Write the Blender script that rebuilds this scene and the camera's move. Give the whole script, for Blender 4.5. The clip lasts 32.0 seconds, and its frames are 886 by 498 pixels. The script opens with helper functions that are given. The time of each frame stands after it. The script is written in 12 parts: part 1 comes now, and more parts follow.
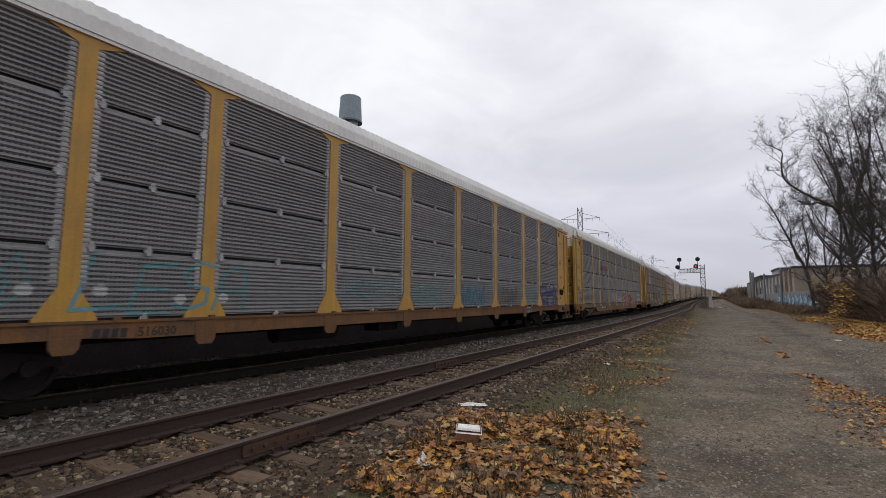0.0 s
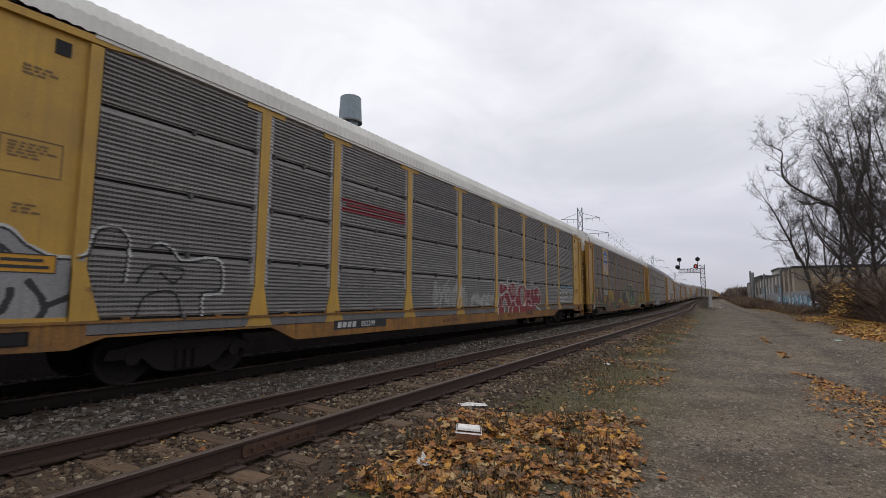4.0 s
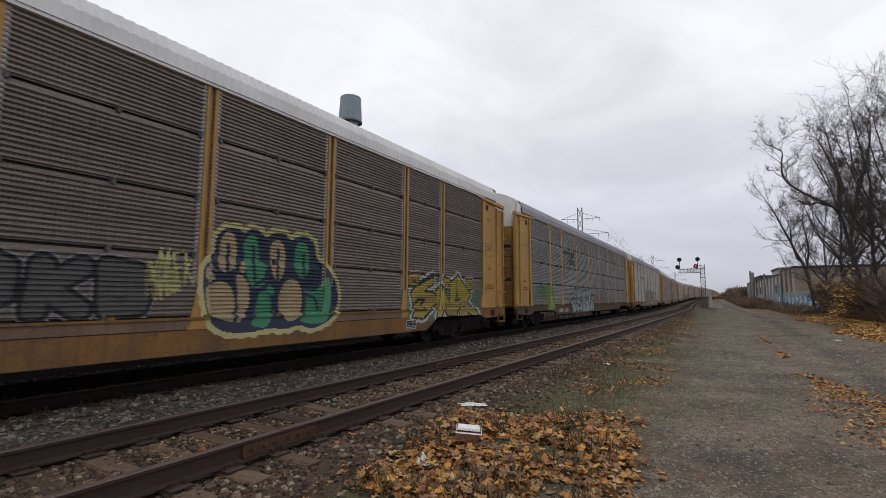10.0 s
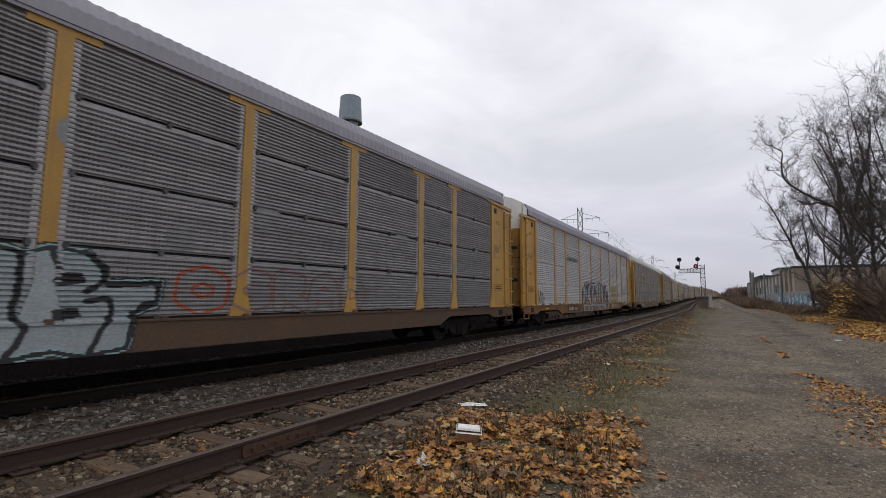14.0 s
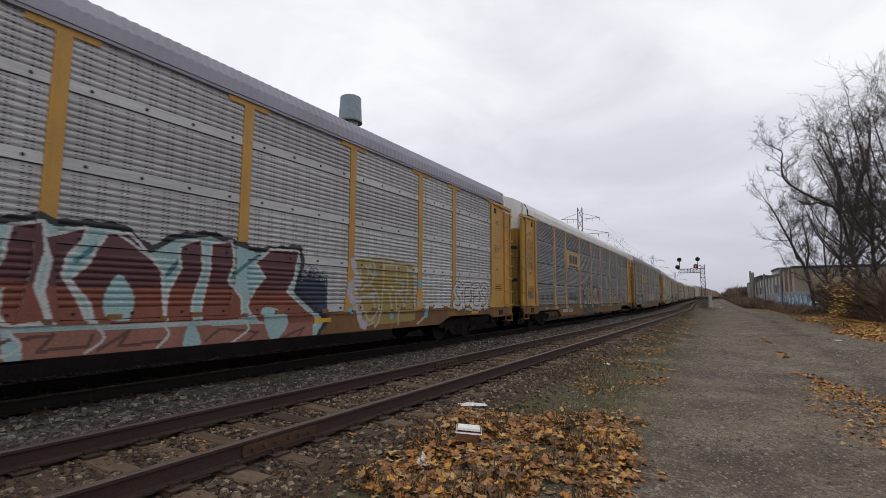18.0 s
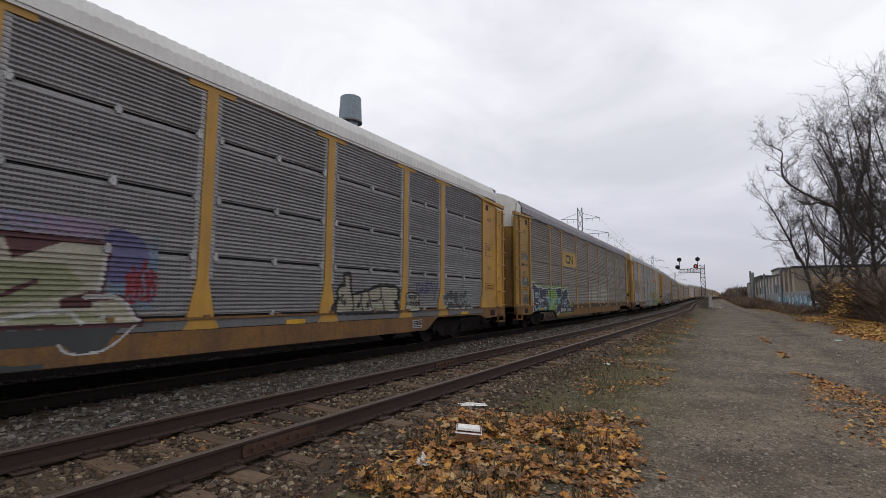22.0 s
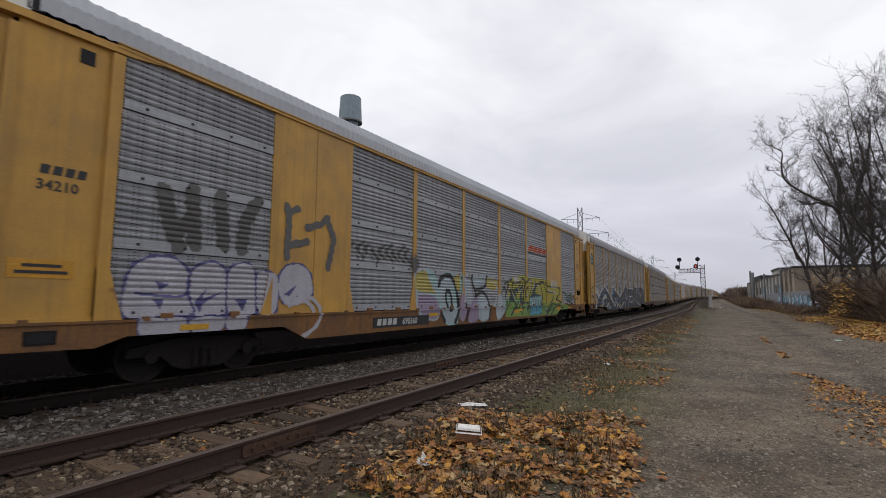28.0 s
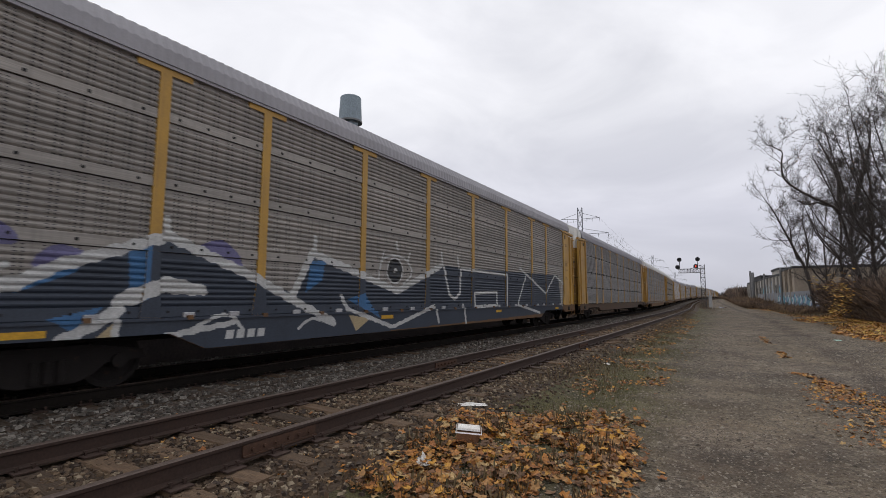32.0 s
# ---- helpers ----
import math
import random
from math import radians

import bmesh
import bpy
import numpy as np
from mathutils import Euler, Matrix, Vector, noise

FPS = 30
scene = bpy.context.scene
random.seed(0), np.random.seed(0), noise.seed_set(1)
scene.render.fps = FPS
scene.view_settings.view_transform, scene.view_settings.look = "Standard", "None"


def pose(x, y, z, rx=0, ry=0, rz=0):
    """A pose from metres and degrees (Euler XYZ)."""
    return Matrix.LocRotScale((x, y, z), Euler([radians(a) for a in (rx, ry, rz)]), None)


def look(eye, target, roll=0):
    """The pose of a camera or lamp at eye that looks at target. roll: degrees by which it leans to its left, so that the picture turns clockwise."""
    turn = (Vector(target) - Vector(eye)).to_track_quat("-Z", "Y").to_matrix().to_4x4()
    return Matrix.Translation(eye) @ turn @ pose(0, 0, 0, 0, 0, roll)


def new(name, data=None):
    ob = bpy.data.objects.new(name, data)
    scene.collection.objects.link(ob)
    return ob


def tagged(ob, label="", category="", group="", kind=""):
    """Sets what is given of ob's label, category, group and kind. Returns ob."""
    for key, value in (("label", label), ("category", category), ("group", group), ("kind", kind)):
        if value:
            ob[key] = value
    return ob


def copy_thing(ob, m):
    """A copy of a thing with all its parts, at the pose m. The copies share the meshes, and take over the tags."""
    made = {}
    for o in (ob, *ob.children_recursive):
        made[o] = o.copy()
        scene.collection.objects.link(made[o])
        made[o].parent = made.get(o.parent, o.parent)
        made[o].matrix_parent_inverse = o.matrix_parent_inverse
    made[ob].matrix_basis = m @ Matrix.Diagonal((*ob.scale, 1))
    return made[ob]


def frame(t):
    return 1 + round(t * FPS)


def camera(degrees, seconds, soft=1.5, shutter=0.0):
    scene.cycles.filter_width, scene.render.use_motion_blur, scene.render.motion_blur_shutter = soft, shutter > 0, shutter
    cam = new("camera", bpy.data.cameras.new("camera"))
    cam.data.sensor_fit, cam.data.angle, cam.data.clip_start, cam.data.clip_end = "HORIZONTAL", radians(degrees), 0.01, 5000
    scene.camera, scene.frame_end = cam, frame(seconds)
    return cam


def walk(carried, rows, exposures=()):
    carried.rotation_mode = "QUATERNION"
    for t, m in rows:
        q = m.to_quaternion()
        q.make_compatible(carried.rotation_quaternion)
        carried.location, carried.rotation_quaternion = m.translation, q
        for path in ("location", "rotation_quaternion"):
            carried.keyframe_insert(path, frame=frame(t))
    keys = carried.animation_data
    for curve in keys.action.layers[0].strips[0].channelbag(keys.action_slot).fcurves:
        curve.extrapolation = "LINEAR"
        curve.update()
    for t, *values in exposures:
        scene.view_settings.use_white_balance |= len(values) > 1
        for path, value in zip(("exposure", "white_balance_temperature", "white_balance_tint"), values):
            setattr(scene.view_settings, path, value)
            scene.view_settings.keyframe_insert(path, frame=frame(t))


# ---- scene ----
# ---------- camera ----------
cam = camera(86.72, 32.0, soft=0.6, shutter=0.15)
EYE = Vector((0.0, 0.0, 1.374))
AIM = EYE + 10 * Vector((0.84946, 0.51745, 0.10332))
walk(cam, [(0, look(EYE, AIM, 0.28)), (32, look(EYE, AIM, 0.28))])

# ---------- plan: x runs along the tracks, z = 0 is the rail top ----------
GAUGE = 1.508            # between rail-head centres
NEAR_Y = 4.832           # centre of the siding
MAIN_Y = 8.953           # centre of the main track
BEND_X = (-400, 0, 40, 80, 120, 160, 200, 250, 320, 420, 700)
BEND_O = (0, 0, 0.21, 1.18, 3.14, 4.39, 4.98, 4.16, 3.02, 1.6, 4.0)


def bend(x):
    """Sideways offset of both tracks at x."""
    n = len(BEND_X)
    m = [0.0, 0.0] + [(BEND_O[i + 1] - BEND_O[i - 1]) / (BEND_X[i + 1] - BEND_X[i - 1]) for i in range(2, n - 1)] + [0.005]
    i = 0
    while i < n - 2 and x > BEND_X[i + 1]:
        i += 1
    h = BEND_X[i + 1] - BEND_X[i]
    u = (x - BEND_X[i]) / h
    return ((2 * u**3 - 3 * u * u + 1) * BEND_O[i] + (u**3 - 2 * u * u + u) * h * m[i]
            + (3 * u * u - 2 * u**3) * BEND_O[i + 1] + (u**3 - u * u) * h * m[i + 1])


def rise(x):
    """The line and the lane climb gently in the distance."""
    if x < 60:
        return 0.0
    if x < 200:
        return 5.1e-5 * (x - 60) ** 2
    return 1.0 + 0.01428 * (min(x, 230) - 200) + 0.0045 * (max(230, min(x, 800)) - 230)


# ---------- sky and sun: a bright overcast day ----------
world = bpy.data.worlds.new("overcast")
scene.world = world
world.use_nodes = True
wn, wl = world.node_tree.nodes, world.node_tree.links
wn.clear()
w_out = wn.new("ShaderNodeOutputWorld")
w_sky = wn.new("ShaderNodeTexSky")
w_sky.sky_type, w_sky.sun_disc = "NISHITA", False
w_sky.sun_elevation, w_sky.sun_rotation = radians(60), radians(15)
w_bg1 = wn.new("ShaderNodeBackground")
w_bg1.inputs["Strength"].default_value = 0.06
wl.new(w_sky.outputs[0], w_bg1.inputs[0])
w_co = wn.new("ShaderNodeTexCoord")
w_map = wn.new("ShaderNodeMapping")
w_map.inputs["Scale"].default_value = (1.0, 1.0, 2.2)
w_map.inputs["Rotation"].default_value = (0.0, 0.0, 0.5)
wl.new(w_co.outputs["Generated"], w_map.inputs[0])
w_n = wn.new("ShaderNodeTexNoise")
w_n.inputs["Scale"].default_value, w_n.inputs["Detail"].default_value = 2.6, 6.0
w_n.inputs["Roughness"].default_value, w_n.inputs["Distortion"].default_value = 0.52, 0.5
wl.new(w_map.outputs[0], w_n.inputs[0])
w_r = wn.new("ShaderNodeValToRGB")
w_r.color_ramp.elements[0].position, w_r.color_ramp.elements[0].color = 0.3, (0.77, 0.775, 0.83, 1)
w_r.color_ramp.elements[1].position, w_r.color_ramp.elements[1].color = 0.6, (0.99, 0.99, 1.035, 1)
wl.new(w_n.outputs[0], w_r.inputs[0])
w_bg2 = wn.new("ShaderNodeBackground")
w_bg2.inputs["Strength"].default_value = 1.03
w_sep = wn.new("ShaderNodeSeparateXYZ")
wl.new(w_co.outputs["Generated"], w_sep.inputs[0])
w_h = wn.new("ShaderNodeValToRGB")
w_h.color_ramp.elements[0].position, w_h.color_ramp.elements[0].color = 0.0, (0.54, 0.545, 0.595, 1)
w_h.color_ramp.elements[1].position, w_h.color_ramp.elements[1].color = 0.38, (1, 1, 1, 1)
w_e = w_h.color_ramp.elements.new(0.16)
w_e.color = (0.775, 0.775, 0.825, 1)
wl.new(w_sep.outputs["Z"], w_h.inputs[0])
w_mul = wn.new("ShaderNodeMix")
w_mul.data_type, w_mul.blend_type = "RGBA", "MULTIPLY"
w_mul.inputs[0].default_value = 1.0
wl.new(w_r.outputs[0], w_mul.inputs[6])
wl.new(w_h.outputs[0], w_mul.inputs[7])
wl.new(w_mul.outputs[2], w_bg2.inputs[0])
w_mix = wn.new("ShaderNodeMixShader")
w_mix.inputs[0].default_value = 0.93
wl.new(w_bg1.outputs[0], w_mix.inputs[1])
wl.new(w_bg2.outputs[0], w_mix.inputs[2])
wl.new(w_mix.outputs[0], w_out.inputs[0])

sun = new("sun", bpy.data.lights.new("sun", "SUN"))
sun.data.energy, sun.data.angle, sun.data.color = 0.6, radians(30), (1.0, 0.97, 0.92)
sun.matrix_world = look((15, 24, 45), (8, 0, 0))
scene.view_settings.exposure = 0.0


# ---------- materials ----------
def mat(name, color, rough=0.7, metal=0.0, dark=None, scale=6.0, amount=0.5, fine=60.0, bump=0.15, streak=0.0, rust=None, rust_at=0.62, coord="Object", vary=0.0, island=0.0, stretch=None, grain=(0.75, 1.2), sheen=0.5, dust=0.0):
    """A worn surface: base colour, large stains, fine grain, bump, optional rust patches and vertical streaks."""
    m = bpy.data.materials.new(name)
    m.use_nodes = True
    n, l = m.node_tree.nodes, m.node_tree.links
    b = n["Principled BSDF"]
    b.inputs["Roughness"].default_value, b.inputs["Metallic"].default_value = rough, metal
    b.inputs["Specular IOR Level"].default_value = sheen
    b.inputs["Sheen Weight"].default_value, b.inputs["Sheen Roughness"].default_value = dust, 0.5
    tc = n.new("ShaderNodeTexCoord")
    mp = n.new("ShaderNodeMapping")
    if stretch:
        mp.inputs["Scale"].default_value = stretch
    l.new(tc.outputs[coord], mp.inputs[0])
    big = n.new("ShaderNodeTexNoise")
    big.inputs["Scale"].default_value, big.inputs["Detail"].default_value, big.inputs["Roughness"].default_value = scale, 6, 0.6
    l.new(mp.outputs[0], big.inputs[0])
    ramp = n.new("ShaderNodeValToRGB")
    ramp.color_ramp.elements[0].position, ramp.color_ramp.elements[1].position = 0.3, 0.7
    dk = dark or tuple(c * 0.6 for c in color)
    ramp.color_ramp.elements[0].color = (*[c * (1 - amount) + d * amount for c, d in zip(color, dk)], 1)
    ramp.color_ramp.elements[1].color = (*color, 1)
    l.new(big.outputs[0], ramp.inputs[0])
    col = ramp.outputs[0]
    gr = n.new("ShaderNodeTexNoise")
    gr.inputs["Scale"].default_value, gr.inputs["Detail"].default_value = fine, 3
    l.new(mp.outputs[0], gr.inputs[0])

    def mixed(a, fac, other, mode="MIX"):
        x = n.new("ShaderNodeMix")
        x.data_type, x.blend_type = "RGBA", mode
        if isinstance(fac, float):
            x.inputs[0].default_value = fac
        else:
            l.new(fac, x.inputs[0])
        l.new(a, x.inputs[6])
        if isinstance(other, tuple):
            x.inputs[7].default_value = (*other, 1)
        else:
            l.new(other, x.inputs[7])
        return x.outputs[2]

    g2 = n.new("ShaderNodeMapRange")
    g2.inputs[1].default_value, g2.inputs[2].default_value, g2.inputs[3].default_value, g2.inputs[4].default_value = 0.3, 0.7, grain[0], grain[1]
    l.new(gr.outputs[0], g2.inputs[0])
    col = mixed(col, 1.0, g2.outputs[0], "MULTIPLY")
    if streak:
        ms = n.new("ShaderNodeMapping")
        ms.inputs["Scale"].default_value = (9.0, 9.0, 0.35)
        l.new(tc.outputs[coord], ms.inputs[0])
        st = n.new("ShaderNodeTexNoise")
        st.inputs["Scale"].default_value, st.inputs["Detail"].default_value = 1.6, 5
        l.new(ms.outputs[0], st.inputs[0])
        sr = n.new("ShaderNodeMapRange")
        sr.inputs[1].default_value, sr.inputs[2].default_value, sr.inputs[3].default_value, sr.inputs[4].default_value = 0.48, 0.72, 0.0, streak
        l.new(st.outputs[0], sr.inputs[0])
        col = mixed(col, sr.outputs[0], dk)
    if rust:
        rn = n.new("ShaderNodeTexNoise")
        rn.inputs["Scale"].default_value, rn.inputs["Detail"].default_value, rn.inputs["Roughness"].default_value = scale * 1.7, 8, 0.7
        l.new(mp.outputs[0], rn.inputs[0])
        rr = n.new("ShaderNodeMapRange")
        rr.inputs[1].default_value, rr.inputs[2].default_value = rust_at, rust_at + 0.08
        l.new(rn.outputs[0], rr.inputs[0])
        col = mixed(col, rr.outputs[0], rust)
    if vary or island:
        if vary:
            oi = n.new("ShaderNodeObjectInfo")
            src = oi.outputs["Random"]
        else:
            oi = n.new("ShaderNodeNewGeometry")
            src = oi.outputs["Random Per Island"]
        vr = n.new("ShaderNodeMapRange")
        vr.inputs[3].default_value, vr.inputs[4].default_value = 1 - (vary or island), 1 + (vary or island)
        l.new(src, vr.inputs[0])
        col = mixed(col, 1.0, vr.outputs[0], "MULTIPLY")
    l.new(col, b.inputs["Base Color"])
    if bump:
        bp = n.new("ShaderNodeBump")
        bp.inputs["Strength"].default_value, bp.inputs["Distance"].default_value = bump, 0.02
        l.new(gr.outputs[0], bp.inputs["Height"])
        l.new(bp.outputs[0], b.inputs["Normal"])
    return m


def island_ramp(name, colors, rough=0.8, fine=40.0):
    """Each loose piece takes one of the colours."""
    m = bpy.data.materials.new(name)
    m.use_nodes = True
    n, l = m.node_tree.nodes, m.node_tree.links
    b = n["Principled BSDF"]
    b.inputs["Roughness"].default_value = rough
    g = n.new("ShaderNodeNewGeometry")
    r = n.new("ShaderNodeValToRGB")
    r.color_ramp.interpolation = "CONSTANT"
    while len(r.color_ramp.elements) < len(colors):
        r.color_ramp.elements.new(0.5)
    for i, c in enumerate(colors):
        r.color_ramp.elements[i].position = i / len(colors)
        r.color_ramp.elements[i].color = (*c, 1)
    l.new(g.outputs["Random Per Island"], r.inputs[0])
    tc = n.new("ShaderNodeTexCoord")
    t = n.new("ShaderNodeTexNoise")
    t.inputs["Scale"].default_value, t.inputs["Detail"].default_value = fine, 4
    l.new(tc.outputs["Object"], t.inputs[0])
    mr = n.new("ShaderNodeMapRange")
    mr.inputs[1].default_value, mr.inputs[2].default_value, mr.inputs[3].default_value, mr.inputs[4].default_value = 0.3, 0.7, 0.7, 1.25
    l.new(t.outputs[0], mr.inputs[0])
    x = n.new("ShaderNodeMix")
    x.data_type, x.blend_type = "RGBA", "MULTIPLY"
    x.inputs[0].default_value = 1.0
    l.new(r.outputs[0], x.inputs[6])
    l.new(mr.outputs[0], x.inputs[7])
    l.new(x.outputs[2], b.inputs["Base Color"])
    return m


def dotted(m, group=0.29, along=0.075, up=0.047, every=0.0):
    """Adds small dark slots (punched sheet): columns of short slots in groups, or one long dashed row."""
    n, l = m.node_tree.nodes, m.node_tree.links
    b = n["Principled BSDF"]
    src = b.inputs["Base Color"].links[0].from_socket
    tc = n.new("ShaderNodeTexCoord")
    sp = n.new("ShaderNodeSeparateXYZ")
    l.new(tc.outputs["Object"], sp.inputs[0])

    def wave(sock, step, share):
        a = n.new("ShaderNodeMath")
        a.operation = "PINGPONG"
        a.inputs[1].default_value = step / 2
        l.new(sock, a.inputs[0])
        c = n.new("ShaderNodeMath")
        c.operation = "LESS_THAN"
        c.inputs[1].default_value = step * share / 2
        l.new(a.outputs[0], c.inputs[0])
        return c.outputs[0]

    def both(p, q):
        k = n.new("ShaderNodeMath")
        k.operation = "MULTIPLY"
        l.new(p, k.inputs[0])
        l.new(q, k.inputs[1])
        return k.outputs[0]
    if every:
        fac = wave(sp.outputs["X"], every, 0.6)
    else:
        fac = both(both(wave(sp.outputs["X"], group, 0.55), wave(sp.outputs["X"], along, 0.55)), wave(sp.outputs["Z"], up, 0.3))
    x = n.new("ShaderNodeMix")
    x.data_type = "RGBA"
    l.new(fac, x.inputs[0])
    l.new(src, x.inputs[6])
    x.inputs[7].default_value = (0.03, 0.03, 0.033, 1)
    l.new(x.outputs[2], b.inputs["Base Color"])
    return m


STEEL_DARK = mat("dark_steel", (0.017, 0.014, 0.013), 0.9, 0.0, rust=(0.035, 0.02, 0.013), rust_at=0.6, sheen=0.25)
RAIL_SIDE = mat("rusty_rail", (0.04, 0.02, 0.013), 0.85, 0.0, dark=(0.018, 0.01, 0.007), scale=3, fine=40)
# main rails: the shade under the train is put into the colour
MAIN_RAIL = mat("shaded_rail", (0.014, 0.011, 0.009), 0.85, 0.0, dark=(0.008, 0.006, 0.005), scale=3, fine=40, sheen=0.15)
RAIL_TOP = mat("rail_head", (0.1, 0.07, 0.056), 0.5, 0.2, dark=(0.05, 0.033, 0.026), scale=4, fine=50)
TIE_WOOD = mat("old_tie", (0.105, 0.066, 0.038), 0.9, dark=(0.035, 0.021, 0.013), scale=3, fine=18, bump=0.5, vary=0.5, stretch=(4, 0.6, 4))
BALLAST_BED = mat("ballast_bed", (0.06, 0.036, 0.019), 0.95, dark=(0.018, 0.013, 0.009), scale=1.2, amount=0.7, fine=26, bump=1.0)
# main bed and stones: soot plus the train's shade, both in the colour
MAIN_BED = mat("shaded_sooty_bed", (0.015, 0.012, 0.01), 0.95, dark=(0.008, 0.006, 0.006), scale=1.2, amount=0.7, fine=26, bump=1.0, sheen=0.1)
MAIN_STONE = island_ramp("shaded_sooty_stone", [(0.026, 0.022, 0.018), (0.016, 0.013, 0.011), (0.036, 0.03, 0.025), (0.065, 0.055, 0.046), (0.012, 0.01, 0.009)])
BALLAST = island_ramp("ballast_stone", [(0.12, 0.108, 0.094), (0.062, 0.052, 0.043), (0.09, 0.077, 0.064), (0.22, 0.198, 0.17), (0.06, 0.042, 0.031), (0.078, 0.06, 0.046), (0.032, 0.025, 0.02)])
SIDING_STONE = island_ramp("siding_stone", [(0.09, 0.058, 0.033), (0.05, 0.031, 0.018), (0.125, 0.083, 0.048), (0.036, 0.022, 0.014), (0.23, 0.18, 0.12), (0.076, 0.046, 0.026)])
BRASS_WHITE = mat("white_paint", (0.72, 0.72, 0.7), 0.6, grain=(0.93, 1.05), dark=(0.5, 0.46, 0.4), scale=2, amount=0.4, fine=30, streak=0.3, bump=0.05)
# also on backings, gaps and holes, where black stands for shade
BLACK = mat("black_paint_and_shade", (0.015, 0.015, 0.017), 0.6, bump=0.05, sheen=0.25)


# ---------- building blocks ----------
class Shape:
    """Collects vertices and faces, with a material number per face."""

    def __init__(self):
        self.v, self.f, self.k = [], [], []

    def face(self, pts, k=0):
        i = len(self.v)
        self.v += [tuple(p) for p in pts]
        self.f.append(tuple(range(i, i + len(pts))))
        self.k.append(k)

    def box(self, x0, x1, y0, y1, z0, z1, k=0, c=0.0):
        """A box; c chamfers its upright and lengthwise edges."""
        if c <= 0:
            i = len(self.v)
            self.v += [(x, y, z) for x in (x0, x1) for y in (y0, y1) for z in (z0, z1)]
            for q in ((0, 1, 3, 2), (4, 6, 7, 5), (0, 4, 5, 1), (2, 3, 7, 6), (0, 2, 6, 4), (1, 5, 7, 3)):
                self.f.append(tuple(i + a for a in q))
                self.k.append(k)
        else:
            ring = [(y0 + c, z0), (y1 - c, z0), (y1, z0 + c), (y1, z1 - c), (y1 - c, z1), (y0 + c, z1), (y0, z1 - c), (y0, z0 + c)]
            self.sweep([(x0, *r) for r in ring], [(x1, *r) for r in ring], k)

    def sweep(self, a, b, k=0, caps=True):
        """Joins two rings of equal length."""
        i, n = len(self.v), len(a)
        self.v += [tuple(p) for p in a] + [tuple(p) for p in b]
        for j in range(n):
            self.f.append((i + j, i + (j + 1) % n, i + n + (j + 1) % n, i + n + j))
            self.k.append(k)
        if caps:
            self.f += [tuple(i + n - 1 - j for j in range(n)), tuple(i + n + j for j in range(n))]
            self.k += [k, k]

    def plate(self, outline, y0, y1, k=0):
        """An outline in x and z, with thickness from y0 to y1."""
        self.sweep([(x, y0, z) for x, z in outline], [(x, y1, z) for x, z in outline], k)

    def tube(self, p, q, r, r2=None, n=6, k=0, caps=True):
        p, q = Vector(p), Vector(q)
        d = (q - p)
        if d.length < 1e-6:
            return
        d.normalize()
        s = d.orthogonal().normalized()
        t = d.cross(s)
        r2 = r if r2 is None else r2
        ang = [2 * math.pi * j / n for j in range(n)]
        self.sweep([p + (s * math.cos(a) + t * math.sin(a)) * r for a in ang], [q + (s * math.cos(a) + t * math.sin(a)) * r2 for a in ang], k, caps)

    def lathe(self, prof, n=16, axis="Z", at=(0, 0, 0), k=0):
        """Turns a profile of (radius, height) round an axis."""
        i = len(self.v)
        for r, h in prof:
            for j in range(n):
                a = 2 * math.pi * j / n
                c, s = r * math.cos(a), r * math.sin(a)
                p = (c, s, h) if axis == "Z" else (s, h, c) if axis == "Y" else (h, c, s)
                self.v.append((p[0] + at[0], p[1] + at[1], p[2] + at[2]))
        for a in range(len(prof) - 1):
            for j in range(n):
                self.f.append((i + a * n + j, i + a * n + (j + 1) % n, i + (a + 1) * n + (j + 1) % n, i + (a + 1) * n + j))
                self.k.append(k)

    def pipe(self, pts, r, n=6, k=0):
        """One bent round bar through points."""
        i = len(self.v)
        pts = [Vector(p) for p in pts]
        for j, p in enumerate(pts):
            d = (pts[min(j + 1, len(pts) - 1)] - pts[max(j - 1, 0)]).normalized()
            s = d.cross(Vector((0.31, 0.47, 0.83))).normalized()
            t = d.cross(s)
            self.v += [tuple(p + (s * math.cos(2 * math.pi * q / n) + t * math.sin(2 * math.pi * q / n)) * r) for q in range(n)]
        for j in range(len(pts) - 1):
            for q in range(n):
                self.f.append((i + j * n + q, i + j * n + (q + 1) % n, i + (j + 1) * n + (q + 1) % n, i + (j + 1) * n + q))
                self.k.append(k)
        e = i + (len(pts) - 1) * n
        self.f += [tuple(i + n - 1 - q for q in range(n)), tuple(e + q for q in range(n))]
        self.k += [k, k]

    def mesh(self, name, *mats, smooth=False):
        me = bpy.data.meshes.new(name)
        me.from_pydata(self.v, [], self.f)
        for m in mats:
            me.materials.append(m)
        if len(mats) > 1:
            me.polygons.foreach_set("material_index", self.k)
        if smooth:
            me.polygons.foreach_set("use_smooth", [True] * len(self.f))
        me.update()
        return me


def curved(pts, closed=False, n=5):
    """Points of a smooth curve through pts."""
    if len(pts) < 3:
        return pts
    ends = [pts[-1], *pts, pts[0], pts[1]] if closed else [pts[0], *pts, pts[-1]]
    res = []
    for p, q, r, t in zip(ends, ends[1:], ends[2:], ends[3:]):
        for k in range(n):
            u = k / n
            res.append(tuple(0.5 * (2 * b + (c - a) * u + (2 * a - 5 * b + 4 * c - d) * u * u + (3 * b - a - 3 * c + d) * u**3) for a, b, c, d in zip(p, q, r, t)))
    return res if closed else res + [pts[-1]]


def tidy(me):
    """Makes the normals face outward."""
    bm = bmesh.new()
    bm.from_mesh(me)
    bmesh.ops.recalc_face_normals(bm, faces=bm.faces)
    bm.to_mesh(me)
    bm.free()
    return me


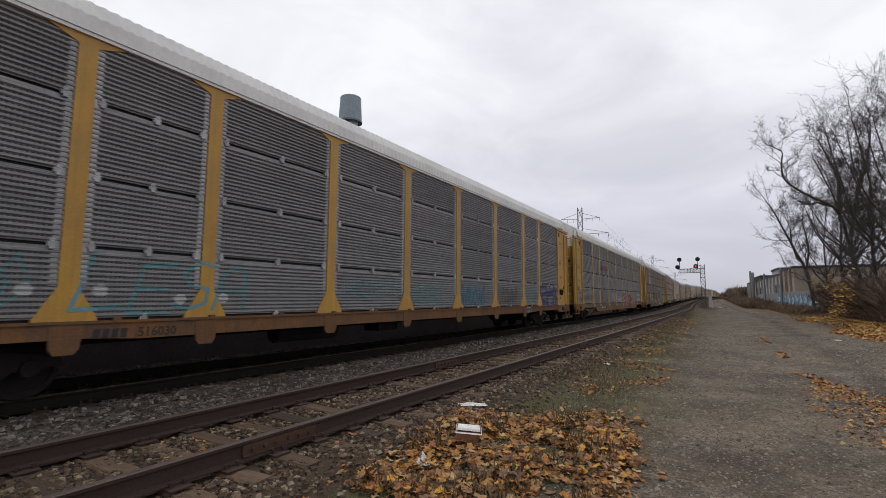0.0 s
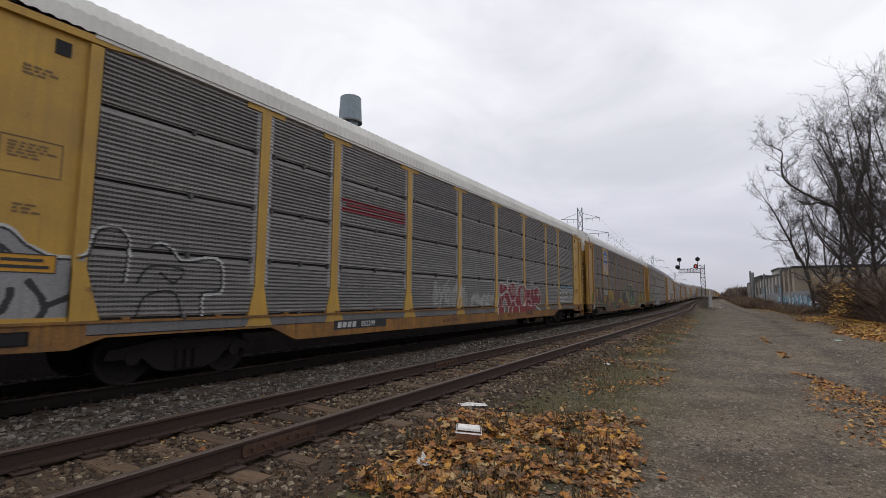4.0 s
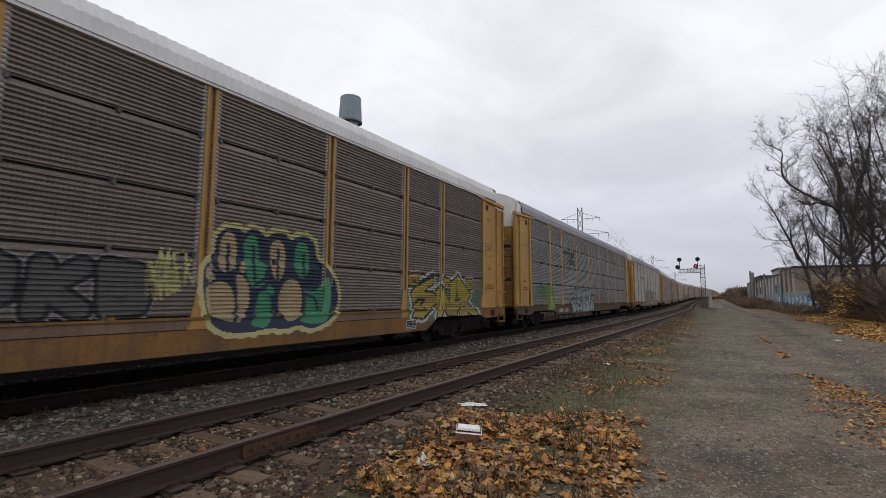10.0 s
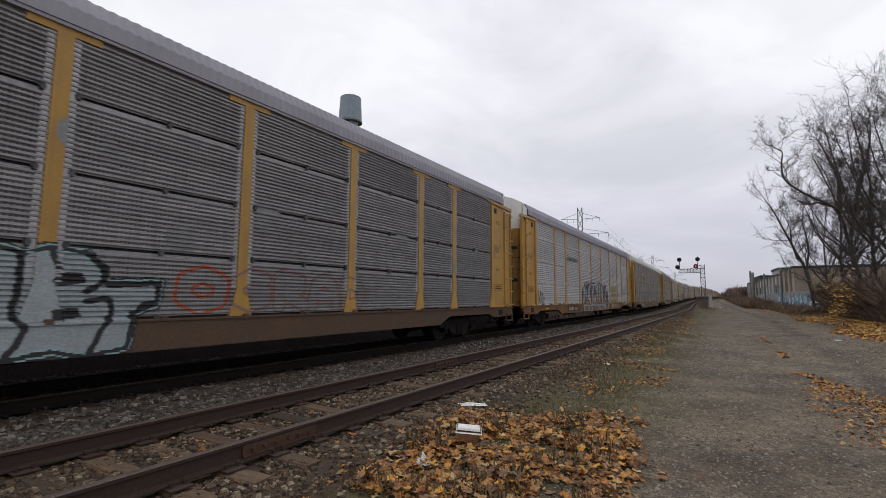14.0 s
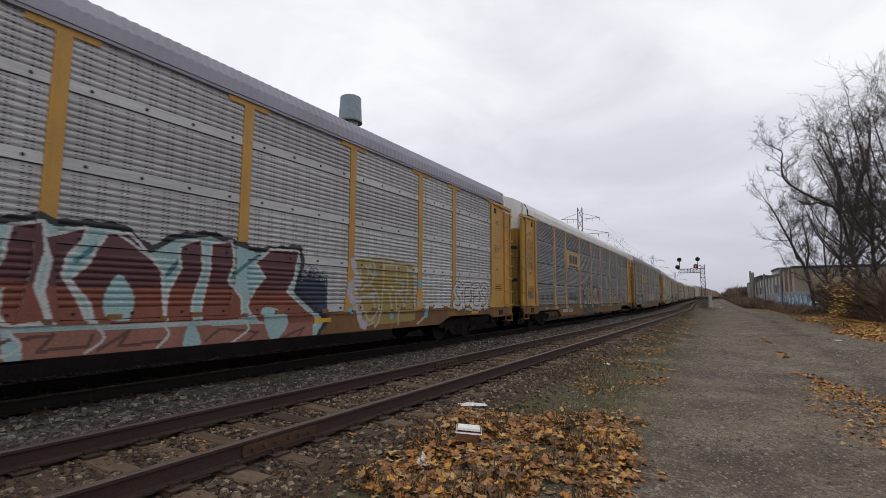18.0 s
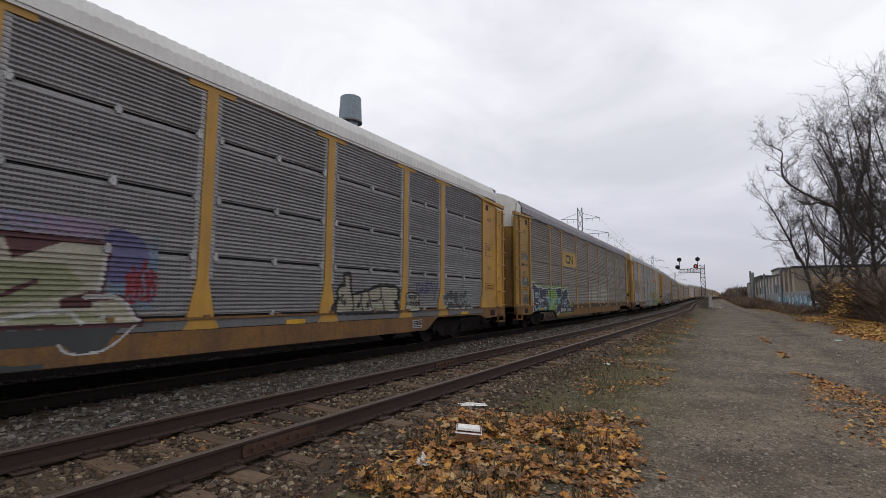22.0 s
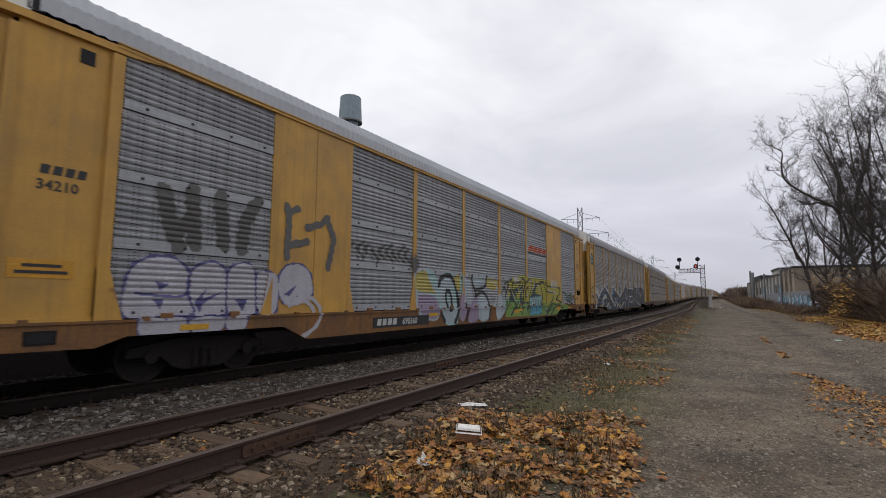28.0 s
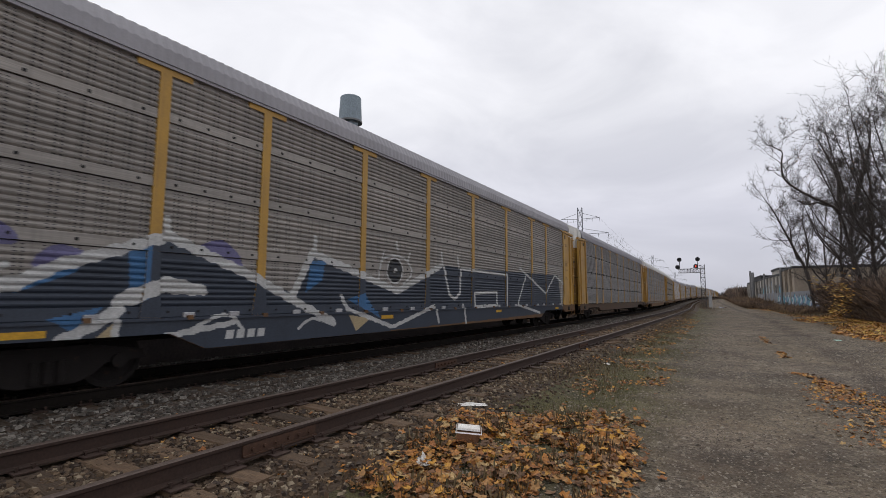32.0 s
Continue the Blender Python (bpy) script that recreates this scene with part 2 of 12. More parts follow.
def part(name, me, parent=None, label="", m=None, kind=""):
    ob = new(name, me)
    if parent is not None:
        ob.parent = parent
    if m is not None:
        ob.matrix_basis = m
    return tagged(ob, label, kind=kind)


def thing(name, label, category, m=None, group="", kind=""):
    ob = new(name)
    ob.empty_display_size = 0.2
    if m is not None:
        ob.matrix_basis = m
    return tagged(ob, label, category, group, kind)




# ---------- ground ----------
def verge(x):
    """Where the lane ends and the overgrown verge begins."""
    if x < 105:
        u = max(0.0, (x - 82) / 23)
        return -5.4 + 3.2 * u * u * (3 - 2 * u)
    return -2.2 + 0.032 * (min(x, 420) - 105)


def ground_z(x, y):
    """Height of the ground: ballast bed of both tracks, shoulder, then the gravel lane."""
    yr = y - bend(x)
    e = noise.noise((x * 0.35, y * 0.35, 3.0)) * 0.03 + noise.noise((x * 1.3, y * 1.3, 8.0)) * 0.012
    top = -0.235
    if yr > 11.6:
        z = max(-1.1, top - (yr - 11.6) * 0.35)
    elif yr > 3.55:
        z = top
        if 6.3 < yr < 7.45:
            z = top - 0.05
    elif yr > 1.9:
        z = top - (3.55 - yr) / 1.65 * 0.16
    else:
        z = -0.395
    if y < verge(x):
        z += min(0.5, (verge(x) - y) * 0.05)
    return z + e + rise(x)


def grid_mesh(name, xs, ys, zf, *mats, smooth=True, pick=None):
    v = [(x, y, zf(x, y)) for x in xs for y in ys]
    n = len(ys)
    f = [(i * n + j, (i + 1) * n + j, (i + 1) * n + j + 1, i * n + j + 1) for i in range(len(xs) - 1) for j in range(n - 1)]
    me = bpy.data.meshes.new(name)
    me.from_pydata(v, [], f)
    for m in mats:
        me.materials.append(m)
    if pick:
        me.polygons.foreach_set("material_index", [pick(sum(v[a][0] for a in q) / 4, sum(v[a][1] for a in q) / 4) for q in f])
    me.polygons.foreach_set("use_smooth", [smooth] * len(f))
    return me


def ground_mat():
    """Gravel lane, brown ballast and moss, blended by place and noise."""
    m = bpy.data.materials.new("ground_gravel")
    m.use_nodes = True
    n, l = m.node_tree.nodes, m.node_tree.links
    b = n["Principled BSDF"]
    b.inputs["Roughness"].default_value = 0.95
    tc = n.new("ShaderNodeTexCoord")

    def nz(scale, detail=5, rough=0.6):
        t = n.new("ShaderNodeTexNoise")
        t.inputs["Scale"].default_value, t.inputs["Detail"].default_value, t.inputs["Roughness"].default_value = scale, detail, rough
        l.new(tc.outputs["Object"], t.inputs[0])
        return t.outputs[0]

    def ramp(src, stops):
        r = n.new("ShaderNodeValToRGB")
        while len(r.color_ramp.elements) < len(stops):
            r.color_ramp.elements.new(0.5)
        for i, (p, c) in enumerate(stops):
            r.color_ramp.elements[i].position = p
            r.color_ramp.elements[i].color = (*c, 1)
        l.new(src, r.inputs[0])
        return r.outputs[0]

    def mix(f, a, c, mode="MIX"):
        x = n.new("ShaderNodeMix")
        x.data_type, x.blend_type = "RGBA", mode
        if isinstance(f, float):
            x.inputs[0].default_value = f
        else:
            l.new(f, x.inputs[0])
        l.new(a, x.inputs[6])
        l.new(c, x.inputs[7])
        return x.outputs[2]

    def rng_(src, a, b_, c=0.0, d=1.0):
        r = n.new("ShaderNodeMapRange")
        for i, v in enumerate((a, b_, c, d)):
            r.inputs[i + 1].default_value = v
        l.new(src, r.inputs[0])
        return r.outputs[0]
    vor = n.new("ShaderNodeTexVoronoi")
    vor.inputs["Scale"].default_value = 32
    l.new(tc.outputs["Object"], vor.inputs[0])
    vor2 = n.new("ShaderNodeTexVoronoi")
    vor2.inputs["Scale"].default_value = 75
    l.new(tc.outputs["Object"], vor2.inputs[0])
    hue = [(0.2, (0.055, 0.043, 0.032)), (0.45, (0.135, 0.11, 0.083)), (0.62, (0.2, 0.168, 0.13)), (0.8, (0.34, 0.3, 0.245))]
    stones = mix(rng_(nz(2.2, 4), 0.42, 0.58), ramp(vor.outputs["Color"], hue), ramp(vor2.outputs["Color"], hue))
    base = mix(rng_(nz(0.5), 0.4, 0.75, 0.0, 0.7), stones, ramp(nz(30, 6, 0.7), [(0.3, (0.08, 0.061, 0.045)), (0.7, (0.21, 0.172, 0.13))]))
    base = mix(rng_(nz(0.9, 6), 0.48, 0.66, 0.0, 0.75), base, ramp(nz(24, 6, 0.7), [(0.3, (0.06, 0.043, 0.029)), (0.7, (0.135, 0.1, 0.069))]))
    base = mix(rng_(nz(0.16, 6), 0.48, 0.6, 0.0, 0.5), base, ramp(nz(20, 6, 0.7), [(0.3, (0.065, 0.051, 0.031)), (0.7, (0.13, 0.104, 0.065))]))
    # moss and thin grass near the siding, brown soil at the ballast foot
    sep = n.new("ShaderNodeSeparateXYZ")
    l.new(tc.outputs["Object"], sep.inputs[0])
    wob = n.new("ShaderNodeMath")
    wob.operation = "MULTIPLY_ADD"
    wob.inputs[1].default_value = 2.0
    l.new(nz(0.6, 6), wob.inputs[0])
    shift = n.new("ShaderNodeMath")
    shift.operation = "SUBTRACT"
    l.new(sep.outputs["Y"], shift.inputs[0])
    l.new(rng_(sep.outputs["X"], 50, 201, 0.0, 6.8), shift.inputs[1])
    l.new(shift.outputs[0], wob.inputs[2])
    side = rng_(wob.outputs[0], 1.6, 3.0)
    soil = ramp(nz(9, 8, 0.7), [(0.3, (0.04, 0.031, 0.022)), (0.55, (0.08, 0.063, 0.046)), (0.75, (0.14, 0.118, 0.09))])
    moss = ramp(nz(16, 8), [(0.3, (0.052, 0.053, 0.018)), (0.7, (0.125, 0.112, 0.042))])
    soil = mix(rng_(nz(0.8, 4), 0.3, 0.52, 0.0, 0.9), soil, moss)
    base = mix(side, base, soil)
    rut = n.new("ShaderNodeMath")
    rut.operation = "ABSOLUTE"
    mid = n.new("ShaderNodeMath")
    mid.operation = "ADD"
    mid.inputs[1].default_value = 1.75
    l.new(wob.outputs[0], mid.inputs[0])
    l.new(mid.outputs[0], rut.inputs[0])
    base = mix(rng_(rut.outputs[0], 0.6, 0.15, 0.0, 0.85), base, ramp(nz(12, 8, 0.7), [(0.3, (0.045, 0.033, 0.024)), (0.7, (0.1, 0.077, 0.056))]))
    # verge past the lane: dead grass and leaf litter
    edge = rng_(wob.outputs[0], -3.4, -4.6)
    litter = ramp(nz(11, 8, 0.7), [(0.3, (0.05, 0.035, 0.022)), (0.5, (0.12, 0.08, 0.042)), (0.75, (0.24, 0.15, 0.055))])
    base = mix(edge, base, litter)
    for scale, lo, hi in ((0.7, 0.54, 1.2), (0.17, 0.76, 1.15), (5.0, 0.7, 1.2)):
        grey = rng_(nz(scale, 8, 0.65), 0.36, 0.64, lo, hi)
        base = mix(1.0, base, grey, "MULTIPLY")
    warm = n.new("ShaderNodeRGB")
    warm.outputs[0].default_value = (1.0, 0.955, 0.9, 1)
    base = mix(1.0, base, warm.outputs[0], "MULTIPLY")
    l.new(base, b.inputs["Base Color"])
    bp = n.new("ShaderNodeBump")
    bp.inputs["Strength"].default_value, bp.inputs["Distance"].default_value = 0.9, 0.03
    l.new(vor.outputs["Distance"], bp.inputs["Height"])
    bp2 = n.new("ShaderNodeBump")
    bp2.inputs["Strength"].default_value, bp2.inputs["Distance"].default_value = 0.6, 0.05
    l.new(nz(8, 8, 0.7), bp2.inputs["Height"])
    l.new(bp.outputs[0], bp2.inputs["Normal"])
    l.new(bp2.outputs[0], b.inputs["Normal"])
    return m


GROUND = ground_mat()


def steps(*runs):
    out = []
    for a, b, d in runs:
        n = max(1, round((b - a) / d))
        out += [a + (b - a) * i / n for i in range(n)]
    return out + [runs[-1][1]]


gx = steps((-2500, -60, 400), (-60, -4, 4), (-4, 20, 0.3), (20, 60, 1.2), (60, 440, 6), (440, 4000, 500))
gy = steps((-2500, -60, 400), (-60, -8, 4), (-8, 13, 0.25), (13, 60, 4), (60, 2500, 400))
# past 7.9 the bed takes the colour darkened for the train's shade
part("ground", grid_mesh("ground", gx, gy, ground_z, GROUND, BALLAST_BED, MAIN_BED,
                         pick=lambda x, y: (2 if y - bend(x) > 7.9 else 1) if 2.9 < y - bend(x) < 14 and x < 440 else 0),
     label="gravel lane and ballast ground beside the tracks", kind="structure")


# ---------- tracks ----------
RAIL_RING = [(-0.07, -0.185), (0.07, -0.185), (0.07, -0.172), (0.012, -0.155), (0.009, -0.05), (0.036, -0.036), (0.037, -0.008), (0.028, 0.0),
             (-0.028, 0.0), (-0.037, -0.008), (-0.036, -0.036), (-0.009, -0.05), (-0.012, -0.155), (-0.07, -0.172)]


def rail_mesh(y, side):
    s = Shape()
    xs = steps((-40, 60, 2.0), (60, 420, 5.0), (420, 700, 40))
    n = len(RAIL_RING)
    for x in xs:
        o = bend(x) + y
        s.v += [(x, o + a, z + rise(x)) for a, z in RAIL_RING]
    for i in range(len(xs) - 1):
        for j in range(n):
            s.f.append((i * n + j, i * n + (j + 1) % n, (i + 1) * n + (j + 1) % n, (i + 1) * n + j))
            s.k.append(1 if j in (6, 7, 8) else 0)
    return s.mesh("rail", side, RAIL_TOP)


def tie_mesh(seed):
    r = random.Random(seed)
    s = Shape()
    w = 0.115
    prev = None
    for i in range(7):
        y = -1.3 + 2.6 * i / 6
        j = lambda a=0.008: r.uniform(-a, a)
        ring = [(-w + j(), y, -0.18), (w + j(), y, -0.18), (w + j(), y, -0.02 + j()), (w - 0.02 + j(), y, j(0.006)), (j(0.03), y, j(0.008)), (-w + 0.02 + j(), y, j(0.006)), (-w + j(), y, -0.02 + j())]
        if prev:
            s.sweep(prev, ring, 0, i in (1, 6))
        prev = ring
    return s.mesh("tie", TIE_WOOD)


def plate_mesh():
    s = Shape()
    s.box(-0.1, 0.1, -0.18, 0.18, 0, 0.014, 0)
    for a, b in ((-0.06, -0.1), (0.06, 0.1), (-0.06, 0.1), (0.06, -0.1)):
        s.box(a - 0.009, a + 0.009, b - 0.009, b + 0.009, 0.012, 0.05)
        s.box(a - 0.016, a + 0.016, b - 0.02 * (1 if b > 0 else 0.4), b + 0.02 * (0.4 if b > 0 else 1), 0.045, 0.058)
    return s.mesh("tie_plate", RAIL_SIDE)


TIES = [tie_mesh(i) for i in range(6)]
PLATE = plate_mesh()


def track(name, label, yc, first, count):
    t = thing(name, label, "railway track", kind="structure")
    for side in (-1, 1):
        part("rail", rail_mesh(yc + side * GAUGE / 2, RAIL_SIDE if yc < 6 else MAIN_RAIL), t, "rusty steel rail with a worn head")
    r = random.Random(int(yc * 10))
    x, made = first, 0
    rest = Shape()
    while x < 420:
        o = yc + bend(x)
        a = r.uniform(-0.04, 0.04)
        if made < count:
            part("tie", TIES[made % 6], t, m=pose(x, o + r.uniform(-0.06, 0.06), rise(x) - (0.206 if yc < 6 else 0.2) + r.uniform(-0.02, 0.012), r.uniform(-0.5, 0.5), 0, math.degrees(a)))
            if x < 18:
                for side in (-1, 1):
                    part("tie_plate", PLATE, t, m=pose(x, o + side * GAUGE / 2, -0.2))
        else:
            rest.box(x - 0.115, x + 0.115, o - 1.3, o + 1.3, rise(x) - 0.38, rise(x) - 0.205 + r.uniform(-0.01, 0.01))
        made += 1
        x += 0.53 + r.uniform(-0.03, 0.03)
    part("far_ties", rest.mesh("far_ties", TIE_WOOD), t, "weathered wooden ties", kind="stuff")
    return t


def joint_mesh():
    """A pair of joint bars with their bolts."""
    s = Shape()
    for e in (-1, 1):
        s.plate([(-0.46, -0.15), (0.46, -0.15), (0.46, -0.045), (-0.46, -0.045)], e * 0.014, e * 0.034)
        s.box(-0.46, 0.46, min(e * 0.014, e * 0.055), max(e * 0.014, e * 0.055), -0.158, -0.143)
        for x in (-0.36, -0.22, -0.08, 0.08, 0.22, 0.36):
            s.tube((x, e * 0.034, -0.1), (x, e * 0.065, -0.1), 0.02, n=6)
    s.box(-0.003, 0.003, -0.038, 0.038, -0.01, 0.002)
    return tidy(s.mesh("joint_bar", mat("rust_joint", (0.075, 0.034, 0.018), 0.85, dark=(0.03, 0.016, 0.01), scale=8, fine=40)))


JOINT = joint_mesh()
siding = track("siding_track", "rusty siding track on weathered wooden ties", NEAR_Y, -3.0, 90)
main = track("main_track", "main track on wooden ties under the passing train", MAIN_Y, -3.1, 70)
for x, e in ((3.45, -1), (15.3, -1), (9.3, 1), (21.0, 1)):
    part("joint_bar", JOINT, siding, "rusty bolted joint bar", pose(x, NEAR_Y + e * GAUGE / 2, 0))


# ---------- car carriers: layout along a car, from its leading corner ----------
LEN, PITCH = 27.43, 28.6
WING, DOOR = 0.57, 1.82
POSTS = (4.62, 6.565, 9.436, 12.307, 15.178, 18.049, 20.92, 22.86)
POSTS_8 = (4.62, 6.7, 9.43, 12.3, 15.17, 18.03, 20.79, 22.92)
NUDGE = {0: -0.12, 7: -0.06}                  # slack in the couplers
CAR_POSTS = [POSTS_8 if i == 7 else POSTS for i in range(9)]
ROWS = (1.05, 2.05, 3.03, 4.1, 5.03)
BAND_ROWS = (1.05, 2.06, 3.06, 4.14, 5.03)  # lapped punched sheets
GAP, PROUD = 0.022, 0.014                    # gap round a sheet; how far posts stand out
Y0 = -1.45                                   # crest of the side sheets
ROOF = ((-1.49, 5.05), (-1.47, 5.3), (-1.34, 5.55), (-0.85, 5.8), (0.0, 5.9), (0.85, 5.8), (1.34, 5.55), (1.47, 5.3), (1.49, 5.05))


def rib_profile(z0, z1, step, depth, bands=False):
    """(z, y) points of a sheet with lengthwise ribs; bands puts a flat lapped strip along its foot."""
    pts, z = [], z0 + 0.015
    if bands:
        pts += [(z0, Y0 + 0.06), (z0 + 0.001, Y0 - 0.004), (z0 + 0.15, Y0 + 0.002)]
        z = z0 + 0.165
    else:
        pts.append((z0, Y0 + depth))
    while z + step < z1 - 0.01:
        if bands:
            pts += [(z, Y0 + depth), (z + step * 0.3, Y0 + 0.004), (z + step * 0.55, Y0), (z + step * 0.9, Y0 + depth)]
        else:
            pts += [(z, Y0 + depth), (z + step * 0.22, Y0), (z + step * 0.6, Y0), (z + step * 0.8, Y0 + depth)]
        z += step
    pts.append((z1, Y0 + depth))
    return pts


def sheet_mesh(length, prof, m, slot, bands=False):
    """One sheet; the furrows of a ribbed sheet are slotted, the foot strip of a lapped one is bolted."""
    s = Shape()
    for k, ((za, ya), (zb, yb)) in enumerate(zip(prof, prof[1:])):
        valley = (ya == yb > Y0 + 0.02 and 0 < k < len(prof) - 2) if not bands else k < 2
        s.face([(0, ya, za), (length, ya, za), (length, yb, zb), (0, yb, zb)], 1 if valley else 0)
    z0, z1, yb = prof[0][0], prof[-1][0], Y0 + 0.07
    s.face([(0, yb, z1), (0, yb, z0), *[(0, y, z) for z, y in prof]])
    s.face([(length, yb, z0), (length, yb, z1), *[(length, y, z) for z, y in reversed(prof)]])
    s.face([(0, yb, z0), (length, yb, z0), (length, prof[0][1], z0), (0, prof[0][1], z0)])
    s.face([(length, yb, z0), (0, yb, z0), (0, yb, z1), (length, yb, z1)])
    if bands:
        for e in (0.12, 0.38, 0.64, 0.9):
            s.box(length * e - 0.018, length * e + 0.018, Y0 - 0.022, Y0, z0 + 0.06, z0 + 0.096, 2)
    return s.mesh("side_sheet", m, slot, BLACK)


def post_mesh(w, foot_w, foot_h, m, top="T"):
    s = Shape()
    h = w / 2
    f = foot_w / 2
    zt = ROWS[-1]
    y1, y2 = Y0 + 0.05, Y0 - PROUD
    foot = [(-f, 1.07), (-f, 1.037), (f, 1.037), (f, 1.07), (h, 1.07 + foot_h)]
    if top == "":
        # open channel: a wide foot, a set-back web and two flanges
        s.plate(foot + [(-h, 1.07 + foot_h)], y1 - 0.01, y2 + 0.004)
        s.plate(foot + [(h, zt), (-h, zt), (-h, 1.07 + foot_h)], y1 + 0.02, y2 + 0.06)
        for e in (-1, 1):
            s.box(e * h - 0.03, e * h + 0.03, y1, y2, 1.07 + foot_h, zt)
    else:
        cap = {"T": [(h, zt - 0.13), (0.43, zt - 0.13), (0.43, zt + 0.03)], "V": [(h, zt - 0.17), (0.5, zt - 0.03), (0.5, zt + 0.02)], "N": [(h, zt)]}[top]
        s.plate(foot + cap + [(-x, z) for x, z in reversed(cap)] + [(-h, 1.07 + foot_h)], y1 + 0.02, y2)
    return tidy(s.mesh("post", m))


def clip_mesh(m, k=1.0):
    s = Shape()
    s.box(-0.03 * k, 0.03 * k, Y0 - 0.03, Y0 + 0.03, -0.07 * k, 0.07 * k, c=0.006)
    s.box(-0.05 * k, 0.05 * k, Y0 - 0.015, Y0 + 0.03, -0.03 * k, 0.03 * k)
    s.tube((0, Y0 - 0.045, 0.03), (0, Y0, 0.03), 0.012)
    return s.mesh("clip", m)


GALV = mat("galvanised", (0.42, 0.42, 0.43), 0.55, 0.3, dark=(0.25, 0.24, 0.24), scale=4, fine=50, vary=0.2)
CLIP = clip_mesh(GALV)
CLIP_DARK = clip_mesh(mat("dull_clip", (0.1, 0.1, 0.1), 0.7, 0.2, vary=0.3), 0.75)


def roof_mesh(m):
    s = Shape()
    n, cut = len(ROOF), 0.165
    xs, x, up = [], 0.78, 0
    while x < LEN - 0.95:
        xs += [(x, 0.0), (x + 0.045, 0.017), (x + 0.09, 0.017), (x + 0.135, 0.0)]
        x += cut
    xs.append((LEN - 0.72, 0.0))
    for x, up in xs:
        s.v += [(x, y * (1 + up / 3), z + up) for y, z in ROOF]
    for i in range(len(xs) - 1):
        for j in range(n - 1):
            s.f.append((i * n + j, (i + 1) * n + j, (i + 1) * n + j + 1, i * n + j + 1))
            s.k.append(0)
    return s.mesh("roof", m)


def roof_edge_mesh(m):
    """The dark rail under the eave, with its lapped joints."""
    s = Shape()
    s.box(1.7, LEN - 1.7, Y0 - 0.045, Y0 + 0.1, 5.0, 5.05)
    s.box(1.7, LEN - 1.7, Y0 - 0.06, Y0 - 0.02, 5.055, 5.075)
    return s.mesh("roof_edge", m)


def sill_mesh(m, low_z=0.58, over=0.8):
    """Side sill: deep between the trucks, shallow over them."""
    s = Shape()
    out = [(0.0, 1.03), (0.0, 0.7), (1.7, 0.66), (2.1, over), (4.9, over), (5.5, low_z), (LEN - 5.5, low_z), (LEN - 4.9, over), (LEN - 2.1, over), (LEN - 1.7, 0.66), (LEN, 0.7), (LEN, 1.03)]
    low = [(a, b) for a, b in out]
    for (xa, za), (xb, zb) in zip(low[1:-1], low[2:-1]):
        if xb > xa:
            s.sweep([(xa, -1.5, za), (xa, -1.5, 1.0), (xa, -1.38, 1.0), (xa, -1.38, za)], [(xb, -1.5, zb), (xb, -1.5, 1.0), (xb, -1.38, 1.0), (xb, -1.38, zb)], 0, False)
    s.box(0, LEN, -1.53, -1.36, 1.0, 1.035, 0)
    x = 0.9
    while x < LEN - 0.5:
        s.box(x - 0.05, x + 0.05, -1.54, -1.5, 1.005, 1.075, 0)
        x += 1.435
    return tidy(s.mesh("side_sill", m))


def wing_mesh(m, flip=False):
    """Corner plate that carries the ladder."""
    s = Shape()
    w = WING
    plan = [(0, -1.485), (0.05, -1.485), (0.05, -1.42), (w - 0.07, -1.42), (w - 0.07, -1.485), (w + 0.05, -1.485), (w + 0.05, -1.36), (0.0, -1.38)]
    s.sweep([(x, y, 0.95) for x, y in plan], [(x, y, 4.8) for x, y in plan])
    return tidy(s.mesh("corner_plate", m))


def rung_mesh(m):
    s = Shape()
    pts = [(0.02, -1.48, 0), (0.02, -1.56, 0), (WING - 0.03, -1.56, 0), (WING - 0.03, -1.48, 0)]
    s.pipe(pts, 0.016, 6)
    return s.mesh("rung", m)


def side_door_mesh(m):
    """Plain plate behind the ladder with a pressed frame."""
    s = Shape()
    a, b = WING + 0.05, DOOR
    s.box(a, b, Y0 + 0.03, Y0 + 0.07, 1.03, 4.93)
    s.box(b - 0.16, b, Y0 - 0.04, Y0 + 0.05, 1.03, 4.9)
    s.plate([(b - 0.16, 1.04), (b + 0.2, 1.04), (b, 1.75), (b - 0.16, 1.75)], Y0 - 0.045, Y0 + 0.02)
    s.plate([(a + 0.04, 1.05), (a + 0.14, 1.05), (a + 0.05, 1.42), (a + 0.04, 1.42)], Y0, Y0 + 0.05)
    s.box(a, b, Y0 - 0.005, Y0 + 0.05, 1.03, 1.09)
    return tidy(s.mesh("side_door", m))


def header_mesh(m):
    s = Shape()
    s.plate([(-0.06, 4.86), (-0.06, 4.99), (2.35, 5.05), (2.35, 4.99), (1.9, 4.93), (0.6, 4.9)], Y0 - 0.035, Y0 + 0.08)
    return tidy(s.mesh("header", m))


def roof_top(y):
    y = abs(y)
    pts = [(0, 5.9), (0.85, 5.8), (1.34, 5.55), (1.47, 5.3), (1.49, 5.05)]
    for (a, za), (b, zb) in zip(pts, pts[1:]):
        if y <= b:
            return za + (zb - za) * (y - a) / (b - a)
    return 5.04


END_PLAN = [(0.52, 1.36), (0.36, 1.33), (0.22, 1.2), (0.12, 0.98), (0.07, 0.7), (0.05, 0.35), (0.04, 0.025)]


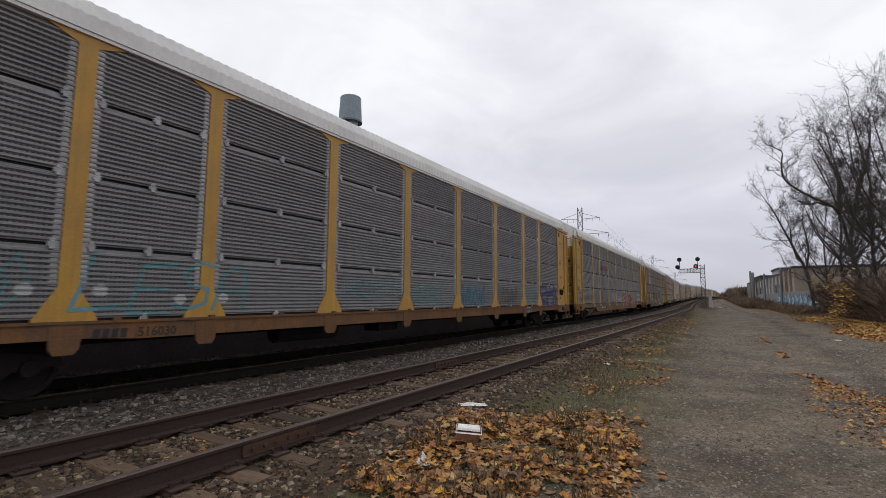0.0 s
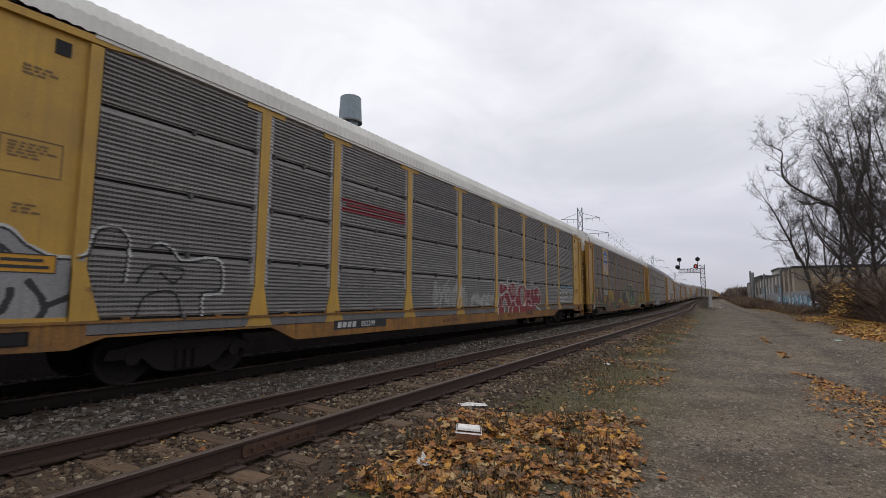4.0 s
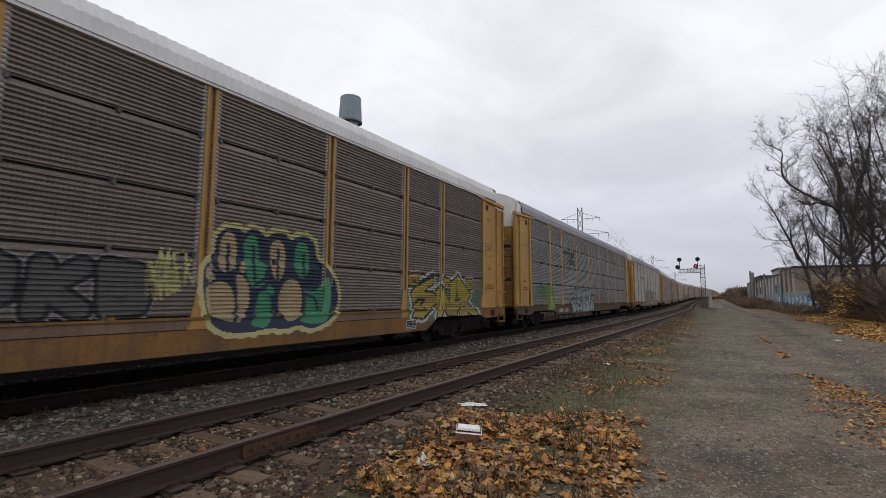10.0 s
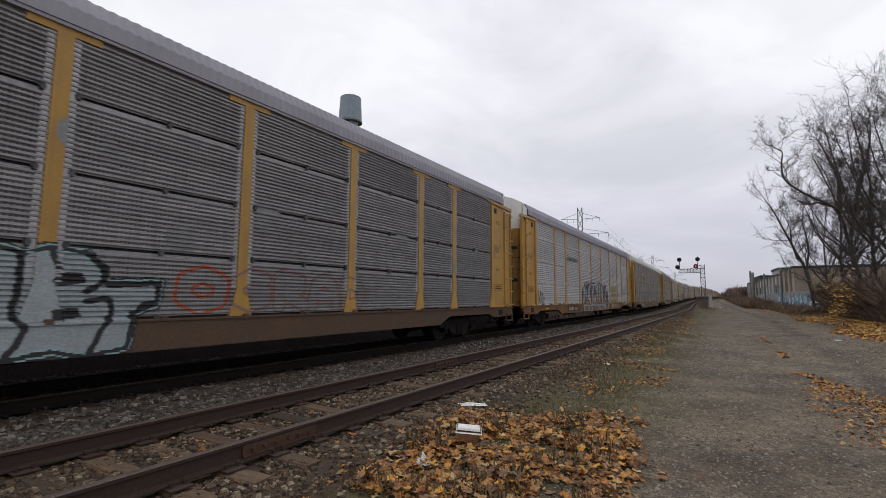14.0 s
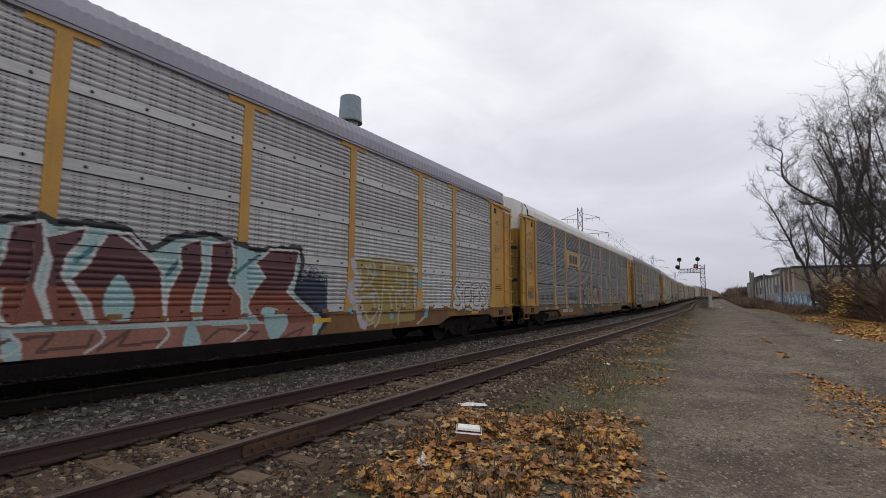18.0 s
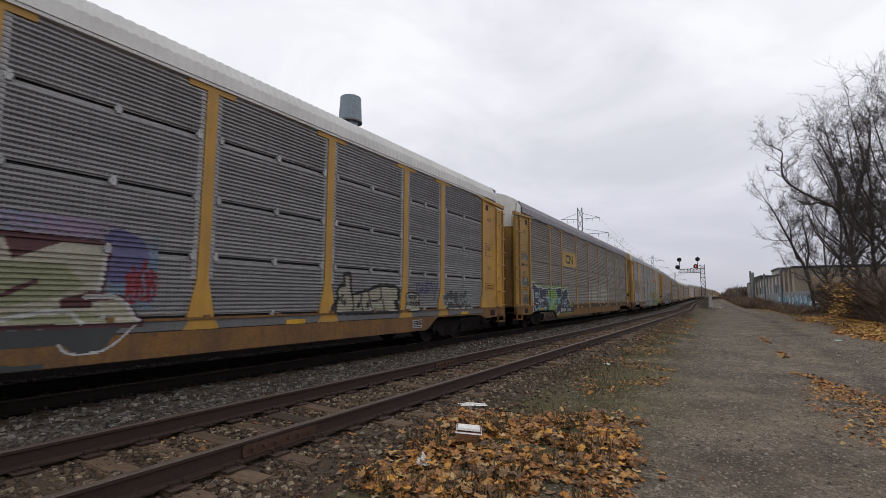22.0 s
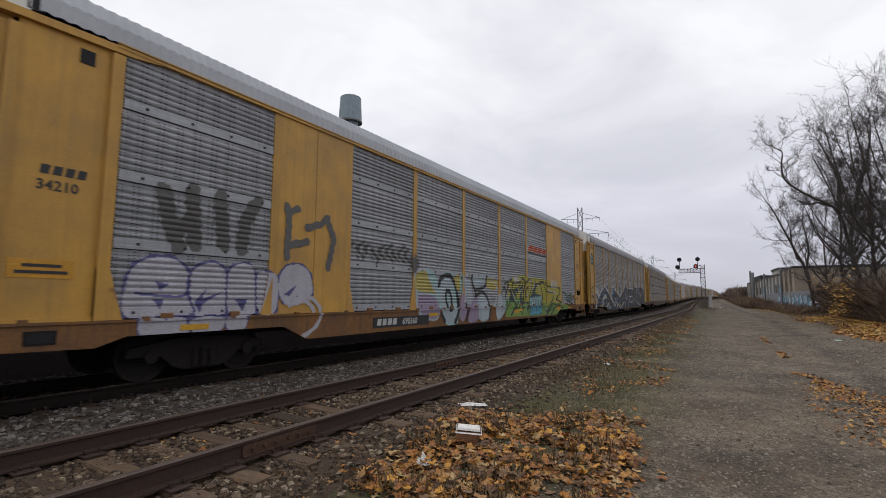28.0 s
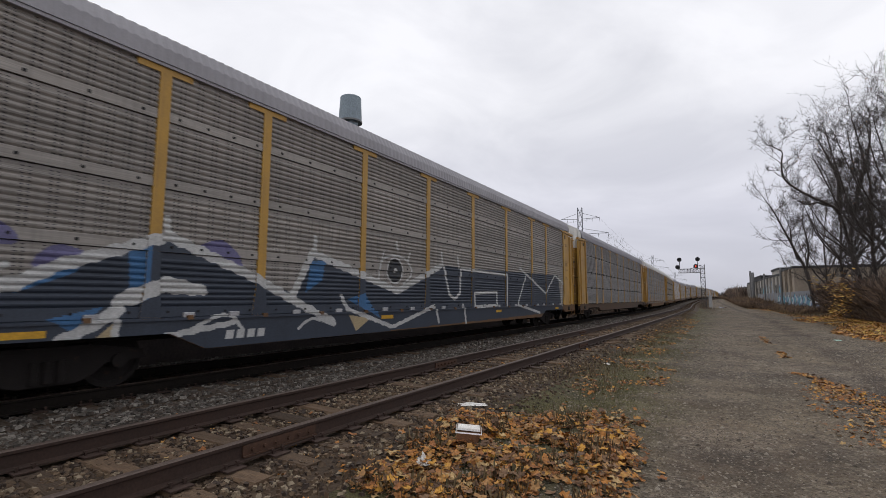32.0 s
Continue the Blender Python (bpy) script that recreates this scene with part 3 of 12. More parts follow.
def end_leaf(side, z0, z1, m):
    """One leaf of the bowed end doors, a single closed shell; the upper one is cut to the roof line."""
    s = Shape()
    for x, y in END_PLAN:
        zt = min(z1, roof_top(y) + 0.02)
        s.v += [(x, side * y, z0), (x, side * y, zt), (x + 0.05, side * y, z0), (x + 0.05, side * y, zt)]
    n = len(END_PLAN)
    for k in range(n - 1):
        a, b = k * 4, k * 4 + 4
        s.f += [(a, b, b + 1, a + 1), (a + 2, a + 3, b + 3, b + 2), (a, a + 2, b + 2, b), (a + 1, b + 1, b + 3, a + 3)]
    s.f += [(0, 1, 3, 2), (4 * n - 4, 4 * n - 2, 4 * n - 1, 4 * n - 3)]
    s.k = [0] * len(s.f)
    return tidy(s.mesh("end_leaf", m))


def hood_mesh(m):
    """White cap between the bowed ends and the roof."""
    s = Shape()
    plan = END_PLAN + [(x, -y) for x, y in reversed(END_PLAN)]
    for x, y in plan:
        z = roof_top(y) + 0.018
        s.v += [(x + 0.02, y, z), (0.7, y, z)]
    for k in range(len(plan) - 1):
        s.f.append((2 * k, 2 * k + 1, 2 * k + 3, 2 * k + 2))
        s.k.append(0)
    for e in (-1, 1):
        s.face([(0.3, e * 1.4, 5.02), (0.7, e * 1.47, 5.02), (0.7, e * 1.45, 5.34), (0.52, e * 1.36, 5.52)])
    return s.mesh("end_hood", m)


def seam_mesh():
    """Dark open seam where the hood meets the roof."""
    s = Shape()
    for (ya, za), (yb, zb) in zip(ROOF, ROOF[1:]):
        s.face([(0.66, ya * 0.985, za - 0.01), (0.84, ya * 0.985, za - 0.01), (0.84, yb * 0.985, zb - 0.01), (0.66, yb * 0.985, zb - 0.01)])
    return s.mesh("roof_seam", BLACK)


SEAM = seam_mesh()


def end_slot(side, z, m):
    """Dark vent slot let into a bowed end door."""
    s = Shape()
    xs = [(0.21, 1.17), (0.12, 0.97), (0.07, 0.7), (0.06, 0.5)]
    for (xa, ya), (xb, yb) in zip(xs, xs[1:]):
        s.sweep([(xa - 0.012, side * ya, z - 0.07), (xb - 0.012, side * yb, z - 0.07), (xb - 0.012, side * yb, z + 0.07), (xa - 0.012, side * ya, z + 0.07)],
                [(xa + 0.02, side * ya, z - 0.07), (xb + 0.02, side * yb, z - 0.07), (xb + 0.02, side * yb, z + 0.07), (xa + 0.02, side * ya, z + 0.07)])
    return s.mesh("end_slot", m)


def truck_frame_mesh():
    s = Shape()
    for e in (-1, 1):
        y0, y1 = e * 0.98 - 0.07, e * 0.98 + 0.07
        top = [(-1.25, 0.42), (-1.2, 0.56), (-0.95, 0.6), (-0.45, 0.68), (0.45, 0.68), (0.95, 0.6), (1.2, 0.56), (1.25, 0.42), (0.7, 0.4), (0.5, 0.22), (0.32, 0.16), (-0.32, 0.16), (-0.5, 0.22), (-0.7, 0.4)]
        s.plate(top, y0, y1)
        for x in (-0.87, 0.87):
            s.tube((x, e * 0.9, 0.42), (x, e * 1.09, 0.42), 0.11, n=10)
        for x in (-0.15, 0.0, 0.15):
            s.tube((x, e * 1.06, 0.2), (x, e * 1.06, 0.5), 0.055, n=8)
    s.box(-0.2, 0.2, -0.95, 0.95, 0.5, 0.75)
    s.box(-0.5, -0.4, -0.9, 0.9, 0.36, 0.44)
    s.box(0.4, 0.5, -0.9, 0.9, 0.36, 0.44)
    return tidy(s.mesh("truck_frame", STEEL_DARK))


def wheelset_mesh():
    s = Shape()
    for e in (-1, 1):
        c = e * 0.755
        prof = [(0.1, c - 0.07), (0.12, c - 0.05), (0.33, c - 0.03), (0.36, c - 0.065), (0.42, c - 0.065), (0.42, c + 0.065), (0.36, c + 0.065), (0.33, c + 0.03), (0.12, c + 0.05), (0.1, c + 0.07)]
        s.lathe(prof, 24, "Y")
        s.lathe([(0.445, c - e * 0.065 - 0.012), (0.445, c - e * 0.065 + 0.012)], 24, "Y")
        for j in range(4):
            a = j * math.pi / 2
            s.box(0.2 * math.cos(a) - 0.02, 0.2 * math.cos(a) + 0.02, c + e * 0.03, c + e * 0.055, 0.2 * math.sin(a) - 0.02, 0.2 * math.sin(a) + 0.02)
    s.tube((0, -1.05, 0), (0, 1.05, 0), 0.075, n=12)
    return s.mesh("wheelset", STEEL_DARK, smooth=False)


TRUCK, WHEELS = truck_frame_mesh(), wheelset_mesh()


def under_mesh():
    s = Shape()
    s.box(-0.2, LEN + 0.2, -0.28, 0.28, 0.62, 1.0)
    x = 2.0
    while x < LEN - 1.5:
        s.box(x - 0.06, x + 0.06, -1.4, 1.4, 0.78, 1.0)
        x += 1.95
    s.box(0.0, LEN, -1.4, 1.4, 0.99, 1.03)
    s.tube((8.5, -0.8, 0.62), (10.2, -0.8, 0.62), 0.2, n=12)
    s.box(11.6, 12.4, -1.1, -0.6, 0.5, 0.85)
    s.tube((2, -0.9, 0.72), (LEN - 2, -0.9, 0.72), 0.02, n=5)
    return s.mesh("underframe", STEEL_DARK)


UNDER = under_mesh()


def step_mesh(m):
    """Sill step: an open box frame under the corner."""
    s = Shape()
    for x in (0.04, 0.6):
        s.box(x - 0.02, x + 0.02, -1.53, -1.46, 0.5, 0.8)
    s.box(0.02, 0.62, -1.53, -1.3, 0.48, 0.52)
    s.box(0.02, 0.62, -1.53, -1.46, 0.76, 0.8)
    return s.mesh("step", m)


def jack_pad_mesh():
    """Framed hole in the sill past the step."""
    s = Shape()
    s.box(0.92, 1.26, -1.512, -1.49, 0.75, 0.93, 0)
    s.box(0.955, 1.225, -1.516, -1.505, 0.775, 0.905, 1)
    return s.mesh("jack_pad", STEEL_DARK, BLACK)


JACK = jack_pad_mesh()


def brake_mesh():
    """Hand brake housing with its lever and chain rod."""
    s = Shape()
    s.box(LEN - 1.6, LEN - 1.34, Y0 - 0.14, Y0 + 0.03, 1.55, 1.82, c=0.03)
    s.tube((LEN - 1.47, Y0 - 0.19, 1.7), (LEN - 1.47, Y0, 1.7), 0.04, n=8)
    s.tube((LEN - 1.47, Y0 - 0.17, 1.7), (LEN - 1.36, Y0 - 0.18, 2.0), 0.016, n=5)
    s.tube((LEN - 1.5, Y0 - 0.08, 1.55), (LEN - 1.52, -1.3, 0.8), 0.022, n=5)
    return s.mesh("hand_brake", STEEL_DARK)


def bracket_mesh(m):
    s = Shape()
    s.box(LEN - 2.35, LEN - 1.68, Y0 - 0.12, Y0 + 0.03, 1.42, 1.56, c=0.01)
    return s.mesh("brake_bracket", m)


BRAKE = brake_mesh()


def end_rib(side, y, m, z0=1.0, z1=4.9, w=0.05):
    """Upright angle bar on a bowed end."""
    x = float(np.interp(y, [p[1] for p in reversed(END_PLAN)], [p[0] for p in reversed(END_PLAN)]))
    s = Shape()
    s.box(x - 0.035, x + 0.02, side * y - w / 2, side * y + w / 2, z0, z1)
    for k in range(14):
        z = z0 + 0.15 + k * (z1 - z0 - 0.3) / 13
        s.box(x - 0.045, x - 0.03, side * y - 0.014, side * y + 0.014, z - 0.014, z + 0.014)
    return s.mesh("end_rib", m)


def end_seam(side, z, m):
    """Lapped joint across a bowed end."""
    s = Shape()
    for (xa, ya), (xb, yb) in zip(END_PLAN[1:], END_PLAN[2:]):
        s.face([(xa - 0.006, side * ya, z - 0.012), (xb - 0.006, side * yb, z - 0.012), (xb - 0.006, side * yb, z + 0.012), (xa - 0.006, side * ya, z + 0.012)])
    return s.mesh("end_seam", m)


def rivets_mesh(side, m):
    """Rows of rivet heads on a bowed end."""
    s = Shape()
    ys = [p[1] for p in reversed(END_PLAN)]
    px = [p[0] for p in reversed(END_PLAN)]
    for k in range(13):
        z = 1.3 + k * 0.27
        for y in (0.3, 0.55, 0.8, 1.02):
            x = float(np.interp(y, ys, px))
            s.box(x - 0.012, x + 0.01, side * y - 0.014, side * y + 0.014, z - 0.014, z + 0.014)
    return s.mesh("rivets", m)


END_GREY = mat("grey_white_end", (0.5, 0.48, 0.43), 0.6, dark=(0.26, 0.23, 0.19), scale=1.3, amount=0.6, fine=30, streak=0.4, rust=(0.14, 0.07, 0.04), rust_at=0.66, bump=0.04)
SEAM_DARK = mat("seam_shadow", (0.05, 0.035, 0.02), 0.85, bump=0.0)
LOCK_RED = mat("lock_red", (0.05, 0.018, 0.016), 0.8, dark=(0.02, 0.012, 0.01), scale=8)


def coupler_mesh():
    s = Shape()
    s.box(-0.62, 0.0, -0.1, 0.1, 0.78, 0.98, c=0.02)
    s.box(-0.72, -0.5, -0.18, 0.14, 0.74, 1.02, c=0.03)
    return s.mesh("coupler", STEEL_DARK)


COUPLER = coupler_mesh()


def hose_mesh():
    s = Shape()
    pts = [(0.1, -0.42, 0.75), (-0.12, -0.42, 0.66), (-0.25, -0.4, 0.45), (-0.4, -0.3, 0.33), (-0.55, -0.15, 0.35)]
    s.pipe(pts, 0.03)
    return s.mesh("air_hose", BLACK)


def lever_mesh():
    s = Shape()
    pts = [(-0.1, -1.4, 0.78), (-0.22, -1.42, 0.74), (-0.24, -1.42, 0.5), (-0.16, -1.43, 0.42)]
    s.pipe(list(reversed(pts)) + [(-0.25, -0.2, 0.8)], 0.016, 5)
    return s.mesh("uncoupling_lever", STEEL_DARK)


HOSE, LEVER = hose_mesh(), lever_mesh()
MIRROR = Matrix.Translation((LEN, 0, 0)) @ Matrix.Diagonal((-1, 1, 1, 1))


def mirrored(me):
    """The same mesh for the trailing end."""
    c = me.copy()
    c.transform(MIRROR)
    c.flip_normals()
    return c


def bars(spec, m, y=None, name="stencil"):
    """Lines of small stencilled marks: (x, z, width, height) rows, as thin raised paint."""
    s = Shape()
    yy = Y0 + 0.03 if y is None else y
    for x, z, w, h in spec:
        s.box(x, x + w, yy - 0.003, yy + 0.001, z, z + h)
    return s.mesh(name, m)


def words(body, x, z, size, m, parent, y=None, name="lettering", label="", turn=None, shear=0.0, wide=1.0):
    """Lettering in the built-in font on the side of a car."""
    c = bpy.data.curves.new(name, "FONT")
    c.body, c.size, c.shear, c.extrude, c.resolution_u = body, size, shear, 0.002, 2
    c.materials.append(m)
    ob = new(name, c)
    ob.parent = parent
    ob.matrix_basis = (Matrix.Translation((x, Y0 - 0.004 if y is None else y, z)) @ (turn or pose(0, 0, 0, 90, 0, 0)) @ Matrix.Diagonal((wide, 1, 1, 1)))
    return tagged(ob, label)


def side_colours(tag, panel, yellow, roof, sill, panel_dark=None, dots=False, yellow_dark=None, sill_rust=0.6):
    panel, panel_dark = (panel[0] * 1.02, panel[1] * 1.0, panel[2] * 0.97), tuple(c * 0.8 for c in panel_dark)
    sill = (sill[0] * 0.72, sill[1] * 0.57, sill[2] * 0.3)
    yellow = (yellow[0] * 0.93, yellow[1] * 0.85, yellow[2] * 0.5)
    pm = mat(tag + "_sheet", panel, 0.6, 0.15, dark=panel_dark, scale=0.9, amount=0.75, fine=13, streak=0.55, bump=0.03, vary=0.1, grain=(0.72, 1.22), stretch=(0.14, 1, 5), dust=0.12)
    sm = mat(tag + "_strip", panel, 0.6, 0.15, dark=panel_dark, scale=0.9, amount=0.6, fine=13, streak=0.4, bump=0.03, vary=0.1, grain=(0.8, 1.15), stretch=(0.14, 1, 5))
    if dots:
        dotted(pm)
    else:
        dotted(sm, every=0.06)
    return dict(panel=pm, slot=sm,
                yellow=mat(tag + "_yellow", yellow, 0.55, dark=yellow_dark or (0.2, 0.12, 0.045), scale=1.1, amount=0.6, fine=40, streak=0.35, rust=(0.12, 0.05, 0.025), rust_at=0.655, bump=0.03, vary=0.06, grain=(0.9, 1.06), dust=0.14),
                roof=mat(tag + "_roof", roof, 0.55, dark=tuple(c * 0.62 for c in roof), scale=0.8, amount=0.6, fine=30, bump=0.02, grain=(0.94, 1.04)),
                sill=mat(tag + "_sill", sill, 0.65, dark=(0.07, 0.04, 0.025), scale=1.2, amount=0.8, fine=35, streak=0.5, rust=(0.09, 0.04, 0.02), rust_at=sill_rust, bump=0.08),
                end=mat(tag + "_end", tuple(c * 0.85 for c in yellow), 0.65, dark=(0.1, 0.055, 0.025), scale=0.8, amount=0.85, fine=30, streak=0.6, rust=(0.1, 0.042, 0.022), rust_at=0.6, bump=0.03),
                white=BRASS_WHITE)


def car(label, c, step=0.07, depth=0.034, bands=False, post=(0.22, 0.5, 0.45, "T"), posts=POSTS, rows=ROWS, clips=True, sill=(0.58, 0.8), plates=(), low_feet=False, ends="slots", brake=False, skirt=None, tabs="yellow"):
    """A covered car carrier with all its parts. Its origin is the leading corner of the body at rail height."""
    t = thing("car_carrier", label, "railcar", group="freight train")
    edges = (DOOR, *posts, LEN - DOOR)
    made = {}
    for za, zb in zip(rows, rows[1:]):
        gap = 0.006 if bands else GAP
        prof = rib_profile(za + gap, zb - gap, step, depth, bands)
        for xa, xb in zip(edges, edges[1:]):
            if (xa, xb) in plates:
                continue
            w = round(xb - xa - 0.06, 3)
            key = (za, w)
            if key not in made:
                made[key] = sheet_mesh(w, prof, c["panel"], c["slot"], bands)
            part("side_sheet", made[key], t, m=pose(xa + 0.03, 0, 0))
    for xa, xb in plates:
        s = Shape()
        mid = (xa + xb) / 2
        for a, b in ((xa, mid - 0.006), (mid + 0.006, xb)):
            s.box(a + 0.004, b, Y0 - 0.012, Y0 + 0.05, 1.04, 5.0, c=0.008)
        s.plate([(xa - 0.25, 1.04), (xa, 1.04), (xa, 1.75)], Y0 - 0.02, Y0 + 0.04)
        s.plate([(xb, 1.04), (xb + 0.25, 1.04), (xb, 1.75)], Y0 - 0.02, Y0 + 0.04)
        for k in range(8):
            for e in (0.12, 0.88):
                s.tube((xa + (xb - xa) * e, Y0 - 0.02, 1.4 + k * 0.48), (xa + (xb - xa) * e, Y0, 1.4 + k * 0.48), 0.018, n=6)
        part("wide_panel", tidy(s.mesh("wide_panel", c["yellow"])), t, "flat yellow riveted panel")
    # added black backing: the shade inside the car is put into its colour
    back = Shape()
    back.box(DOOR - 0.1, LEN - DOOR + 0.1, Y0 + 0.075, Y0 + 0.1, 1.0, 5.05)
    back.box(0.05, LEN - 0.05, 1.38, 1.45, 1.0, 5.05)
    part("inner_wall", back.mesh("inner_wall", BLACK), t, "far wall and black backing that stands for the shade behind the sheets")
    pm = post_mesh(*post[:3], c.get("post", c["yellow"]), post[3])
    strip_m = Shape()
    strip_m.box(-0.042, 0.042, Y0 + 0.05, Y0 + 0.012, 1.08 + post[2], ROWS[-1] - 0.02)
    strip_m = strip_m.mesh("sheet_edge", GALV)
    for x in posts:
        part("post", pm, t, m=pose(x, 0, 0))
        if clips:
            for e in (-1, 1):
                part("sheet_edge", strip_m, t, m=pose(x + e * (post[0] / 2 + 0.05), 0, 0))
            for z in rows[1:-1]:
                for e in (-1, 1):
                    part("clip", CLIP if clips == 2 else CLIP_DARK, t, m=pose(x + e * (post[0] / 2 + 0.1), 0, z))
    if clips:
        for xa, xb in zip(edges, edges[1:]):
            for z in rows[:-1]:
                part("clip", CLIP if clips == 2 else CLIP_DARK, t, m=pose((xa + xb) / 2, 0, z))
    part("roof", roof_mesh(c["roof"]), t, "corrugated metal roof")
    part("roof_edge", roof_edge_mesh(c["yellow"] if plates else c["roof"]), t)
    part("side_sill", sill_mesh(c["sill"], *sill), t, "rusty painted side sill")
    part("underframe", UNDER, t)
    if skirt:
        sk = Shape()
        sk.box(DOOR + 0.05, LEN - DOOR - 0.05, -1.5015, -1.45, 0.85, 0.999)
        part("skirt", sk.mesh("skirt", skirt), t, "dull painted strip above the sill")
        sk = Shape()
        sk.box(DOOR + 0.05, LEN - DOOR - 0.05, -1.5018, -1.49, 0.832, 0.848)
        part("skirt_joint", sk.mesh("skirt_joint", BLACK), t)
        sk = Shape()
        f = post[1] / 2
        sk.plate([(-f, 1.0), (f, 1.0), (f + 0.08, 0.84), (-f - 0.08, 0.84)], -1.503, -1.47)
        foot = tidy(sk.mesh("post_foot", c["yellow"]))
        for x in posts:
            part("post_foot", foot, t, m=pose(x, 0, 0))
    if bands:
        tab = Shape()
        tab.box(-0.09, 0.09, Y0 - 0.045, Y0 + 0.02, 1.03, 1.12, c=0.012)
        tab = tab.mesh("tab", c["sill"] if tabs == "yellow" else GALV)
        for xa, xb in zip(edges, edges[1:]):
            if (xa, xb) not in plates:
                for e in (0.3, 0.72):
                    part("tab", tab, t, m=pose(xa + (xb - xa) * e, 0, 0))
    wing, rung, door, head, step_m = wing_mesh(c["yellow"]), rung_mesh(c["yellow"]), side_door_mesh(c["yellow"]), header_mesh(c["yellow"]), step_mesh(c["sill"])
    for me, nm in ((wing, "corner_plate"), (door, "side_door"), (head, "header"), (step_m, "step")):
        part(nm, me, t)
        part(nm, mirrored(me), t)
    part("jack_pad", JACK, t)
    part("jack_pad", mirrored(JACK), t)
    rung2 = mirrored(rung)
    for i in range(8):
        z = 1.12 + i * 0.505
        if ends != "grey" or i < 4:
            part("rung", rung, t, m=pose(0, 0, z))
        part("rung", rung2, t, m=pose(0, 0, z))
    hole = Shape()
    hole.box(1.28, 1.46, Y0 + 0.015, Y0 + 0.06, 4.6, 4.8)
    hm = hole.mesh("latch_hole", BLACK)
    part("latch_hole", hm, t)
    part("latch_hole", mirrored(hm), t)
    split = 4.4
    low_m, top_m = (END_GREY, c["yellow"]) if ends == "grey" else (c["end"], c["white"])
    for side in (-1, 1):
        leaf = part("end_door", end_leaf(side, 0.98, split, low_m), t, "bowed grey-white end door leaf" if ends == "grey" else "bowed yellow end door leaf")
        part("upper_panel", end_leaf(side, split + 0.004, 6.0, top_m), leaf, "yellow painted upper panel" if ends == "grey" else "white painted upper panel")
        if ends == "slots":
            for z in (3.55, 2.15):
                part("vent_slot", end_slot(side, z, BLACK), leaf)
            for z in (3.12, 2.62):
                part("end_seam", end_seam(side, z, SEAM_DARK), leaf)
            for za, zb in ((2.95, 3.5), (1.55, 2.1)):
                bar = Shape()
                bar.box(-0.015, 0.05, side * 0.09 - 0.035, side * 0.09 + 0.035, za, zb, c=0.01)
                part("lock_bar", bar.mesh("lock_bar", LOCK_RED), leaf, "dark red lock bar")
        elif ends == "gap":
            part("rivets", rivets_mesh(side, c["yellow"]), leaf, kind="stuff")
            part("end_seam", end_seam(side, 3.05, SEAM_DARK), leaf)
        else:
            for y in (0.25, 0.62, 1.22):
                part("end_rib", end_rib(side, y, END_GREY if y < 1 else GALV), leaf)
        if ends != "grey":
            bar = Shape()
            bar.pipe([(0.06, side * 0.2, 4.95), (-0.04, side * 0.2, 4.97), (-0.03, side * 0.62, 5.0), (0.07, side * 0.62, 4.98)], 0.014, 5)
            part("grab_iron", bar.mesh("grab_iron", c["white"]), leaf)
        rear = part("rear_door", mirrored(end_leaf(side, 0.98, split, low_m)), t)
        part("upper_panel", mirrored(end_leaf(side, split + 0.004, 6.0, top_m)), rear)
    cap = Shape()
    ys = (0.03, 0.35, 0.7, 0.98)
    for ya, yb in zip(ys, ys[1:]):
        xa, xb = (float(np.interp(q, [p[1] for p in reversed(END_PLAN)], [p[0] for p in reversed(END_PLAN)])) for q in (ya, yb))
        cap.sweep([(xa - 0.02, ya, roof_top(ya) - 0.03), (xa + 0.1, ya, roof_top(ya) - 0.03), (xa + 0.1, ya, roof_top(ya) + 0.05), (xa - 0.02, ya, roof_top(ya) + 0.05)],
                  [(xb - 0.02, yb, roof_top(yb) - 0.03), (xb + 0.1, yb, roof_top(yb) - 0.03), (xb + 0.1, yb, roof_top(yb) + 0.05), (xb - 0.02, yb, roof_top(yb) + 0.05)])
    part("ridge_cap", cap.mesh("ridge_cap", STEEL_DARK), t, "dark seal along the top of the end")
    gap = Shape()
    w = 0.075 if ends == "gap" else 0.02
    gap.box(0.025, 0.07, -w, w, 1.0, 5.86)
    part("centre_gap", gap.mesh("centre_gap", BLACK), t, "dark gap between the end door leaves")
    if brake:
        part("hand_brake", BRAKE, t, "dark hand brake housing with a lever")
        part("brake_bracket", bracket_mesh(c["yellow"]), t)
    hood = hood_mesh(c["white"])
    part("end_hood", hood, t, "white painted end cap")
    part("end_hood", mirrored(hood), t)
    part("roof_seam", SEAM, t)
    part("roof_seam", mirrored(SEAM), t)
    if low_feet:
        s = Shape()
        s.plate([(-0.2, 1.0), (0.2, 1.0), (0.16, 0.68), (0.1, 0.6), (-0.12, 0.6), (-0.18, 0.68)], -1.51, -1.46)
        foot = tidy(s.mesh("lower_bracket", c["sill"]))
        for x in posts:
            part("lower_bracket", foot, t, m=pose(x, 0, 0))
    for x, e in ((0, 1), (LEN, -1)):
        part("coupler", COUPLER if e > 0 else mirrored(COUPLER), t)
        part("air_hose", HOSE if e > 0 else mirrored(HOSE), t)
        part("uncoupling_lever", LEVER if e > 0 else mirrored(LEVER), t)
    for x in (3.55, LEN - 3.55):
        tr = part("truck", TRUCK, t, m=pose(x, 0, 0))
        for d in (-0.87, 0.87):
            part("wheelset", WHEELS, tr, m=pose(d, 0, 0.42))
    return t


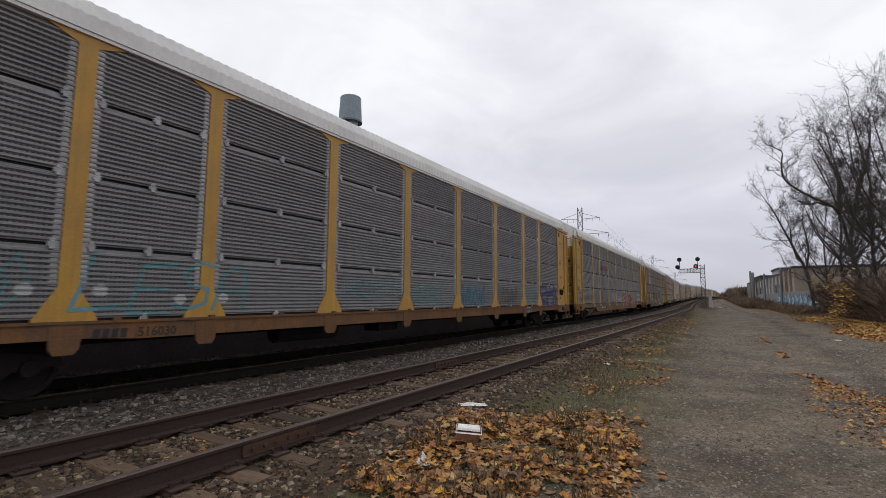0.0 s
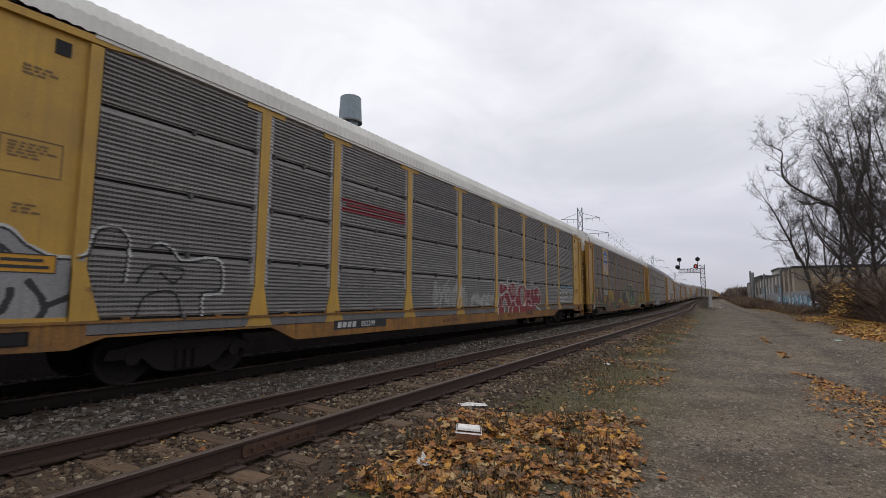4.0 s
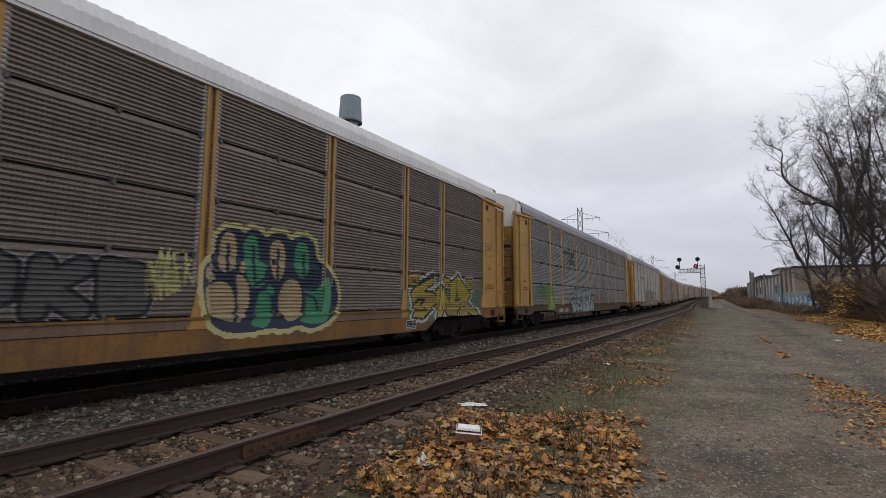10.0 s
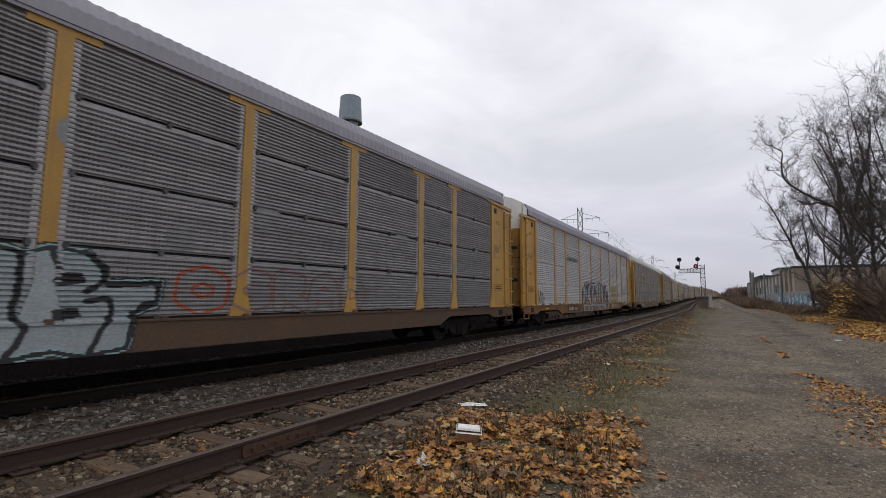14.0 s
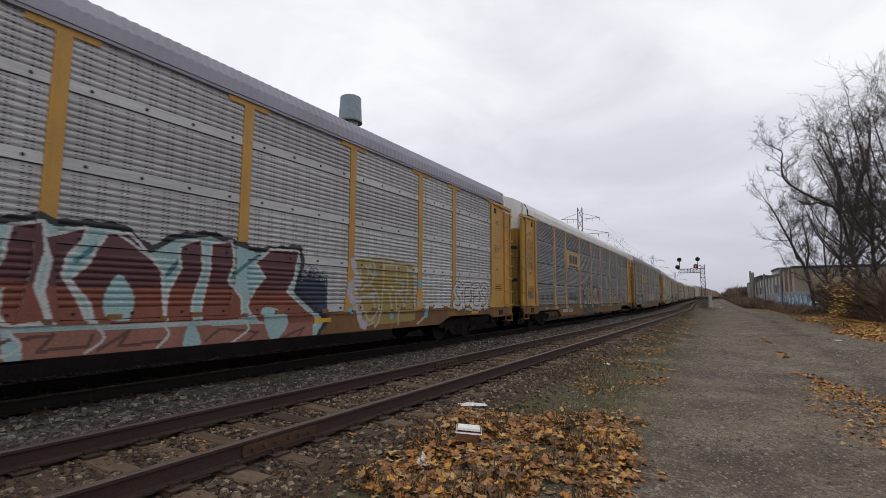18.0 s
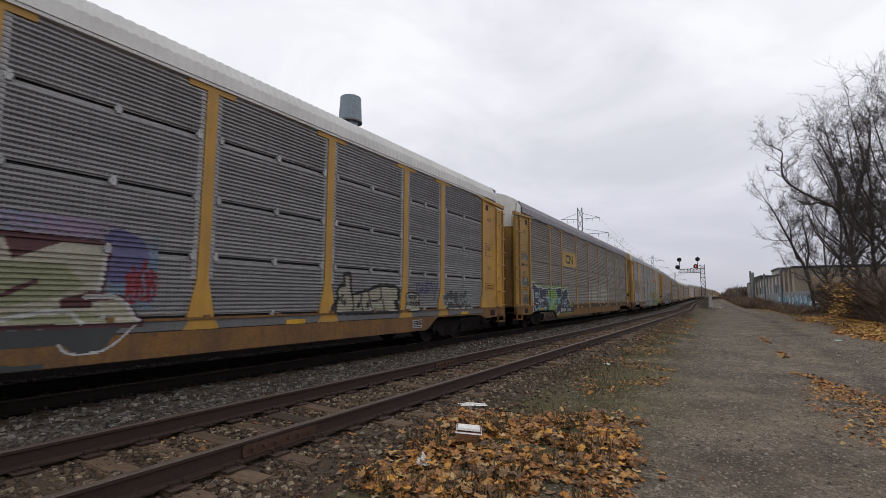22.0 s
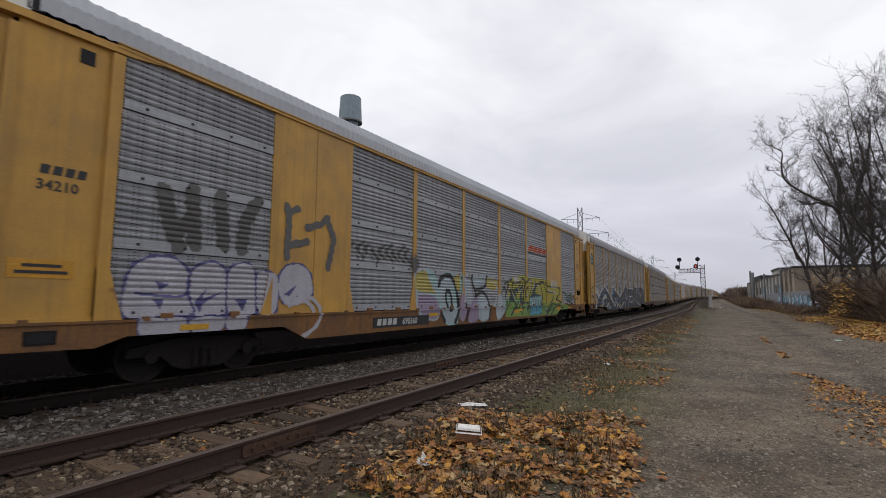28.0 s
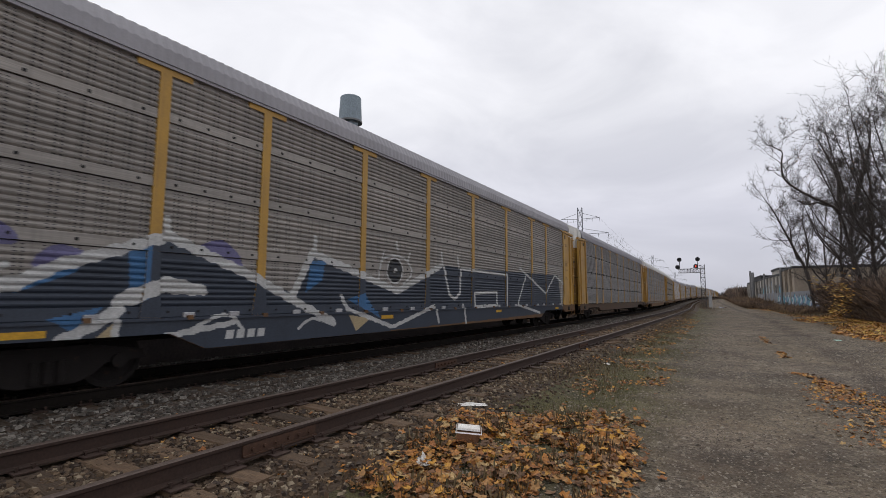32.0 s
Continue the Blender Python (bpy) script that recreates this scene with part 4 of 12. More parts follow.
YEL = (0.55, 0.32, 0.055)
schemes = dict(
    a=side_colours("grey_white", (0.255, 0.255, 0.26), YEL, (0.74, 0.73, 0.7), (0.27, 0.14, 0.05), (0.2, 0.2, 0.2)),
    b=side_colours("grey_cream", (0.262, 0.257, 0.252), (0.53, 0.34, 0.06), (0.72, 0.71, 0.66), (0.42, 0.24, 0.06), (0.19, 0.185, 0.18)),
    c=side_colours("brown_grey", (0.24, 0.2, 0.173), (0.48, 0.27, 0.06), (0.74, 0.74, 0.73), (0.34, 0.2, 0.06), (0.13, 0.11, 0.1)),
    d=side_colours("faded_grey", (0.32, 0.32, 0.33), (0.52, 0.31, 0.07), (0.3, 0.29, 0.32), (0.13, 0.09, 0.075), (0.19, 0.18, 0.18)),
    e=side_colours("galvanised_punched", (0.46, 0.468, 0.475), (0.55, 0.31, 0.055), (0.3, 0.29, 0.34), (0.32, 0.18, 0.06), (0.45, 0.45, 0.46), dots=True),
    f=side_colours("grey_light", (0.3, 0.3, 0.31), YEL, (0.72, 0.71, 0.68), (0.32, 0.19, 0.07), (0.2, 0.2, 0.2)),
    g=side_colours("brown_punched", (0.26, 0.228, 0.2), (0.44, 0.27, 0.055), (0.27, 0.26, 0.28), (0.36, 0.21, 0.06), (0.12, 0.11, 0.1), dots=True, yellow_dark=(0.11, 0.06, 0.03)),
    h=side_colours("blue_grey_punched", (0.34, 0.36, 0.39), (0.56, 0.33, 0.07), (0.42, 0.44, 0.47), (0.3, 0.16, 0.05), (0.18, 0.19, 0.2), dots=True),
    i=side_colours("tan_punched", (0.31, 0.29, 0.27), (0.53, 0.32, 0.06), (0.32, 0.31, 0.33), (0.22, 0.13, 0.06), (0.19, 0.175, 0.16), dots=True),
)
SKIRT_GREY = mat("grey_skirt", (0.16, 0.16, 0.165), 0.65, dark=(0.08, 0.075, 0.07), scale=1.4, amount=0.6, fine=30, streak=0.4, bump=0.04)
SKIRT_BROWN = mat("brown_skirt", (0.2, 0.125, 0.07), 0.65, dark=(0.09, 0.055, 0.035), scale=1.4, amount=0.6, fine=30, streak=0.4, bump=0.04)
SKIRT_DARK = mat("dark_skirt", (0.07, 0.06, 0.05), 0.7, dark=(0.035, 0.03, 0.026), scale=1.4, amount=0.6, fine=30, streak=0.4, bump=0.04)
cars = [
    car("grey ribbed car carrier with yellow posts and a white roof", schemes["a"], post=(0.24, 0.72, 0.42, "V"), sill=(0.76, 0.8), clips=2, low_feet=True, brake=True),
    car("grey ribbed car carrier with yellow ends and red graffiti", schemes["b"], post=(0.2, 0.42, 0.5, "T"), clips=True, skirt=SKIRT_GREY, sill=(0.53, 0.8)),
    car("brown-grey ribbed car carrier with a painted shield sign", schemes["c"], post=(0.15, 0.34, 0.5, ""), clips=True, skirt=SKIRT_BROWN, sill=(0.45, 0.8)),
    car("faded grey car carrier with patched paint and graffiti", schemes["d"], post=(0.2, 0.44, 0.45, "T"), sill=(0.56, 0.8)),
    car("light galvanised punched car carrier with dark red graffiti", schemes["e"], post=(0.2, 0.42, 0.65, "T"), bands=True, step=0.094, depth=0.026, clips=False, rows=BAND_ROWS),
    car("grey ribbed car carrier with a yellow sign", schemes["f"], post=(0.2, 0.46, 0.6, "T"), clips=2, skirt=SKIRT_GREY, sill=(0.45, 0.8)),
    car("brown punched car carrier with a yellow sign and blue graffiti", schemes["g"], ends="gap", brake=True, skirt=SKIRT_DARK, sill=(0.45, 0.8), post=(0.18, 0.3, 0.5, "T"), bands=True, step=0.094, depth=0.026, clips=False, rows=BAND_ROWS),
    car("blue-grey punched car carrier with wide yellow panels", schemes["h"], ends="grey", brake=True, sill=(0.52, 0.8), post=(0.18, 0.46, 0.6, "N"), bands=True, step=0.094, depth=0.026, clips=False, rows=BAND_ROWS, posts=POSTS_8, plates=((4.62, 6.7), (20.79, 22.92))),
    car("tan punched car carrier with dark blue and white graffiti", schemes["i"], ends="gap", tabs="grey", sill=(0.52, 0.8), post=(0.18, 0.3, 0.5, "T"), bands=True, step=0.094, depth=0.026, clips=False, rows=BAND_ROWS),
]

# cars farther back, of the same kinds
for i, k in enumerate((3, 5, 1, 4, 8, 3, 6, 5, 1, 8, 4, 3, 5, 8, 1, 6, 3, 4, 5)):
    cars.append(copy_thing(cars[k], pose(0, 0, 0)))


# ---------- ballast, pebbles and leaves ----------
def scatter_mesh(name, places, base, faces, m, jitter=0.25, seed=1, tilt=0.5):
    """Many small copies of one base shape, each turned, sized and bent at random. places: x, y, z, size."""
    r = np.random.RandomState(seed)
    p = np.array(places, dtype=float)
    b = np.array(base, dtype=float)
    n, k = len(p), len(b)
    v = b[None] * (1 + r.uniform(-jitter, jitter, (n, k, 3)))
    ax, az = r.uniform(-tilt, tilt, n), r.uniform(0, 6.283, n)
    c, s = np.cos(ax), np.sin(ax)
    y, z = v[:, :, 1].copy(), v[:, :, 2].copy()
    v[:, :, 1], v[:, :, 2] = y * c[:, None] - z * s[:, None], y * s[:, None] + z * c[:, None]
    c, s = np.cos(az), np.sin(az)
    x, y = v[:, :, 0].copy(), v[:, :, 1].copy()
    v[:, :, 0], v[:, :, 1] = x * c[:, None] - y * s[:, None], x * s[:, None] + y * c[:, None]
    v = v * p[:, None, 3:4] + p[:, None, :3]
    f = (np.array(faces)[None] + (np.arange(n) * k)[:, None, None]).reshape(-1, len(faces[0]))
    me = bpy.data.meshes.new(name)
    me.from_pydata(v.reshape(-1, 3).tolist(), [], f.tolist())
    me.materials.append(m)
    return me


STONE_V = [(-1, -0.8, -0.6), (0.9, -1, -0.5), (1, 0.8, -0.6), (-0.9, 1, -0.5), (-0.6, -0.6, 0.6), (0.7, -0.5, 0.7), (0.5, 0.7, 0.5), (-0.7, 0.5, 0.65)]
STONE_F = [(0, 1, 5, 4), (1, 2, 6, 5), (2, 3, 7, 6), (3, 0, 4, 7), (4, 5, 6, 7)]
tie_xs = sorted(o.location.x for o in siding.children if o.name.startswith("tie") and not o.name.startswith("tie_"))
main_xs = sorted(o.location.x for o in main.children if o.name.startswith("tie") and not o.name.startswith("tie_"))


def near_tie(x, xs):
    return any(abs(x - t) < 0.14 for t in xs)


def stones(x0, x1, y0, y1, per, s0, s1, seed, keep=0.3):
    r = random.Random(seed)
    out = []
    for _ in range(int((x1 - x0) * (y1 - y0) * per)):
        x, yr = r.uniform(x0, x1), r.uniform(y0, y1)
        if abs(yr - NEAR_Y) < 1.3 and near_tie(x, tie_xs) and r.random() > keep:
            continue
        if abs(yr - MAIN_Y) < 1.3 and near_tie(x, main_xs) and r.random() > keep:
            continue
        if min(abs(abs(yr - NEAR_Y) - GAUGE / 2), abs(abs(yr - MAIN_Y) - GAUGE / 2)) < 0.09:
            continue
        if yr < 3.6 and r.random() > (yr - 2.5) / 1.1 * (1 if x < 6 else 0.6):
            continue
        y = yr + bend(x)
        s = r.uniform(s0, s1)
        out.append((x, y, ground_z(x, y) + s * 0.35, s))
    return out


part("ballast_stones", scatter_mesh("ballast_stones", stones(0.6, 13, 6.1, 8.05, 600, 0.016, 0.04, 5, 0.12),
                                    STONE_V, STONE_F, BALLAST), label="loose grey crushed stone ballast round the ties", kind="stuff")
# stones whose colour holds the shade under the cars
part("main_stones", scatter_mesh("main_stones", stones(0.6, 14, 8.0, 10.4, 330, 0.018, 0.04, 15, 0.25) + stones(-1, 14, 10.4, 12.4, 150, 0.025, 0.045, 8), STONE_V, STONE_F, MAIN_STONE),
     label="sooty ballast under the main track, darkened for the train's shade", kind="stuff")
part("siding_stones", scatter_mesh("siding_stones", stones(0.6, 13, 2.6, 6.2, 420, 0.012, 0.034, 3, 0.75) + stones(13, 40, 2.6, 6.1, 60, 0.025, 0.045, 14, 0.2), STONE_V, STONE_F, SIDING_STONE),
     label="dirty brown stone ballast between the siding ties", kind="stuff")
part("ballast_stones_far", scatter_mesh("ballast_stones_far", stones(13, 45, 6.0, 8.4, 110, 0.03, 0.055, 4),
                                        STONE_V, STONE_F, BALLAST), label="crushed stone ballast along the tracks", kind="stuff")
PEB_V = [(1, 0, 0), (0, 1, 0), (-1, 0, 0), (0, -1, 0), (0, 0, 0.7)]
PEB_F = [(0, 1, 4), (1, 2, 4), (2, 3, 4), (3, 0, 4)]
PEBBLE = island_ramp("lane_pebble", [(0.22, 0.185, 0.142), (0.12, 0.095, 0.069), (0.18, 0.147, 0.109), (0.26, 0.225, 0.178), (0.065, 0.049, 0.035), (0.15, 0.12, 0.088)])
rp = random.Random(12)
peb = []
for _ in range(62000):
    x = 2.6 + 26 * rp.random() ** 1.9
    y = rp.uniform(-7, 2.6)
    s = rp.uniform(0.005, 0.019) * (1 + x * 0.03) * (2.0 if rp.random() < 0.06 else 1)
    peb.append((x, y, ground_z(x, y) - s * 0.1, s))
for _ in range(9000):
    x = rp.uniform(24, 80)
    y = rp.uniform(verge(x), 2.2 + bend(x))
    s = rp.uniform(0.02, 0.05)
    peb.append((x, y, ground_z(x, y) - s * 0.1, s))
part("lane_pebbles", scatter_mesh("lane_pebbles", peb, PEB_V, PEB_F, PEBBLE), label="fine loose gravel on the lane", kind="stuff")

LEAF = island_ramp("dry_leaf", [(0.37, 0.15, 0.025), (0.25, 0.095, 0.025), (0.4, 0.2, 0.045), (0.16, 0.075, 0.032), (0.42, 0.28, 0.12), (0.18, 0.1, 0.05), (0.32, 0.17, 0.06), (0.48, 0.24, 0.035), (0.12, 0.066, 0.036), (0.33, 0.14, 0.035)], 0.75, 25)
tips = [1.0, 0.74, 0.98, 0.72, 0.9, 0.66, 0.5, 0.66, 0.9, 0.72, 0.98, 0.74]
LEAF_V = [(0, 0, 0.05)] + [(t * math.cos(j * math.pi / 6), t * math.sin(j * math.pi / 6), 0.2 * t * t * (1 if j % 3 else -0.6)) for j, t in enumerate(tips)]
LEAF_F = [(0, 1 + j, 1 + (j + 1) % 12) for j in range(12)]


def leaf_spots(n, pick, s0=0.035, s1=0.075, lift=0.05, seed=2):
    r = random.Random(seed)
    out = []
    while len(out) < n:
        x, y = pick(r)
        out.append((x, y, ground_z(x, y) + 0.012 + lift * r.random() ** 2, r.uniform(s0, s1)))
    return out


def patch(r):
    """The heap of leaves between the siding and the lane."""
    while True:
        x, y = r.uniform(2.6, 8.3), r.uniform(0.7, 3.9)
        lo = 0.78 + 0.06 * math.sin(x * 3.1) + max(0, x - 5.0) * 0.16
        hi = 3.0 + (x - 3.2) * 0.15 if x < 5.8 else 3.4 - (x - 5.8) * 0.5
        d = min(y - lo, hi - y, 7.15 - 0.854 * x - 0.52 * y + 0.15 * math.sin(4 * y))
        if d > 0.3 * r.random() - 0.05 and noise.noise((x * 1.8, y * 1.8, 1.0)) > -0.3 + 0.3 * r.random():
            return x, y


def strip(x0, x1, f0, f1, cut=0.0, sc=0.7):
    def go(r):
        while True:
            x = r.uniform(x0, x1)
            y = r.uniform(f0(x), f1(x))
            if noise.noise((x * sc, y * sc, 5.0)) > cut + 0.3 * (r.random() - 0.5):
                return x, y
    return go


def drift(x0, x1, w0, w1, mid):
    """A tapering drift of leaves along the lane, ragged at its rim."""
    def go(r):
        while True:
            x = r.uniform(x0, x1)
            u = (x - x0) / (x1 - x0)
            w = w0 + (w1 - w0) * u
            d = r.gauss(0, 0.42)
            y = mid(x) + d * w
            if abs(d) < 0.9 and noise.noise((x * 1.3, y * 1.3, 4.0)) > -0.35 + 0.3 * r.random():
                return x, y
    return go


leaves = leaf_spots(3000, patch, 0.028, 0.064, 0.12)
leaves += leaf_spots(3200, patch, 0.012, 0.03, 0.09, 19)
leaves += leaf_spots(170, strip(2, 16, lambda x: 4.2, lambda x: 5.5, 0.0), 0.025, 0.045, 0.02, 23)
leaves += leaf_spots(420, lambda r: (lambda q: (q[0] + r.gauss(0, 0.35), q[1] + r.gauss(0, 0.3)))(patch(r)), 0.035, 0.065, 0.02, 21)
leaves += leaf_spots(480, strip(3, 26, lambda x: 1.0, lambda x: 6.8 + bend(x), 0.05), 0.025, 0.05, 0.02, 3)
leaves += leaf_spots(1500, drift(14.3, 7.6, 0.25, 1.5, lambda x: -1.35 - (14.1 - x) * 0.15), 0.018, 0.045, 0.02, 4)
leaves += leaf_spots(70, drift(19.6, 17.4, 0.15, 0.25, lambda x: -1.3), 0.035, 0.06, 0.015, 6)
leaves += leaf_spots(80, drift(27, 22, 0.15, 0.3, lambda x: -1.2), 0.04, 0.07, 0.015, 16)
leaves += leaf_spots(150, strip(10.5, 14.5, lambda x: 1.2, lambda x: 2.1, 0.1, 1.1), 0.03, 0.05, 0.015, 17)
leaves += leaf_spots(6500, strip(22, 60, lambda x: verge(x) - 3.9, lambda x: verge(x) + 0.2 - 0.7 * math.sin(x * 0.35), -0.25, 0.25), 0.06, 0.13, 0.05, 5)
leaves += leaf_spots(900, strip(60, 100, lambda x: verge(x) - 1.2, lambda x: verge(x) + 0.1, 0.0, 0.25), 0.07, 0.13, 0.04, 25)
leaves += leaf_spots(1300, strip(9, 45, lambda x: 1.9 + bend(x), lambda x: 3.4 + bend(x), 0.0), 0.03, 0.06, 0.02, 7)
part("fallen_leaves", scatter_mesh("fallen_leaves", leaves, LEAF_V, LEAF_F, LEAF, 0.22, 1, 0.65), label="dry orange and brown fallen maple leaves", kind="stuff")

# dry grass and weed stems
DRY = island_ramp("dry_grass", [(0.17, 0.12, 0.06), (0.11, 0.075, 0.038), (0.22, 0.165, 0.085), (0.075, 0.065, 0.03), (0.09, 0.055, 0.03)], 0.85, 30)
BLADE_V = [(-0.03, 0, 0), (0.03, 0, 0), (0.1, 0.12, 0.6), (0.22, 0.2, 1.0)]
BLADE_F = [(0, 1, 2), (0, 2, 3)]
rg = random.Random(31)
blades = []
for _ in range(9000):
    x = 9 + 60 * rg.random() ** 1.4
    y = bend(x) + rg.gauss(2.75, 0.42) + 0.02 * max(0, x - 20)
    if noise.noise((x * 0.5, y, 2.0)) > -0.1:
        blades.append((x, y, ground_z(x, y), rg.uniform(0.05, 0.17)))
for _ in range(5000):
    x = rg.uniform(24, 130)
    y = verge(x) - abs(rg.gauss(0, 1.6))
    if x > 58 or noise.noise((x * 0.6, y * 0.6, 1.0)) > 0.3:
        blades.append((x, y, ground_z(x, y), rg.uniform(0.12, 0.4)))
for _ in range(4200):
    x, y = patch(rg)
    if noise.noise((x * 1.1, y * 1.1, 6.0)) > 0.0:
        blades.append((x, y, ground_z(x, y) + 0.02, rg.uniform(0.06, 0.2)))
for _ in range(2500):
    x = rg.uniform(60, 240)
    y = bend(x) + 1.2 + rg.gauss(0, 0.9)
    blades.append((x, y, ground_z(x, y), rg.uniform(0.08, 0.25)))
part("dry_grass", scatter_mesh("dry_grass", blades, BLADE_V, BLADE_F, DRY, 0.4), label="thin dry grass and weeds along the track edge", kind="stuff")
MOSS = island_ramp("short_grass", [(0.095, 0.105, 0.034), (0.14, 0.13, 0.052), (0.062, 0.07, 0.024), (0.17, 0.145, 0.065)], 0.9, 30)
rm = random.Random(32)
moss = []
while len(moss) < 38000:
    x, y = 6.8 + 20 * rm.random() ** 1.3, rm.gauss(2.2, 0.6)
    if noise.noise((x * 0.45, y * 0.9, 9.0)) > -0.2 + 0.25 * (rm.random() - 0.5):
        moss.append((x, y, ground_z(x, y) - 0.004, rm.uniform(0.018, 0.055)))
part("short_grass", scatter_mesh("short_grass", moss, BLADE_V, BLADE_F, MOSS, 0.4), label="short dull green grass beside the lane", kind="stuff")

# ---------- litter ----------
FOAM = mat("white_foam", (0.78, 0.77, 0.74), 0.5, dark=(0.6, 0.55, 0.48), scale=8, amount=0.4, fine=70)
PAPER = mat("white_paper", (0.7, 0.69, 0.67), 0.8, dark=(0.5, 0.46, 0.4), scale=9, amount=0.5, fine=80)
CARD = mat("brown_card", (0.24, 0.12, 0.06), 0.85, dark=(0.13, 0.07, 0.04), scale=10, fine=60)


def tray():
    t = thing("food_box", "brown cardboard food box with a white lid lying in the leaves", "box", pose(4.92, 2.65, ground_z(4.92, 2.65) + 0.06, 2, 4, -62) @ Matrix.Scale(0.8, 4))
    s = Shape()
    s.sweep([(-0.14, -0.1, 0), (0.14, -0.1, 0), (0.14, 0.1, 0), (-0.14, 0.1, 0)], [(-0.17, -0.12, 0.16), (0.17, -0.12, 0.16), (0.17, 0.12, 0.16), (-0.17, 0.12, 0.16)])
    part("base", tidy(s.mesh("base", CARD)), t)
    s = Shape()
    for a, b, z0, z1 in ((0.185, 0.205, 0.162, 0.178), (0.165, 0.115, 0.178, 0.205)):
        s.sweep([(-a, -b, z0), (a, -b, z0), (a, b, z0), (-a, b, z0)], [(-a + 0.012, -b + 0.012, z1), (a - 0.012, -b + 0.012, z1), (a - 0.012, b - 0.012, z1), (-a + 0.012, b - 0.012, z1)], 0, False)
    s.face([(-0.153, -0.103, 0.205), (0.153, -0.103, 0.205), (0.13, 0.08, 0.188), (-0.13, 0.08, 0.188)])
    s.face([(-0.153, -0.103, 0.205), (-0.13, 0.08, 0.188), (-0.153, 0.103, 0.205)])
    s.face([(0.153, -0.103, 0.205), (0.153, 0.103, 0.205), (0.13, 0.08, 0.188)])
    s.face([(-0.153, 0.103, 0.205), (-0.13, 0.08, 0.188), (0.13, 0.08, 0.188), (0.153, 0.103, 0.205)])
    part("lid", s.mesh("lid", FOAM), t, "white lid")


tray()


def crumpled(name, label, category, x, y, w, d, h, m, seed, turn=0):
    r = random.Random(seed)
    n = 9
    s = Shape()
    z = [[h * (0.35 + 0.65 * r.random()) * (1 - 0.8 * max(abs(i - 4), abs(j - 4)) / 4) + 0.012 for j in range(n)] for i in range(n)]
    for i in range(n):
        for j in range(n):
            s.v.append(((i / 8 - 0.5) * w * (1 + 0.15 * r.uniform(-1, 1)), (j / 8 - 0.5) * d * (1 + 0.25 * r.uniform(-1, 1)), z[i][j]))
    for i in range(n - 1):
        for j in range(n - 1):
            s.f.append((i * n + j, (i + 1) * n + j, (i + 1) * n + j + 1, i * n + j + 1))
            s.k.append(0)
    ob = part(name, s.mesh(name, m), None, label, pose(x, y, ground_z(x, y) - 0.005, 0, 0, turn))
    ob.data.materials.append(m)
    so = ob.modifiers.new("thick", "SOLIDIFY")
    so.thickness = 0.003
    tagged(ob, category=category)


crumpled("paper_sheet", "flattened white paper wrapper on the ballast edge", "paper", 6.45, 3.44, 0.48, 0.15, 0.05, PAPER, 3, -58)
crumpled("paper_bag", "crumpled white paper bag among dry leaves", "bag", 4.12, 2.74, 0.2, 0.15, 0.14, PAPER, 5, 20)
crumpled("paper_scrap", "small white paper scrap beside the rail", "paper", 12.6, 2.75, 0.22, 0.1, 0.05, PAPER, 8, 40)
crumpled("plastic_scrap", "pale green plastic scrap on the lane", "litter", 26.5, -3.9, 0.4, 0.2, 0.08, mat("green_plastic", (0.35, 0.6, 0.5), 0.4), 9, 10)

# puddle on the lane
PUDDLE = mat("puddle", (0.1, 0.1, 0.1), 0.05, bump=0.0)
s = Shape()
s.face([(106 + 7 * math.cos(a) * (1 + 0.2 * math.sin(3 * a)), 1.6 + 1.3 * math.sin(a) * (1 + 0.2 * math.cos(2 * a)), rise(106) - 0.33) for a in [j * math.pi / 12 for j in range(24)]])
part("puddle", s.mesh("puddle", PUDDLE), None, "shallow rain puddle on the gravel lane", kind="structure")

# ---------- bare trees ----------
BARK = mat("bark", (0.075, 0.062, 0.055), 0.95, dark=(0.035, 0.03, 0.028), scale=4, fine=24, bump=0.5, stretch=(3, 3, 0.6))
TWIG = mat("twig_bark", (0.06, 0.05, 0.046), 0.95, dark=(0.04, 0.034, 0.03), scale=5, fine=30, bump=0)


